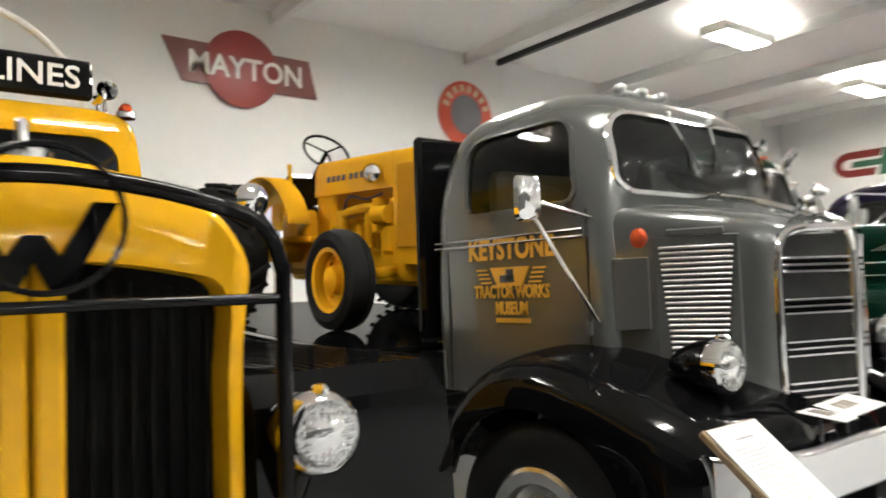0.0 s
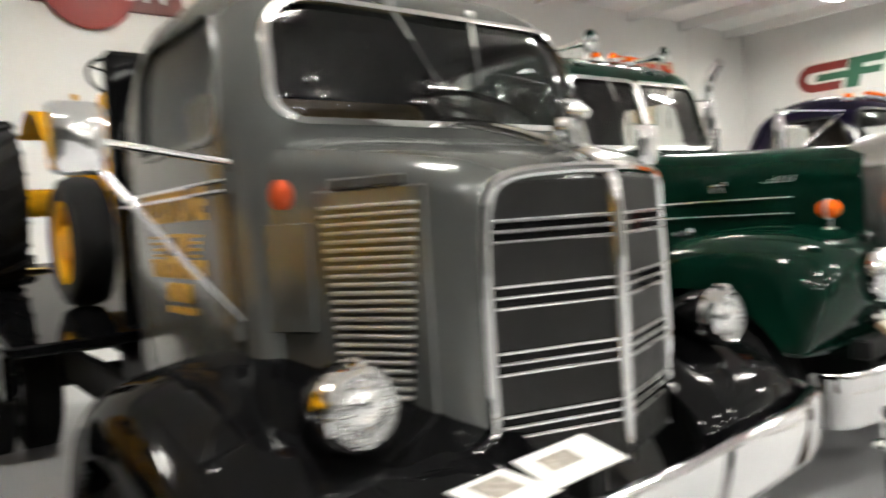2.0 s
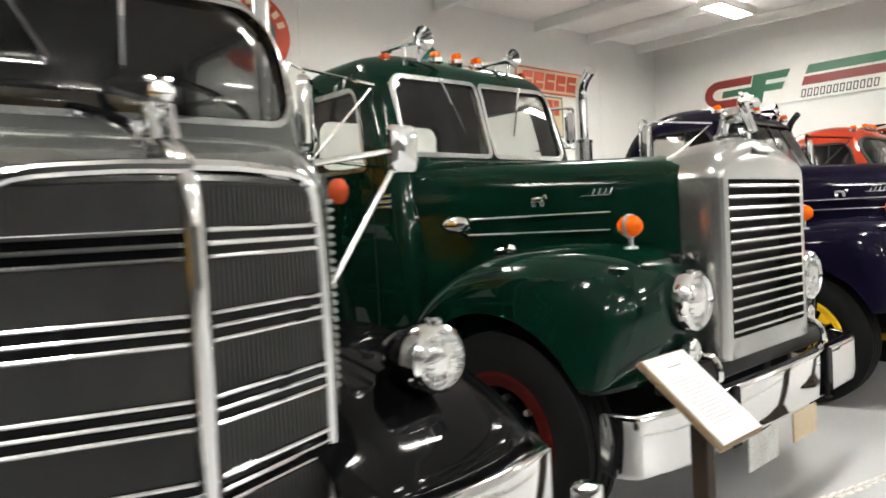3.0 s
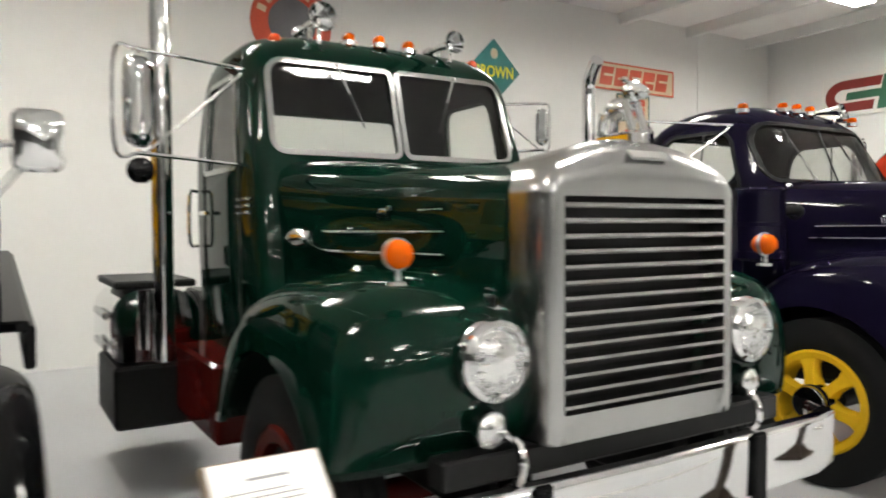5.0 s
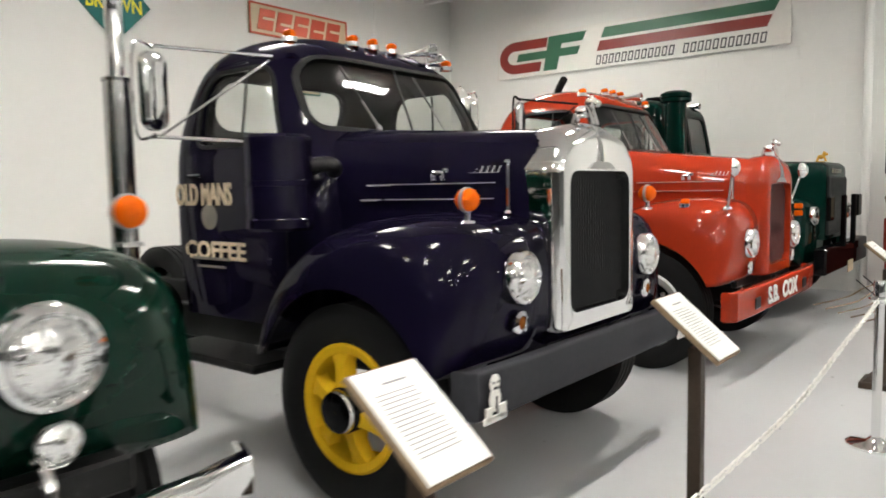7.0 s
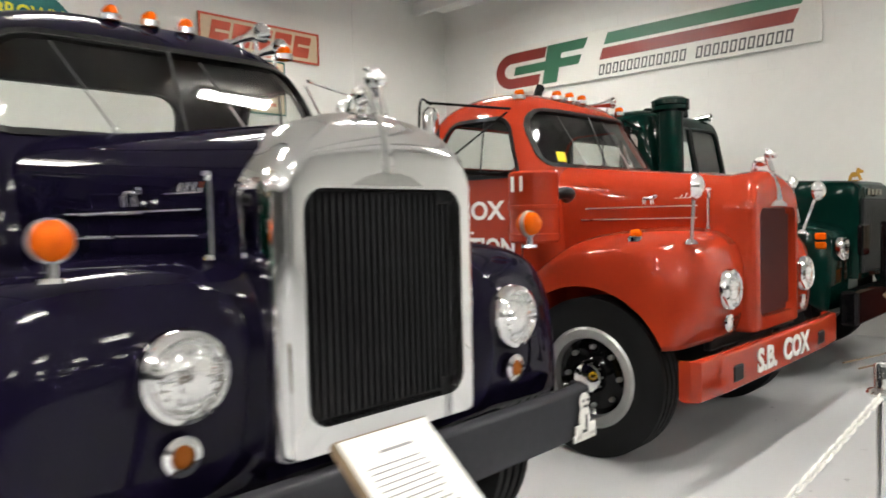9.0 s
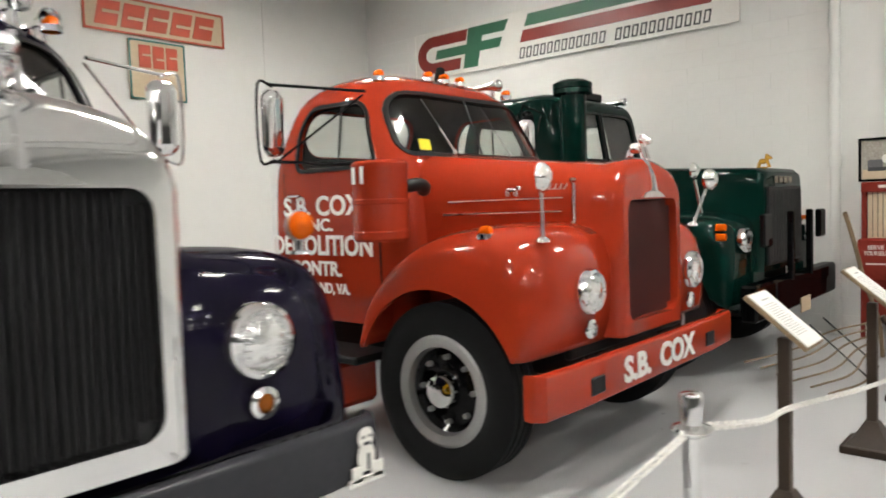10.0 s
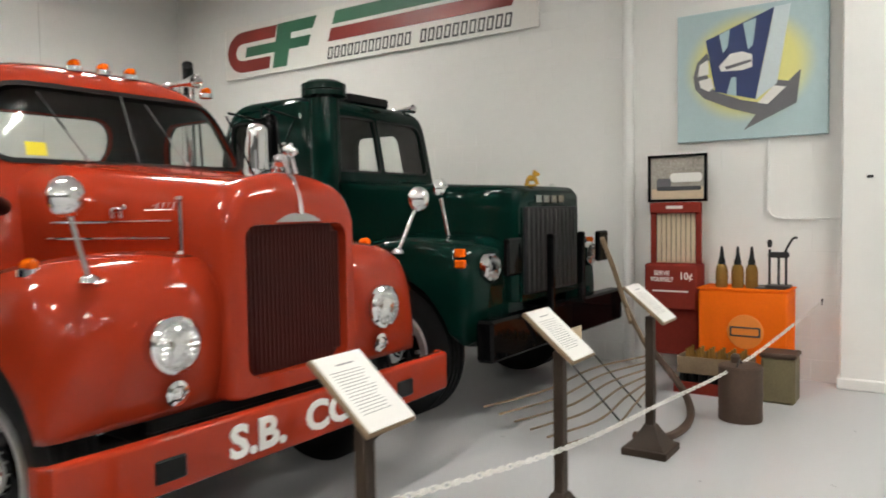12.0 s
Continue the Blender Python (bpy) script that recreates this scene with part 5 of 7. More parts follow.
    part("platform", Shape().box((0, 6.12, 0.62), (0.80, 0.62, 0.05), 0.01).box((-0.34, 6.10, 0.74), (0.12, 0.40, 0.22), 0.02), TRACTOR, t)
    part("tool_box", Shape().box((0, 6.60, 0.88), (0.62, 0.22, 0.34), 0.02), TRACTOR, t)
    part("fuel_filter", Shape().rod((-0.23, 5.62, 0.62), (-0.23, 5.62, 0.80), 0.045).rod((-0.23, 5.62, 0.80), (-0.23, 5.62, 0.83), 0.055), TRACTOR, t)
    part("alternator", Shape().rod((-0.24, 5.02, 0.78), (-0.24, 5.20, 0.78), 0.065, seg=20), TRACTOR, t)
    part("fuel_line", Shape().tube(smooth([(-0.23, 5.62, 0.84), (-0.26, 5.5, 0.93), (-0.25, 5.3, 0.90), (-0.22, 5.15, 0.93)], 14), 0.009), DARK_STEEL, t)
    part("steering_rod", Shape().rod((-0.30, 5.75, 0.50), (-0.52, 5.08, 0.36), 0.016), TRACTOR, t)
    part("seat", Shape().box((0, 6.28, 0.86), (0.46, 0.38, 0.10), 0.04).box((0, 6.47, 1.02), (0.54, 0.10, 0.34), 0.04), BLACK, t, "black padded seat")
    sw = Shape()
    c, rot = Vector((-0.05, 6.18, 1.36)), pose(0, 0, 0, 50)
    sw.tube([c + rot @ Vector((0.20 * math.cos(a), 0.20 * math.sin(a), 0)) for a in np.linspace(0, 2 * math.pi, 28, endpoint=False)], 0.012, 8, True)
    for a in (0.5, 2.6, 4.71):
        sw.rod(c, c + rot @ Vector((0.20 * math.cos(a), 0.20 * math.sin(a), 0)), 0.008, seg=6)
    sw.rod(c, c + rot @ Vector((0, 0, -0.4)), 0.018, seg=8)
    part("steering_wheel", sw, BLACK, t)
    part("lever", Shape().rod((-0.3, 6.3, 0.75), (-0.3, 6.36, 1.22), 0.016, seg=8).ball((-0.3, 6.36, 1.24), 0.024, 8), TRACTOR, t)
    part("exhaust_pipe", Shape().rod((0.1, 5.3, 1.0), (0.1, 5.3, 1.2), 0.03), DARK_STEEL, t)
    badge = Shape()
    for i in range(9):
        badge.box((-0.264, 5.78 - i * 0.068 - (0.03 if i > 3 else 0), 1.08), (0.004, 0.04, 0.045), 0.001)
    part("hood_lettering", badge, INK, t, kind="stuff")
    # longer between cowl and rear axle, and set down on the sloping deck
    for ob in t.children:
        if ob.type == "EMPTY":
            ob.location.y += 0.08 if ob.name.startswith("rear_wheel") else 0.0
        else:
            for v in ob.data.vertices:
                v.co.y += 0.08 * min(1.0, max(0.0, (v.co.y - 5.25) / 0.75))
    on_deck = Matrix.Translation((3.99, 4.06, 1.20)) @ pose(0, 0, 0, 3.1) @ Matrix.Scale(1.04, 4) @ Matrix.Translation((0, -4.16, 0))
    t.matrix_basis = on_deck
    st = thing("ratchet_strap", "yellow webbing strap hooked down to the deck", "strap", (3.99, 0, 1.325))
    part("webbing", Shape().tube([(-0.12, 4.72, 0.42), (-0.16, 4.6, 0.2), (-0.2, 4.5, 0.006)], 0.018, 6), YTAG, st)
    part("ratchet", Shape().box((-0.165, 4.58, 0.16), (0.05, 0.03, 0.09), 0.008), DARK_STEEL, st)
    st.matrix_basis = on_deck
    return t


# ---- the yellow lorry at the start ----
def yellow_lorry():
    t = thing("parcel_truck", "bright yellow vintage truck with black grille, black mudguards and roof sign", "truck", (1.08, 2.13, 0))
    levels = [(0.9, .79, 1.7, 3.2, .04, .06), (1.4, .80, 1.7, 3.2, .05, .08), (1.75, .80, 1.75, 3.2, .06, .08), (2.0, .795, 1.95, 3.2, .07, .1), (2.3, .78, 2.02, 3.18, .10, .12), (2.40, .75, 2.06, 3.12, .14, .16), (2.45, .65, 2.18, 3.0, .14, .14), (2.47, .45, 2.4, 2.8, .06, .06)]
    windows = [("y", -0.67, 0.67, 1.88, 2.28, (.05, .05, .12, .12), 0, 0, 1.4, 2.3), ("x", 2.2, 2.85, 1.75, 2.26, (.05, .05, .10, .10), 0.05, 0, -1.2, -0.3), ("x", 2.2, 2.85, 1.75, 2.26, (.05, .05, .10, .10), 0.05, 0, 0.3, 1.2), ("y", -0.4, 0.4, 1.9, 2.2, .06, 0, 0, 2.8, 3.5)]
    levels = [(z, w, y0 + 0.09, y1 + 0.09, a, b) for z, w, y0, y1, a, b in levels]
    body = cab(t, levels, windows, YELLOW, None, TINT)
    seats(t, 2.75, 1.35, 0.66)
    part("cab_floor", Shape().box((0, 2.4, 1.0), (1.4, 1.2, 0.06)), INSIDE, t)
    part("hood", Shape().loft([arch_ring(yy, w, zt, 0.75, sq, 0.22) for yy, w, zt, sq in ((0.12, 0.425, 1.775, 0.5), (0.5, 0.485, 1.80, 0.46), (1.1, 0.57, 1.81, 0.40), (1.75, 0.72, 1.84, 0.36))]), YELLOW, t, angle=50)
    rise = lambda b: min(1.0, max(0.0, (b - 1.38) / 0.14))
    crown = lambda pts, yy, k: [(a * (0.95 + 0.05 * rise(b)), yy, b + k * rise(b) * (1 - (a / 0.5) ** 2)) for a, b in pts]
    hole = fine(rrect(-0.385, 0.385, 0.55, 1.515, (0.02, 0.02, 0.06, 0.06), 8), 8)
    out = lambda g: fine(rrect(-0.425 - g, 0.425 + g, 0.50, 1.615 + g, (0.03, 0.03, 0.10 + g, 0.10 + g), 8), 8)
    part("radiator_shell", Shape().loft([crown(out(0.012), 0.2, 0.18), crown(out(0.012), 0.06, 0.18), crown(out(0.002), 0.012, 0.18), crown(out(-0.028), -0.012, 0.185), crown(hole, -0.012, 0.09), crown(hole, 0.09, 0.09)], caps=False), YELLOW, t, angle=45)
    g = part("radiator_grille", Shape().prism(rrect(-0.39, 0.39, 0.54, 1.73, 0.2, 4), "y", 0.10, 0.12), VOID, t)
    for i in range(-9, 10):
        if i:
            part("grille_bar", Shape().box((i * 0.039, 0.08, 1.04), (0.010, 0.02, 1.10 - 0.012 * abs(i)), 0.003), VOID, g)
    for s in (-1, 1):
        part("centre_strip", Shape().box((s * 0.031, 0.03, 1.05), (0.052, 0.06, 1.16), 0.008), YELLOW, g)
    em = Shape().prism([(-0.145, 1.71), (-0.06, 1.545), (-0.025, 1.545), (0.0, 1.60), (0.025, 1.545), (0.06, 1.545), (0.145, 1.71), (0.10, 1.71), (0.045, 1.605), (0.018, 1.645), (-0.018, 1.645), (-0.045, 1.605), (-0.10, 1.71)], "y", -0.035, -0.014)
    part("emblem", em, BLACK, t, "black zigzag emblem")
    part("filler_cap", Shape().lathe([(0.05, 0), (0.055, 0.03), (0.03, 0.045), (0.012, 0.05), (0.012, 0.09), (0.001, 0.1)], (0.0, 0.10, 1.79), (0, 0, 1), 20), CHROME, t)
    arc = [(0.43, -0.15, 0.6), (0.43, -0.15, 1.49), (0.428, -0.15, 1.575), (0.385, -0.15, 1.665), (0.265, -0.145, 1.708), (0.14, -0.14, 1.732), (0.0, -0.14, 1.742)]
    part("brush_guard", Shape().tube(smooth(arc + [(-x, yy, zz) for x, yy, zz in arc[-2::-1]], 56), 0.017, 12), BLACK, t, "black tubular brush guard")
    part("guard_bar", Shape().rod((-0.44, -0.155, 1.515), (0.415, -0.155, 1.515), 0.011), BLACK, t)
    part("guard_ring", Shape().tube([(0.127 * math.cos(a), -0.155, 1.664 + 0.127 * math.sin(a)) for a in np.linspace(0, 2 * math.pi, 36, endpoint=False)], 0.006, 8, True), BLACK, t, "thin black steel ring")
    for s in (-1, 1):
        headlamp(t, s * 0.535, -0.10, 1.22, 0.068, CHROME, BLACK, (0, 0.18, -0.2))
        fen = Shape().loft([[(s * 0.46, yy, z0), (s * 0.46, yy, zt), (s * 0.98, yy, zt), (s * 1.02, yy, zt - 0.03), (s * 1.02, yy, z0)] for yy, z0, zt in ((0.06, 0.95, 1.0), (0.08, 0.92, 1.26), (0.14, 0.96, 1.33), (1.3, 0.98, 1.34), (1.5, 0.7, 1.32), (1.55, 0.6, 1.1))])
        part("mudguard", fen, BLACK, t, angle=25)
        tp = Shape()
        for i in range(44):
            for j in range(13):
                tp.box((s * (0.53 + 0.037 * j), 0.20 + 0.026 * i + 0.013 * (j % 2), 1.338), (0.022, 0.007, 0.003), 0.001, None)
        part("tread_plate", tp, BLACK, t, "ribbed tread plate", kind="stuff")
        wheel(t, s * 0.86, 0.72, 0.5, 0.5, 0.25, s, "disc", DULL)
        mir = new("wing_mirror")
        mir.parent, mir.location = t, (s * 1.24, 1.88, 1.99)
        part("mirror_head", Shape().lathe([(0.001, 0.045), (0.05, 0.035), (0.082, 0.01), (0.085, -0.008), (0.001, -0.01)], (0, 0, 0), (0, -1, 0), 24), CHROME, mir)
        part("mirror_arm", Shape().rod((0, 0.02, -0.01), (-s * 0.24, 0.1, -0.08), 0.012).rod((-s * 0.22, 0.1, -0.075), (-s * 0.44, 0.18, -0.16), 0.017), BLACK, mir)
        horn(body, s * 0.65, 2.19, 2.46, 0.22, 0.05, 0.07)
        roof_marker(body, s * 0.73, 2.19, 2.42, REDLENS)
    sign = part("roof_sign", Shape().box((0.02, 2.23, 2.57), (1.14, 0.05, 0.19), 0.02), BLACK, body, "black roof sign with white lettering")
    lettering("LINES", 0.15, WHITE, sign, Matrix.Translation((0.34, 2.203, 2.57)) @ pose(0, 0, 0, 90), wide=1.05)
    part("arch_rail", Shape().tube(smooth([(0.82, 3.3, 0.9), (0.82, 3.3, 2.2), (0.78, 3.3, 2.68), (0.66, 3.3, 2.98), (0.38, 3.3, 3.20), (0.0, 3.3, 3.26), (-0.38, 3.3, 3.20), (-0.66, 3.3, 2.98), (-0.78, 3.3, 2.68), (-0.82, 3.3, 2.2), (-0.82, 3.3, 0.9)], 40), 0.022, 10), WHITE, t, "white arched hoop behind the cab")
    for s in (-1, 1):
        part("running_board", Shape().box((s * 0.80, 2.3, 0.60), (0.30, 1.4, 0.05), 0.01), CHASSIS, t)
    chassis(t, 0.2, 6.0, rear=(4.9,), hw=0.95, r=0.48)
    return t


# ---- the bottle-green lorry in the corner ----
def corner_lorry():
    t = thing("tipper_truck", "bottle green square-hooded truck with black bumper and rooftop horns", "truck", (16.95, 2.25, 0))
    levels = [(0.95, .90, 1.70, 3.1, .06, .08), (1.6, .92, 1.70, 3.12, .08, .1), (1.95, .91, 1.74, 3.12, .12, .12), (2.3, .91, 1.80, 3.08, .14, .16), (2.56, .89, 1.85, 3.02, .16, .22), (2.67, .82, 1.93, 2.9, .2, .22), (2.73, .55, 2.15, 2.7, .1, .1)]
    windows = [("y", -0.74, -0.03, 2.02, 2.52, (.06, .03, .03, .12), 0.06, 0, 1.4, 2.4), ("y", 0.03, 0.74, 2.02, 2.52, (.03, .06, .12, .03), 0, -0.06, 1.4, 2.4), ("x", 2.15, 2.85, 1.96, 2.48, (.04, .04, .1, .1), 0.2, 0, -1.2, -0.3), ("x", 2.15, 2.85, 1.96, 2.48, (.04, .04, .1, .1), 0.2, 0, 0.3, 1.2), ("y", -0.6, 0.6, 2.0, 2.45, .08, 0, 0, 2.7, 3.4)]
    body = cab(t, levels, windows, TEAL, CHASSIS, GLASS, 0.016)
    seats(t, 2.65, 1.35, 0.8)
    part("cab_floor", Shape().box((0, 2.4, 1.05), (1.6, 1.2, 0.06)).box((0, 1.85, 1.72), (1.6, 0.14, 0.5), 0.04), INSIDE, t)
    part("hood", Shape().loft([arch_ring(yy, w, zt, 0.9, 0.22, 0.20) for yy, w, zt in ((-0.05, 0.56, 1.78), (0.0, 0.60, 1.82), (0.6, 0.64, 1.85), (1.3, 0.74, 1.89), (1.72, 0.84, 1.93))]), TEAL, t, angle=50)
    g = part("grille", Shape().box((0, -0.06, 1.30), (0.98, 0.03, 0.70), 0.02), MESHG, t)
    for i in range(12):
        part("grille_bar", Shape().box((-0.44 + i * 0.08, -0.08, 1.30), (0.012, 0.02, 0.66), 0.004), GRILLGREY, g)
    bars(t, -0.28, 0.28, -0.052, 1.715, 4, 0.06, ALUM, "hood_lettering")
    prof = [(0.02, .62), (0.0, 0.85), (0.0, 1.1), (0.03, 1.32), (0.15, 1.42), (0.5, 1.46), (0.9, 1.44), (1.25, 1.30), (1.45, 1.05), (1.5, .72)]
    for s in (-1, 1):
        fender(t, prof, (0.78, 0.53), 0.62, 162, 21, 0.4, 1.2, TEAL, s, power=0.3)
        wheel(t, s * 1.0, 0.78, 0.53, 0.53, 0.28, s, "disc", DULL)
        headlamp(t, s * 0.93, -0.015, 1.20, 0.085)
        for zz in (1.32, 1.24):
            part("side_marker", Shape().box((s * 1.17, 0.10, zz), (0.03, 0.09, 0.06), 0.012), AMBER, t)
        fm = new("fender_mirror")
        fm.parent, fm.location = t, (s * 0.95, 0.35, 1.44)
        part("stalk", Shape().rod((0, 0, 0), (s * 0.02, 0.05, 0.30), 0.016), CHROME, fm)
        part("mirror", Shape().lathe([(0.001, 0.05), (0.03, 0.046), (0.06, 0.03), (0.08, 0.008), (0.08, -0.01), (0.001, -0.014)], (s * 0.02, 0.05, 0.36), (0, -1, 0), 24), CHROME, fm)
        if s < 0:
            west_coast_mirror(t, s * 1.30, 1.9, 2.25, s, 0.36, 0.44, 0.15, mat=BLACK, arm_mat=BLACK)
        part("grille_guard", Shape().box((s * 0.30, -0.20, 1.12), (0.05, 0.06, 0.62), 0.012), BLACK, t)
        part("lamp_guard", Shape().box((s * 0.85, -0.16, 1.28), (0.22, 0.05, 0.28), 0.05), BLACK, t)
    horn(body, 0.72, 1.90, 2.64, 0.3, 0.05, 0.08)
    part("beacon_base", Shape().box((0.25, 2.25, 2.77), (0.62, 0.3, 0.10), 0.02), BLACK, body, "black rooftop fittings")
    part("air_cleaner", Shape().rod((-0.96, 1.60, 1.25), (-0.96, 1.60, 2.60), 0.13, seg=28).lathe([(0.13, 0), (0.19, 0.02), (0.19, 0.06), (0.175, 0.065), (0.19, 0.07), (0.19, 0.12), (0.13, 0.15), (0.001, 0.155)], (-0.96, 1.60, 2.60), (0, 0, 1), 28), TEAL, t, "upright air cleaner with a cap")
    st = part("exhaust_stack", Shape().rod((-1.10, 3.25, 0.8), (-1.10, 3.25, 2.74), 0.06, seg=24), CHROME, t, "chrome exhaust stack")
    part("stack_elbow", Shape().tube(smooth([(-1.10, 3.25, 2.70), (-1.105, 3.23, 2.82), (-1.16, 3.16, 2.92), (-1.27, 3.02, 3.02)], 12), 0.05, 16), CHASSIS, st, "black curved exhaust tip")
    ornament(t, 0, 0.12, 1.845, 0.7, GOLD)
    part("bumper", Shape().box((0, -0.14, 0.70), (2.5, 0.14, 0.30), 0.02), BLACK, t, "black steel bumper")
    part("number_plate", Shape().box((0.1, -0.215, 0.55), (0.3, 0.012, 0.14), 0.004), CREAM, t)
    for s in (-1, 1):
        part("inner_guard", Shape().box((s * 0.6, 0.8, 0.98), (0.03, 1.4, 0.8), 0.01), CHASSIS, t)
    part("front_axle", Shape().rod((-0.85, 0.78, 0.5), (0.85, 0.78, 0.5), 0.055), CHASSIS, t)
    chassis(t, 0.2, 6.2, rear=(4.9,))
    return t


green_lorry()
grey_lorry()
farm_tractor()
yellow_lorry()
corner_lorry()


# ---- signs on the walls ----
YN = Y_NORTH - 0.012


def wall_sign(name, label, category="sign"):
    return thing(name, label, category)


def lobed_sign():
    t = wall_sign("winged_sign", "dark red winged metal sign with a round middle and pale letters")
    part("board", Shape().prism([(3.84, 4.22), (5.72, 4.21), (5.60, 4.73), (3.60, 4.75)], "y", YN - 0.03, YN), SIGNBROWN, t)
    part("disc", Shape().lathe([(0.51, 0.0), (0.51, 0.02), (0.50, 0.024), (0.001, 0.024)], (4.62, YN - 0.028, 4.47), (0, -1, 0), 48), SIGNRED, t)
    lettering("MAYTON", 0.40, WHITE, t, Matrix.Translation((4.70, YN - 0.055, 4.46)) @ pose(0, 0, 0, 90), width=1.55, bold=0.02)


def round_sign():
    t = wall_sign("round_sign", "round red enamel sign with a pale middle on the wall")
    part("disc", Shape().lathe([(0.56, 0.0), (0.56, 0.02), (0.54, 0.028), (0.001, 0.028)], (8.45, YN, 4.32), (0, -1, 0), 48), SIGNORANGE, t)
    part("ring", Shape().lathe([(0.33, 0.0), (0.32, 0.006), (0.001, 0.006)], (8.45, YN - 0.028, 4.32), (0, -1, 0), 40), CANVASG, t)
    for i in range(8):
        a = radians(160 - i * 20)
        part("glyph_bar", Shape().box((0, 0, 0), (0.08, 0.006, 0.12), 0.002, Matrix.Translation((8.45 + 0.44 * math.cos(a), YN - 0.03, 4.32 + 0.44 * math.sin(a))) @ Matrix.Rotation(-(a - math.pi / 2), 4, "Y")), CREAM, t)


def diamond_sign():
    t = wall_sign("diamond_sign", "teal diamond-shaped sign with yellow letters")
    part("board", Shape().prism([(11.75, 3.55), (12.25, 4.05), (11.75, 4.55), (11.25, 4.05)], "y", YN - 0.025, YN), SIGNTEAL, t)
    lettering("BROWN", 0.25, YTAG, t, Matrix.Translation((11.75, YN - 0.028, 4.03)) @ pose(0, 0, 0, 90), width=0.74, bold=0.02)
    part("crest", Shape().ball((11.75, YN - 0.026, 4.32), 0.07, 12, (1, 0.1, 1.3)), CREAM, t)


def glyphs(t, x0, x1, z0, z1, count, mat, slant, thick):
    """Plain slanted block shapes, one for each letter of a trade name."""
    w, h = (x1 - x0) / count, z1 - z0
    for i in range(count):
        a, b = x0 + w * (i + 0.05), x0 + w * (i + 0.90)
        lean = lambda pts: [(p + slant * (q - z0), q) for p, q in pts]
        slit = z0 + h * (0.42 if i % 2 else 0.56)
        o = [(a, z0), (b, z0), (b, slit - thick * 0.28), (a + thick, slit - thick * 0.28), (a + thick, slit + thick * 0.28), (b, slit + thick * 0.28), (b, z1), (a, z1)]
        part("glyph_block", Shape().prism(lean(o), "y", YN - 0.032, YN - 0.026), mat, t)


def long_sign():
    t = wall_sign("long_sign", "aged cream metal sign with slanted orange-red blocks")
    part("board", Shape().prism(rrect(13.84, 15.86, 3.99, 4.47, 0.01, 2), "y", YN - 0.026, YN), CREAM, t)
    part("border", Shape().hollow(rrect(13.84, 15.86, 3.99, 4.47, 0.01, 2), rrect(13.87, 15.83, 4.02, 4.44, 0.01, 2), "y", YN - 0.032, YN - 0.02), SIGNORANGE, t)
    glyphs(t, 13.96, 15.68, 4.07, 4.39, 5, SIGNORANGE, 0.22, 0.075)


def small_sign():
    t = wall_sign("small_sign", "small square cream sign with red blocks below the long sign")
    part("board", Shape().prism(rrect(14.41, 15.22, 3.15, 3.95, 0.02, 3), "y", YN - 0.026, YN), CREAM, t)
    part("border", Shape().hollow(rrect(14.41, 15.22, 3.15, 3.95, 0.02, 3), rrect(14.435, 15.195, 3.175, 3.925, 0.02, 3), "y", YN - 0.030, YN - 0.02), SIGNTEAL, t)
    glyphs(t, 14.54, 15.12, 3.58, 3.88, 3, SIGNORANGE, 0.0, 0.05)
    bars(t, 14.6, 15.05, YN - 0.026, 3.30, 9, 0.05, SIGNORANGE, "small_print")


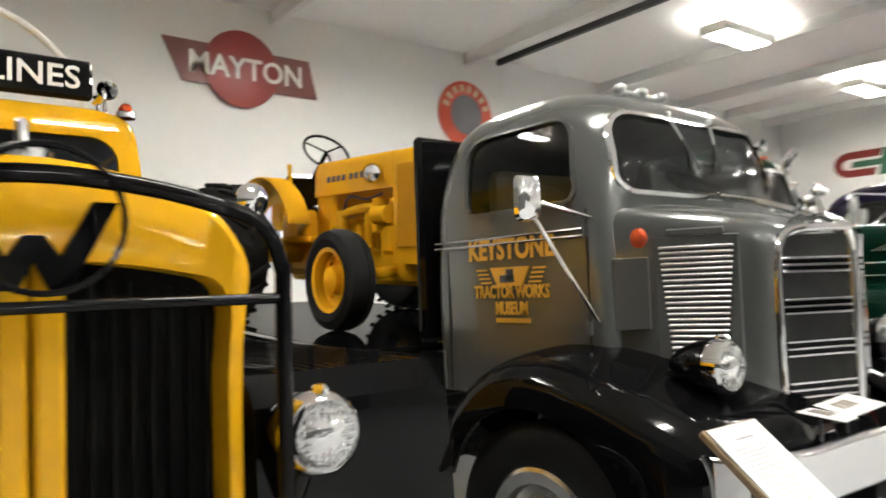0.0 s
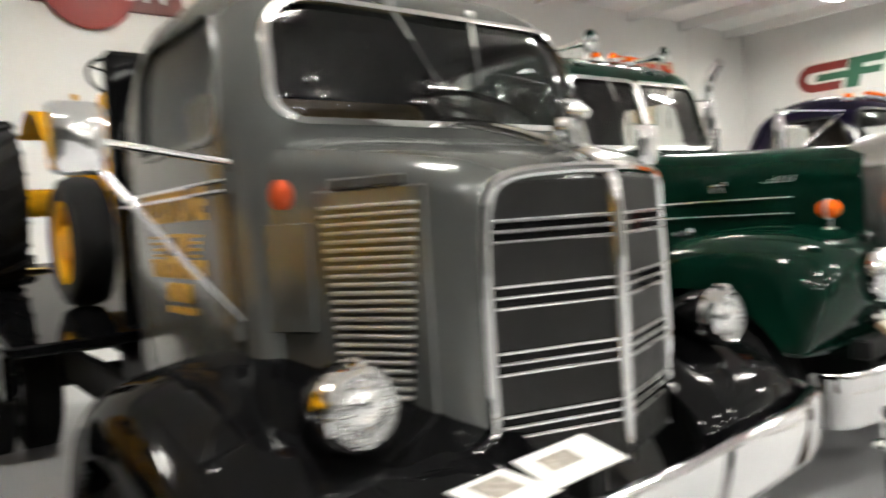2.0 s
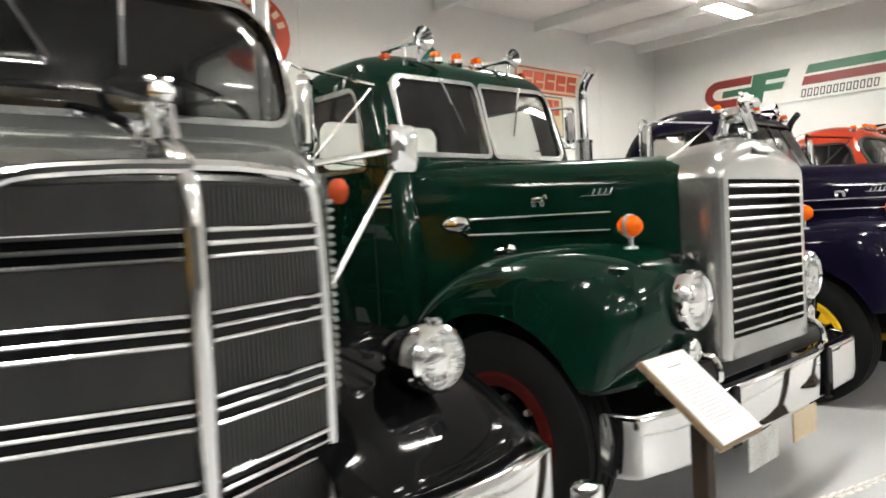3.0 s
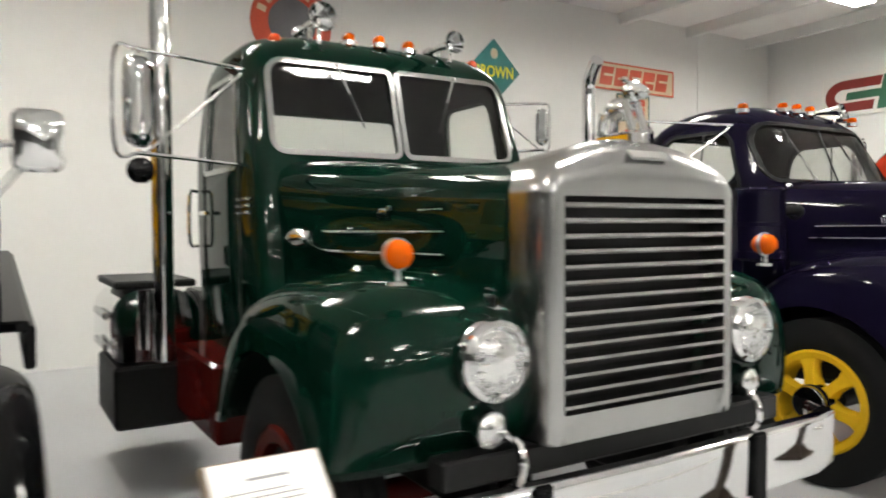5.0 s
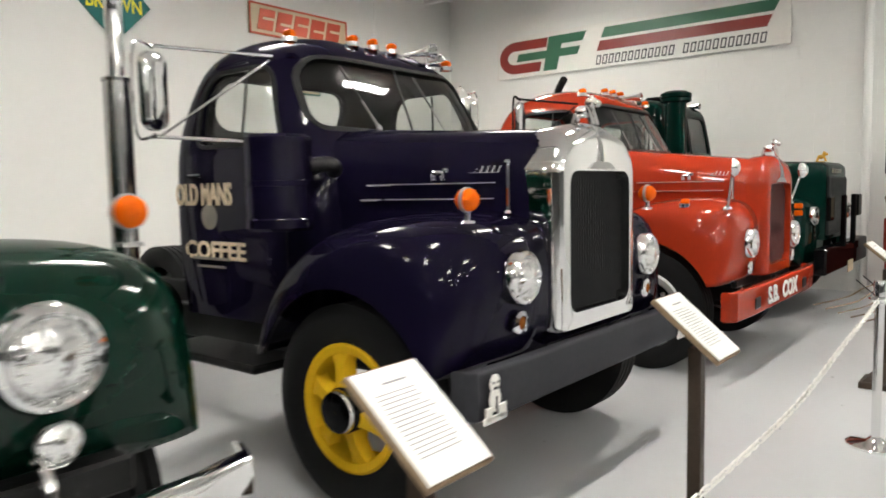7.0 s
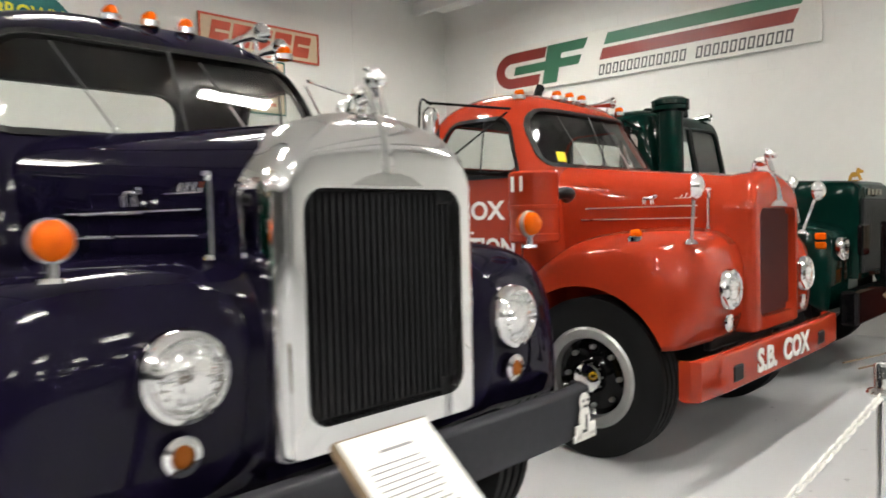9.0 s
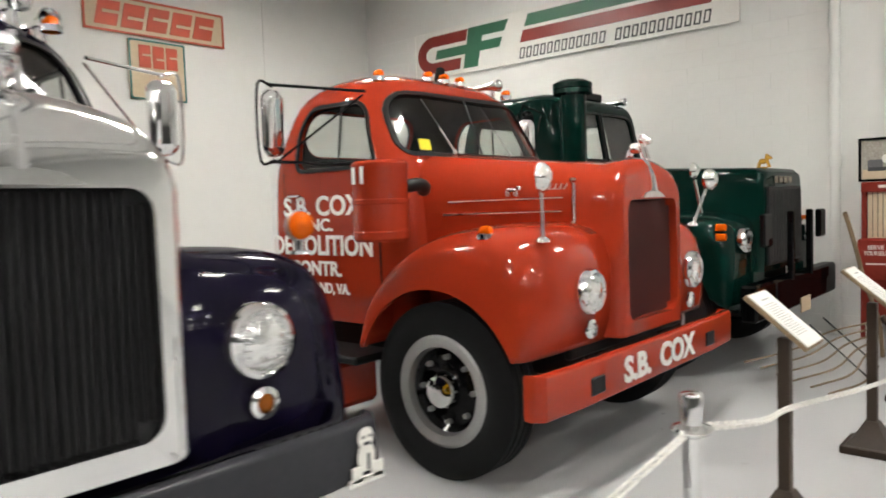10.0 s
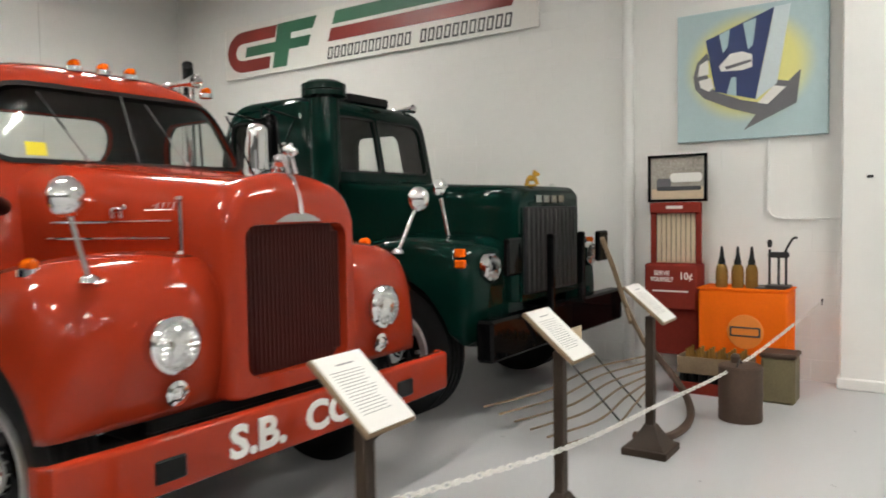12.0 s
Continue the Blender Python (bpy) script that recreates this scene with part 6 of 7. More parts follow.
def striped_board():
    t = wall_sign("striped_board", "long white company board with green and red stripes")
    X = X_EAST - 0.03
    flat = lambda name, pts, mat, lift: part(name, Shape().prism(pts, "x", X - 0.02 - lift, X - 0.02 if lift else X + 0.005), mat, t)
    flat("board", rrect(3.19, 8.44, 3.66, 4.40, 0.01, 2), WHITE, 0.001)
    part("board_edge", Shape().hollow(rrect(3.18, 8.45, 3.65, 4.41, 0.01, 2), rrect(3.20, 8.43, 3.67, 4.39, 0.01, 2), "x", X - 0.028, X), WHITE, t)
    flat("stripe", [(6.26, 4.16), (3.42, 4.16), (3.33, 4.33), (6.19, 4.33)], SIGNGREEN, 0.006)
    flat("stripe", [(6.34, 3.94), (3.52, 3.94), (3.44, 4.11), (6.28, 4.11)], SIGNRED, 0.006)
    n, y = 23, 6.36
    for i in range(n):
        if i == 12:
            y -= 0.12
        outer = [(y, 3.705), (y - 0.085, 3.705), (y - 0.112, 3.865), (y - 0.027, 3.865)]
        inner = [(y - 0.023, 3.727), (y - 0.068, 3.727), (y - 0.088, 3.843), (y - 0.043, 3.843)]
        part("glyph_bar", Shape().hollow(outer, inner, "x", X - 0.026, X - 0.02), INK, t)
        y -= 0.119
    ring = [(8.04 + 0.30 * math.sin(radians(a)) * 1.15, 4.025 + 0.295 * math.cos(radians(a))) for a in range(0, 181, 12)]
    inner = [(8.04 + 0.14 * math.sin(radians(a)) * 1.15, 4.025 + 0.125 * math.cos(radians(a))) for a in range(180, -1, -12)]
    flat("emblem_arc", [*[(p, q) for p, q in ring], *[(p, q) for p, q in inner]], SIGNRED, 0.006)
    flat("emblem_bar", [(8.04, 4.15), (7.36, 4.15), (7.32, 4.32), (8.04, 4.32)], SIGNRED, 0.007)
    flat("emblem_bar", [(8.04, 3.73), (7.50, 3.73), (7.46, 3.90), (8.04, 3.90)], SIGNRED, 0.007)
    flat("emblem_stem", [(7.42, 3.72), (7.14, 3.72), (7.0, 4.325), (7.30, 4.325)], SIGNGREEN, 0.009)
    flat("emblem_bar", [(8.0, 3.945), (6.72, 3.945), (6.66, 4.085), (7.96, 4.085)], SIGNGREEN, 0.008)
    flat("emblem_bar", [(7.24, 4.17), (6.62, 4.17), (6.54, 4.325), (7.2, 4.325)], SIGNGREEN, 0.010)


def halo_canvas(centre):
    """Pale blue paint with a soft yellow round halo brushed on it."""
    m = material("haloed_canvas", (0.42, 0.55, 0.57), 0.6, vary=0.06, scale=4, bump=0.1, bump_scale=90)
    t = m.node_tree
    co = t.nodes.new("ShaderNodeTexCoord")
    off = t.nodes.new("ShaderNodeVectorMath")
    off.operation = "SUBTRACT"
    off.inputs[1].default_value = centre
    t.links.new(co.outputs["Object"], off.inputs[0])
    flat = t.nodes.new("ShaderNodeVectorMath")
    flat.operation = "MULTIPLY"
    flat.inputs[1].default_value = (0, 1, 1.12)
    t.links.new(off.outputs[0], flat.inputs[0])
    far = t.nodes.new("ShaderNodeVectorMath")
    far.operation = "LENGTH"
    t.links.new(flat.outputs[0], far.inputs[0])
    fade = t.nodes.new("ShaderNodeMapRange")
    fade.interpolation_type = "SMOOTHSTEP"
    fade.inputs["From Min"].default_value, fade.inputs["From Max"].default_value = 0.40, 0.62
    fade.inputs["To Min"].default_value, fade.inputs["To Max"].default_value = 0.9, 0.0
    t.links.new(far.outputs["Value"], fade.inputs["Value"])
    b = t.nodes["Principled BSDF"]
    ground = b.inputs["Base Color"].links[0].from_socket
    mix = t.nodes.new("ShaderNodeMix")
    mix.data_type = "RGBA"
    mix.inputs["B"].default_value = (0.74, 0.70, 0.22, 1)
    t.links.new(fade.outputs["Result"], mix.inputs["Factor"])
    t.links.new(ground, mix.inputs["A"])
    t.links.new(mix.outputs["Result"], b.inputs["Base Color"])
    return m


def painting():
    t = thing("painting", "unframed pale blue painting of a navy letter on grey arrow", "painting")
    X = X_EAST - 0.03
    pt = lambda cx, cy: (1.66 - (cx - 210) / 770 * 1.34, 2.26 + (645 - cy) / 640 * 1.24)
    part("canvas", Shape().box((X, 0.99, 2.88), (0.045, 1.34, 1.24), 0.008), halo_canvas((0, 1.0, 2.94)), t, "pale blue canvas with a soft yellow halo")
    x0 = X - 0.023
    flat = lambda name, pts, mat, lift: part(name, Shape().prism([pt(*p) for p in pts], "x", x0 - lift, x0 + 0.001), mat, t)
    flat("arrow_band", [(375, 205), (320, 250), (300, 320), (310, 380), (360, 430), (500, 490), (630, 530), (570, 600), (830, 490), (850, 335), (790, 385), (720, 370), (720, 420), (680, 480), (560, 455), (430, 405), (400, 380), (370, 300), (385, 240)], CANVASG, 0.004)
    flat("highlight", [(330, 340), (395, 330), (412, 380), (385, 398), (340, 375)], WHITE, 0.006)
    flat("highlight", [(335, 262), (380, 240), (385, 312), (325, 318)], WHITE, 0.006)
    flat("highlight", [(640, 475), (720, 400), (780, 410), (690, 485)], WHITE, 0.006)
    flat("glyph", [(368, 145), (720, 30), (628, 455), (420, 402)], CANVASN, 0.008)
    flat("glyph_edge", [(722, 30), (800, 25), (735, 390), (630, 458)], material("pale_paint", (0.60, 0.68, 0.70), 0.5, vary=0.06), 0.009)
    for p in ([(440, 125), (497, 105), (485, 190), (460, 215)], [(565, 85), (632, 68), (615, 195), (590, 215)], [(480, 418), (505, 340), (530, 340), (532, 432)]):
        flat("gap", p, CANVASB, 0.010)
    flat("vehicle", [(440, 280), (500, 225), (560, 220), (612, 240), (612, 300), (560, 310), (450, 305)], WHITE, 0.012)
    flat("vehicle_shade", [(470, 285), (605, 262), (608, 275), (480, 300)], CANVASG, 0.013)


lobed_sign()
round_sign()
diamond_sign()
long_sign()
small_sign()
striped_board()
painting()


# ---- barrier and information stands ----
def info_stand(x, y, group="information stands"):
    t = thing("information_stand", "white printed card in a tilted tray on a dark wooden post", "stand", (x, y, 0), group)
    base = Shape().box((0, 0, 0.025), (0.30, 0.30, 0.05), 0.006)
    base.loft([[(sx * w, sy * w, z) for sx, sy in ((-1, -1), (1, -1), (1, 1), (-1, 1))] for w, z in ((0.13, 0.05), (0.09, 0.09), (0.035, 0.19))])
    part("foot", base, WOOD, t)
    part("post", Shape().box((0, 0, 0.54), (0.055, 0.055, 0.74), 0.004), WOOD, t)
    m = pose(0, 0, 1.0, 40)
    tray = part("tray", Shape().box((0, 0, -0.008), (0.262, 0.352, 0.022), 0.004, m), OLDWOOD, t)
    card = part("card", Shape().box((0, 0, 0.006), (0.245, 0.335, 0.006), 0.001, m), CARD, tray, "white printed card")
    txt = Shape()
    rnd = random.Random(int(x * 100))
    txt.box((0, 0.12, 0.0095), (0.09, 0.006, 0.0012), 0.0002, m)
    for i in range(15):
        w = 0.17 - 0.04 * rnd.random()
        txt.box((-0.02 + w / 2 - 0.075, 0.09 - i * 0.0135, 0.0095), (w, 0.0024, 0.0012), 0.0002, m)
    part("print", txt, PRINT, card, kind="stuff")
    return t


for x, y in ((2.74, 1.62), (5.49, 1.69), (8.26, 1.49), (9.84, 1.36), (13.30, 1.15), (14.69, 1.05), (16.07, 1.05)):
    info_stand(x, y)


def stanchion(x, y):
    t = thing("stanchion", "polished chrome barrier post on a round base", "barrier post", (x, y, 0), "barrier posts")
    part("base", Shape().lathe([(0.16, 0.0), (0.16, 0.012), (0.14, 0.022), (0.06, 0.03), (0.035, 0.05), (0.026, 0.06)], (0, 0, 0), (0, 0, 1), 40), CHROME, t)
    part("tube", Shape().rod((0, 0, 0.05), (0, 0, 0.90), 0.026, seg=28), CHROME, t)
    part("collar", Shape().lathe([(0.026, 0.86), (0.055, 0.875), (0.06, 0.885), (0.055, 0.895), (0.03, 0.905)], (0, 0, 0), (0, 0, 1), 32), CHROME, t)
    part("cap", Shape().lathe([(0.033, 0.90), (0.034, 0.985), (0.030, 0.995), (0.001, 0.997)], (0, 0, 0), (0, 0, 1), 28), CHROME, t)


stanchion(11.82, 0.99)
stanchion(4.66, 1.52)


def oval(length, width, n=18):
    """The middle line of a chain link."""
    r, h = width / 2, (length - width) / 2
    pts = []
    for i in range(n):
        a = 2 * math.pi * i / n
        pts.append((math.copysign(h, math.cos(a)) + r * math.cos(a), r * math.sin(a), 0))
    return pts


LINK = Shape().tube(oval(0.050, 0.022), 0.0042, 6, True).mesh("link")
LINK.materials.append(CHAIN)


def barrier_chain(points):
    t = thing("barrier_chain", "white plastic link chain sagging between the barrier posts", "chain")
    path = [Vector(p) for p in smooth(points, 400)]
    run, k = 0.0, 0
    for i in range(1, len(path)):
        step = path[i] - path[i - 1]
        run += step.length
        if run >= 0.038:
            run -= 0.038
            d = step.normalized()
            side = d.cross(Vector((0, 0, 1))).normalized()
            up = side.cross(d)
            a, b = (side, up) if k % 2 else (up, -side)
            link = new("link", LINK)
            link.parent = t
            link.matrix_local = Matrix(((d.x, a.x, b.x, path[i].x), (d.y, a.y, b.y, path[i].y), (d.z, a.z, b.z, path[i].z), (0, 0, 0, 1)))
            k += 1


barrier_chain([(11.84, 0.99, 0.885), (12.5, 1.0, 0.74), (13.22, 1.08, 0.615), (14.63, 1.0, 0.44), (16.02, 0.98, 0.34), (17.3, 0.72, 0.42), (18.72, 0.36, 0.74)])
barrier_chain([(4.68, 1.52, 0.885), (5.3, 1.5, 0.72), (6.3, 1.47, 0.54), (8.2, 1.30, 0.43), (10.0, 1.10, 0.58), (11.0, 1.02, 0.77), (11.80, 0.99, 0.885)])
structure("chain_hook", Shape().tube(smooth([(18.80, 0.36, 0.76), (18.74, 0.36, 0.76), (18.71, 0.36, 0.74), (18.72, 0.36, 0.72)], 8), 0.008), DARK_STEEL, "small steel hook holding the chain on the wall", "hook")

papers = thing("leaflets", "open printed leaflets lying on the chrome bumper", "leaflet", (3.52, 1.82, 1.035))
part("leaflet", Shape().box((-0.10, 0, 0), (0.21, 0.15, 0.004), 0.001, pose(0, 0, 0, 8, 5, 14)), CARD, papers)
part("leaflet", Shape().box((0.12, 0.01, 0.0), (0.21, 0.15, 0.004), 0.001, pose(0, 0, 0, 8, -6, -8)), CARD, papers)
part("picture", Shape().box((-0.10, 0.02, 0.004), (0.11, 0.07, 0.002), 0.0005, pose(0, 0, 0, 8, 5, 14)), PHOTO, papers)
part("picture", Shape().box((0.10, 0.02, 0.004), (0.09, 0.06, 0.002), 0.0005, pose(0, 0, 0, 8, -6, -8)), PHOTO, papers)
part("wire_rest", Shape().rod((-0.1, 0, -0.085), (-0.1, 0, -0.012), 0.006).rod((0.1, 0, -0.085), (0.1, 0, -0.012), 0.006), DARK_STEEL, papers)


# ---- the corner by the block wall ----
structure("wall_pipe", Shape().rod((X_EAST - 0.06, 2.16, 0), (X_EAST - 0.06, 2.16, Z_CEIL), 0.055, seg=24).rod((X_EAST - 0.06, 2.16, 1.86), (X_EAST - 0.06, 2.16, 1.98), 0.068, seg=24), WALL, "white painted upright drain pipe", "pipe")
structure("conduit", Shape().tube(smooth([(18.755, 0.82, 2.26), (18.755, 0.82, 1.68), (18.755, 0.81, 1.57), (18.755, 0.74, 1.51), (18.755, 0.6, 1.50), (18.755, 0.22, 1.50)], 24), 0.010), WALL, "thin white painted conduit with a bend", "conduit")
structure("pilaster", Shape().box((X_EAST - 0.06, 0.02, Z_CEIL / 2), (0.28, 0.36, Z_CEIL), 0.012).box((X_EAST - 0.07, 0.02, 0.05), (0.32, 0.40, 0.10), 0.01), WALL, "white painted wall pilaster with a low plinth", "pilaster")
structure("wall_bracket", Shape().box((X_EAST - 0.215, -0.02, 1.86), (0.03, 0.05, 0.025), 0.006), DARK_STEEL, "small dark latch on the pilaster", "bracket")


def dispenser():
    t = thing("snack_dispenser", "oxide red upright metal vending stand with a mesh panel", "vending stand", (18.50, 1.62, 0))
    part("cabinet", Shape().box((0, 0, 0.86), (0.30, 0.50, 0.44), 0.015), PUMPRED, t)
    part("lower_panel", Shape().box((0.04, 0, 0.42), (0.20, 0.46, 0.46), 0.01), PUMPRED, t)
    for s in (-1, 1):
        part("leg", Shape().box((0.0, s * 0.225, 0.32), (0.05, 0.04, 0.64), 0.006), PUMPRED, t)
        part("upright", Shape().box((0.04, s * 0.22, 1.36), (0.05, 0.05, 0.58), 0.008), PUMPRED, t)
    part("header", Shape().box((0.03, 0, 1.62), (0.08, 0.49, 0.11), 0.012), PUMPRED, t)
    part("back_panel", Shape().box((0.06, 0, 1.33), (0.02, 0.40, 0.50), 0.004), CREAM, t, "pale panel behind upright wires")
    for i in range(9):
        part("wire", Shape().rod((0.045, -0.19 + i * 0.0475, 1.09), (0.045, -0.19 + i * 0.0475, 1.57), 0.004, seg=6), ALUM, t)
    m = pose(0, 0, 0, 90, 0, -90)
    lettering("SERVE", 0.062, WHITE, t, Matrix.Translation((-0.152, 0.08, 0.99)) @ m, width=0.15)
    lettering("YOURSELF", 0.062, WHITE, t, Matrix.Translation((-0.152, 0.08, 0.93)) @ m, width=0.22)
    lettering("10¢", 0.10, WHITE, t, Matrix.Translation((-0.152, -0.15, 0.965)) @ m, width=0.11)
    part("header_mark", Shape().box((-0.012, 0, 1.625), (0.004, 0.16, 0.03), 0.001), WHITE, t)
    part("panel_line", Shape().box((-0.152, 0, 0.82), (0.004, 0.34, 0.015), 0.001), WHITE, t)
    p = thing("framed_photo", "black framed old photograph of a tanker lorry on the vending stand", "picture", (18.55, 1.61, 1.678))
    part("picture_frame", Shape().hollow(rrect(-0.285, 0.285, 0.0, 0.46, 0.004, 2), rrect(-0.26, 0.26, 0.025, 0.435, 0.003, 2), "x", -0.02, 0.02), BLACK, p)
    part("photograph", Shape().box((0.004, 0, 0.23), (0.012, 0.52, 0.41), 0.002), PHOTO, p)
    part("photo_road", Shape().prism([(0.25, 0.03), (-0.25, 0.03), (-0.25, 0.15), (0.02, 0.11), (0.25, 0.13)], "x", -0.006, -0.002), CREAM, p)
    part("photo_tanker", Shape().prism(rrect(-0.24, 0.07, 0.19, 0.28, 0.04, 4), "x", -0.007, -0.002), CARD, p)
    part("photo_cab", Shape().prism(rrect(0.06, 0.20, 0.12, 0.23, 0.02, 3), "x", -0.008, -0.002), CANVASG, p)
    part("photo_wheel_line", Shape().prism(rrect(-0.23, 0.20, 0.11, 0.15, 0.015, 3), "x", -0.009, -0.002), INK, p)


def oil_cabinet():
    t = thing("oil_cabinet", "bright orange sheet-metal oil cabinet with a round emblem", "cabinet", (18.42, 0.94, 0))
    part("body", Shape().box((0, 0, 0.44), (0.40, 0.76, 0.86), 0.018), ORANGE, t)
    part("top", Shape().box((0, 0, 0.876), (0.42, 0.78, 0.016), 0.006), ORANGE, t)
    part("emblem", Shape().lathe([(0.155, 0.0), (0.15, 0.005), (0.001, 0.006)], (-0.20, -0.03, 0.50), (-1, 0, 0), 40), material("emblem_orange", (0.80, 0.24, 0.04), 0.4, vary=0.06), t)
    part("emblem_band", Shape().hollow(rrect(-0.16, 0.10, 0.455, 0.545, 0.01, 2), rrect(-0.145, 0.085, 0.47, 0.53, 0.008, 2), "x", -0.211, -0.204), INK, t)
    part("drip_tray", Shape().box((0, -0.22, 0.89), (0.26, 0.26, 0.014), 0.004), DARK_STEEL, t)
    for y in (0.20, 0.06, -0.06):
        b = thing("oil_bottle", "amber glass oil bottle with a dark spout on the cabinet", "bottle", (18.34, 0.94 + y, 0.884), "oil bottles")
        part("glass", Shape().lathe([(0.001, 0.0), (0.05, 0.0), (0.053, 0.02), (0.053, 0.15), (0.045, 0.19), (0.026, 0.22)], (0, 0, 0), (0, 0, 1), 24), OIL, b)
        part("spout", Shape().lathe([(0.032, 0.20), (0.032, 0.24), (0.02, 0.28), (0.011, 0.37), (0.008, 0.375), (0.001, 0.376)], (0, 0, 0), (0, 0, 1), 20), CHASSIS, b)
    p = thing("hand_pump", "black iron hand pump with levers on the cabinet", "hand pump", (18.36, 0.66, 0.897))
    part("plate", Shape().box((0, 0, 0.012), (0.16, 0.2, 0.024), 0.005), DARK_STEEL, p)
    for y in (0.075, 0.0, -0.06):
        part("rod", Shape().rod((0, y, 0.02), (0, y, 0.34 if y else 0.30), 0.011, seg=10), DARK_STEEL, p)
    part("head", Shape().box((0, 0, 0.29), (0.06, 0.17, 0.05), 0.012), DARK_STEEL, p)
    part("lever", Shape().tube(smooth([(0, -0.05, 0.31), (0, -0.08, 0.38), (0, -0.12, 0.44), (0, -0.15, 0.44)], 10), 0.010), DARK_STEEL, p)
    part("knob", Shape().ball((0, 0.075, 0.39), 0.022, 10, (1, 1, 1.9)), DARK_STEEL, p)


def bottle_crate():
    t = thing("bottle_crate", "red crate of dark bottles with a worn wooden crate on it", "crate", (17.92, 1.10, 0))
    part("lower_tray", Shape().hollow(rrect(-0.17, 0.17, -0.31, 0.31, 0.01, 2), rrect(-0.155, 0.155, -0.295, 0.295, 0.008, 2), "z", 0.0, 0.10).box((0, 0, 0.012), (0.33, 0.61, 0.02), 0.003), PUMPRED, t)
    for i in range(7):
        for j in range(3):
            part("can_top", Shape().rod((-0.1 + j * 0.1, -0.25 + i * 0.083, 0.022), (-0.1 + j * 0.1, -0.25 + i * 0.083, 0.17), 0.034, 0.026, 12), CHASSIS, t)
    part("upper_crate", Shape().hollow(rrect(-0.16, 0.16, -0.31, 0.28, 0.006, 2), rrect(-0.145, 0.145, -0.295, 0.265, 0.005, 2), "z", 0.175, 0.32).box((0, -0.015, 0.18), (0.31, 0.58, 0.014), 0.003), OLDWOOD, t)
    for i in range(6):
        for j in range(3):
            part("bottle_neck", Shape().lathe([(0.03, 0.19), (0.03, 0.28), (0.014, 0.33), (0.014, 0.38), (0.001, 0.382)], (-0.09 + j * 0.09, -0.24 + i * 0.09, 0), (0, 0, 1), 12), OIL, t)


def floor_cans():
    t = thing("grease_can", "rusty round grease can standing on the floor", "can", (17.16, 0.72, 0))
    part("body", Shape().lathe([(0.001, 0.0), (0.155, 0.0), (0.16, 0.01), (0.157, 0.1), (0.16, 0.2), (0.157, 0.3), (0.16, 0.41), (0.15, 0.42), (0.001, 0.425)], (0, 0, 0), (0, 0, 1), 36), RUST, t)
    part("spout", Shape().lathe([(0.035, 0.42), (0.035, 0.47), (0.02, 0.49), (0.001, 0.49)], (0.06, 0.05, 0), (0, 0, 1), 16), RUST, t)
    part("handle", Shape().tube(smooth([(-0.12, 0, 0.42), (-0.06, 0, 0.455), (0.0, 0, 0.455), (0.03, 0, 0.425)], 10), 0.007), DARK_STEEL, t)
    t = thing("storage_tin", "old square brown tin with a dark lid on the floor", "tin", (17.88, 0.56, 0))
    part("body", Shape().box((0, 0, 0.19), (0.26, 0.26, 0.38), 0.02), material("olive_tin", (0.16, 0.13, 0.07), 0.5, 0.2, vary=0.3, scale=9), t)
    part("lid", Shape().box((0, 0, 0.395), (0.28, 0.28, 0.04), 0.012), RUST, t)


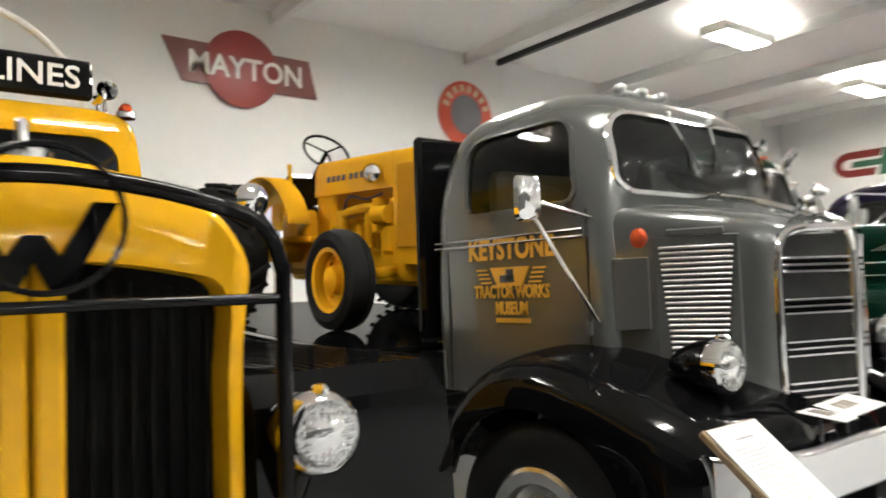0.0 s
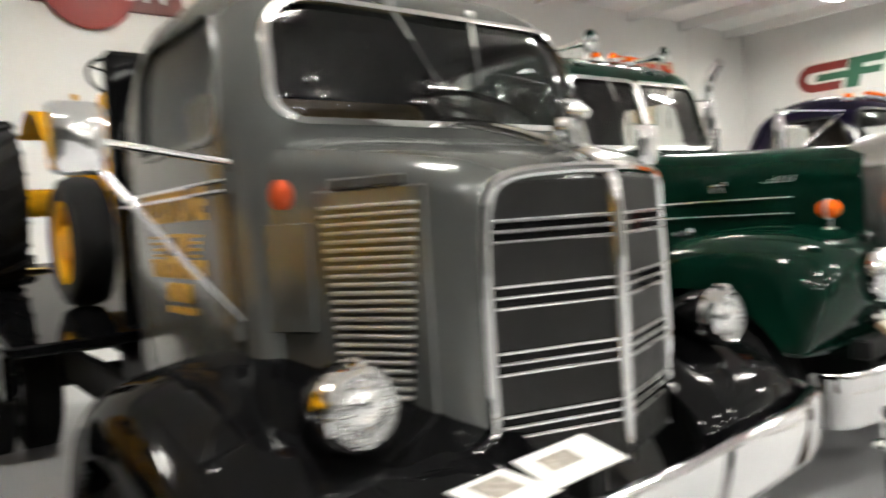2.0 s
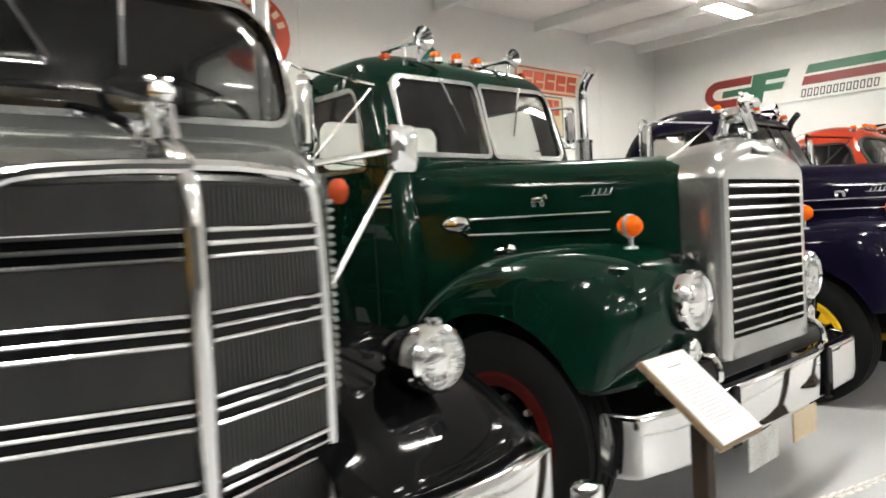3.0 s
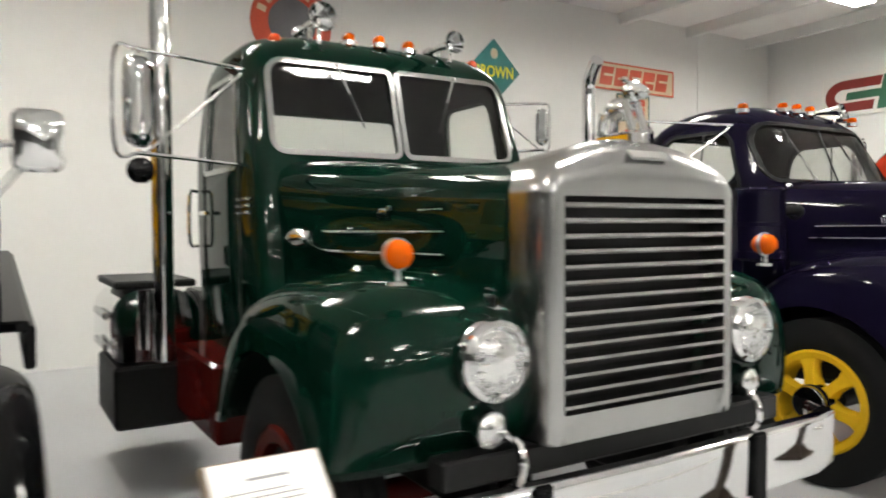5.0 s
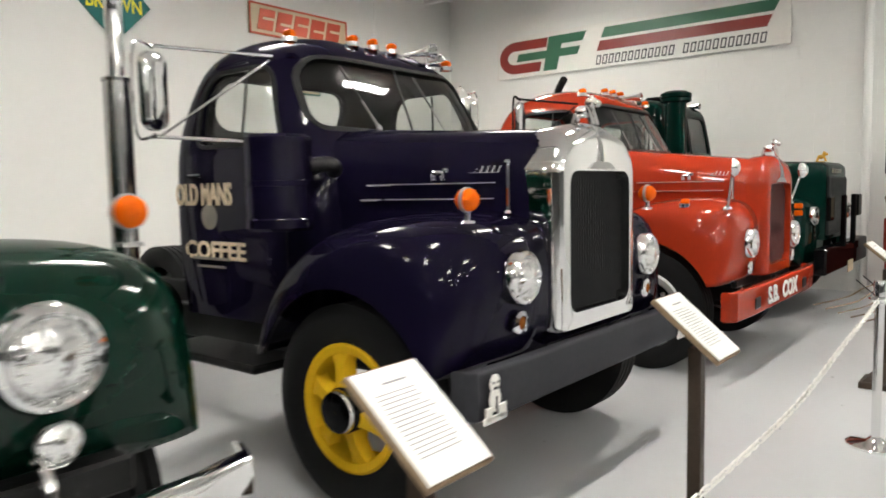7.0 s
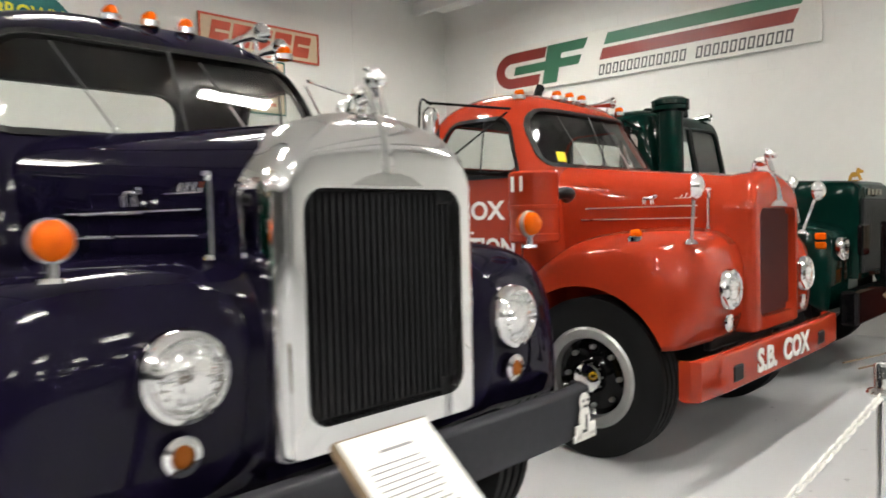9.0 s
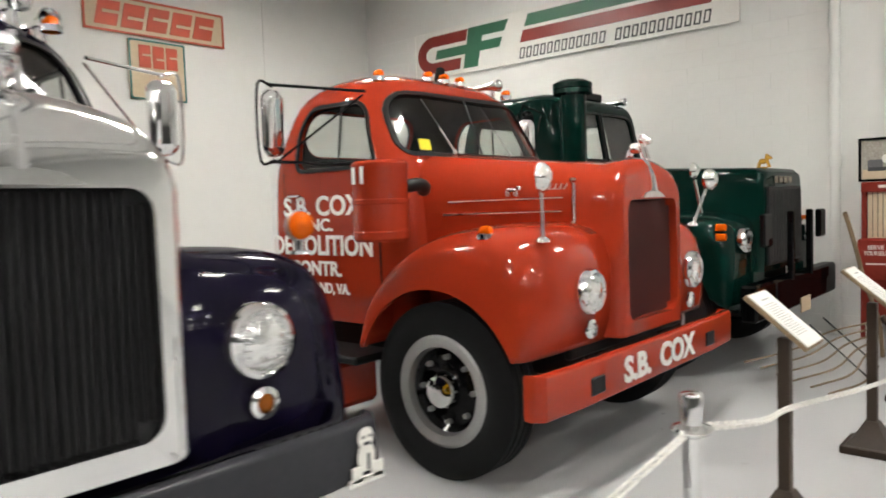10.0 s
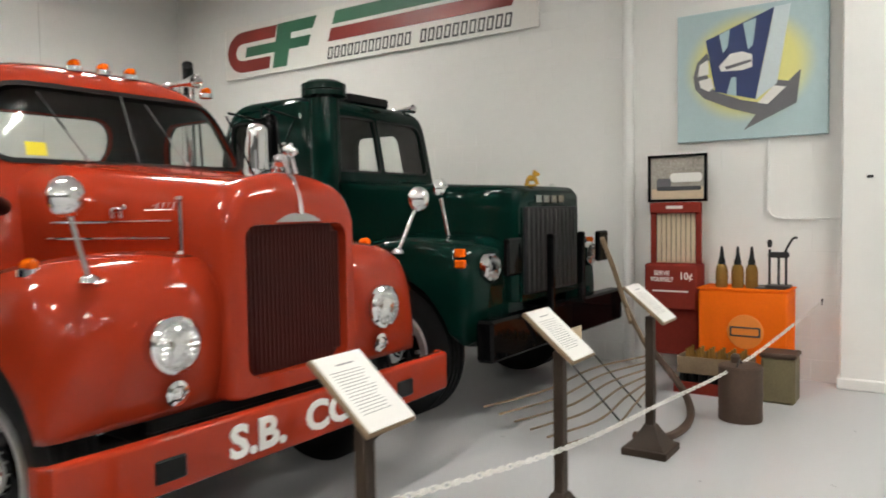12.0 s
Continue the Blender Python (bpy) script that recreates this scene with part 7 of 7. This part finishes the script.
def grain_cradle():
    t = thing("grain_cradle", "old wooden grain cradle scythe with long tines lying on the floor", "farm tool")
    part("snath", Shape().tube(smooth([(16.66, 1.62, 1.40), (16.82, 1.58, 1.12), (16.98, 1.55, 0.84), (17.25, 1.52, 0.55), (17.42, 1.50, 0.36), (17.46, 1.48, 0.03)], 26), 0.020, 8), OLDWOOD, t)
    part("bow", Shape().tube(smooth([(16.05, 1.15, 0.10), (16.3, 1.0, 0.05), (16.8, 1.0, 0.04), (17.25, 1.15, 0.10), (17.42, 1.35, 0.26), (17.40, 1.48, 0.42)], 26), 0.030, 8), RUST, t, "broad rusty blade bow")
    for i in range(6):
        k = i * 0.07
        part("tine", Shape().tube(smooth([(17.35, 1.50, 0.10 + k * 0.8), (16.9, 1.45 + k, 0.08 + k * 0.7), (16.3, 1.40 + k * 1.5, 0.05 + k * 0.6), (15.8, 1.55 + k * 1.8, 0.035 + k * 0.5)], 18), 0.009, 6), OLDWOOD, t)
    for x in (16.5, 16.95):
        part("brace", Shape().rod((x, 1.42, 0.04), (x + 0.15, 1.9, 0.42), 0.008, seg=6), DARK_STEEL, t)
    part("handle", Shape().rod((16.98, 1.55, 0.82), (16.80, 1.45, 0.74), 0.016, seg=8), OLDWOOD, t)


dispenser()
oil_cabinet()
bottle_crate()
floor_cans()
grain_cradle()

# ---- odds and ends on the flat-bed ----
hose = thing("coiled_hose", "black rubber hose coiled on the truck deck", "hose", (3.20, 7.66, 1.398))
for k in range(3):
    part("coil", Shape().tube([(0.33 * math.cos(a), 0.27 * math.sin(a), 0.02 + 0.034 * k) for a in np.linspace(0, 2 * math.pi, 36, endpoint=False)], 0.019, 8, True), RUBBER, hose)
strap = thing("yellow_strap", "yellow webbing strap draped over the deck edge", "strap", (2.84, 7.35, 1.385))
part("webbing", Shape().loft([[(x, -0.12, z), (x, 0.12, z), (x, 0.12, z + 0.006), (x, -0.12, z + 0.006)] for x, z in ((0.75, 0.002), (0.4, 0.02), (0.15, 0.012), (0.02, 0.03), (-0.05, 0.01), (-0.07, -0.10), (-0.06, -0.17))]), material("yellow_webbing", (0.65, 0.50, 0.16), 0.8, vary=0.15, scale=30, bump=0.3), strap)

# ---- concrete blocks of the east wall ----
BLOCK = Shape().box((0, 0, 0), (0.024, 0.3992, 0.1992), 0.0006).mesh("block")
BLOCK.materials.append(WALL)
rest = Shape()
for row in range(27):
    z = 0.1 + row * 0.2
    for col in range(62):
        y = Y_NORTH - 0.2 - 0.4 * col - (0.2 if row % 2 else 0)
        if y < -6 or z > Z_CEIL - 0.1:
            continue
        if -2.2 < y < 4.2 and z < 3.6:
            b = new("block", BLOCK)
            b.parent, b.location = east, (X_EAST + 0.0095, y, z)
        else:
            rest.box((X_EAST + 0.0095, y, z), (0.024, 0.3992, 0.1992), 0.0006)
me = bpy.data.meshes.new("blockwork")
me.from_pydata(rest.v, [], rest.f)
part("blockwork", me, WALL, east, kind="stuff")
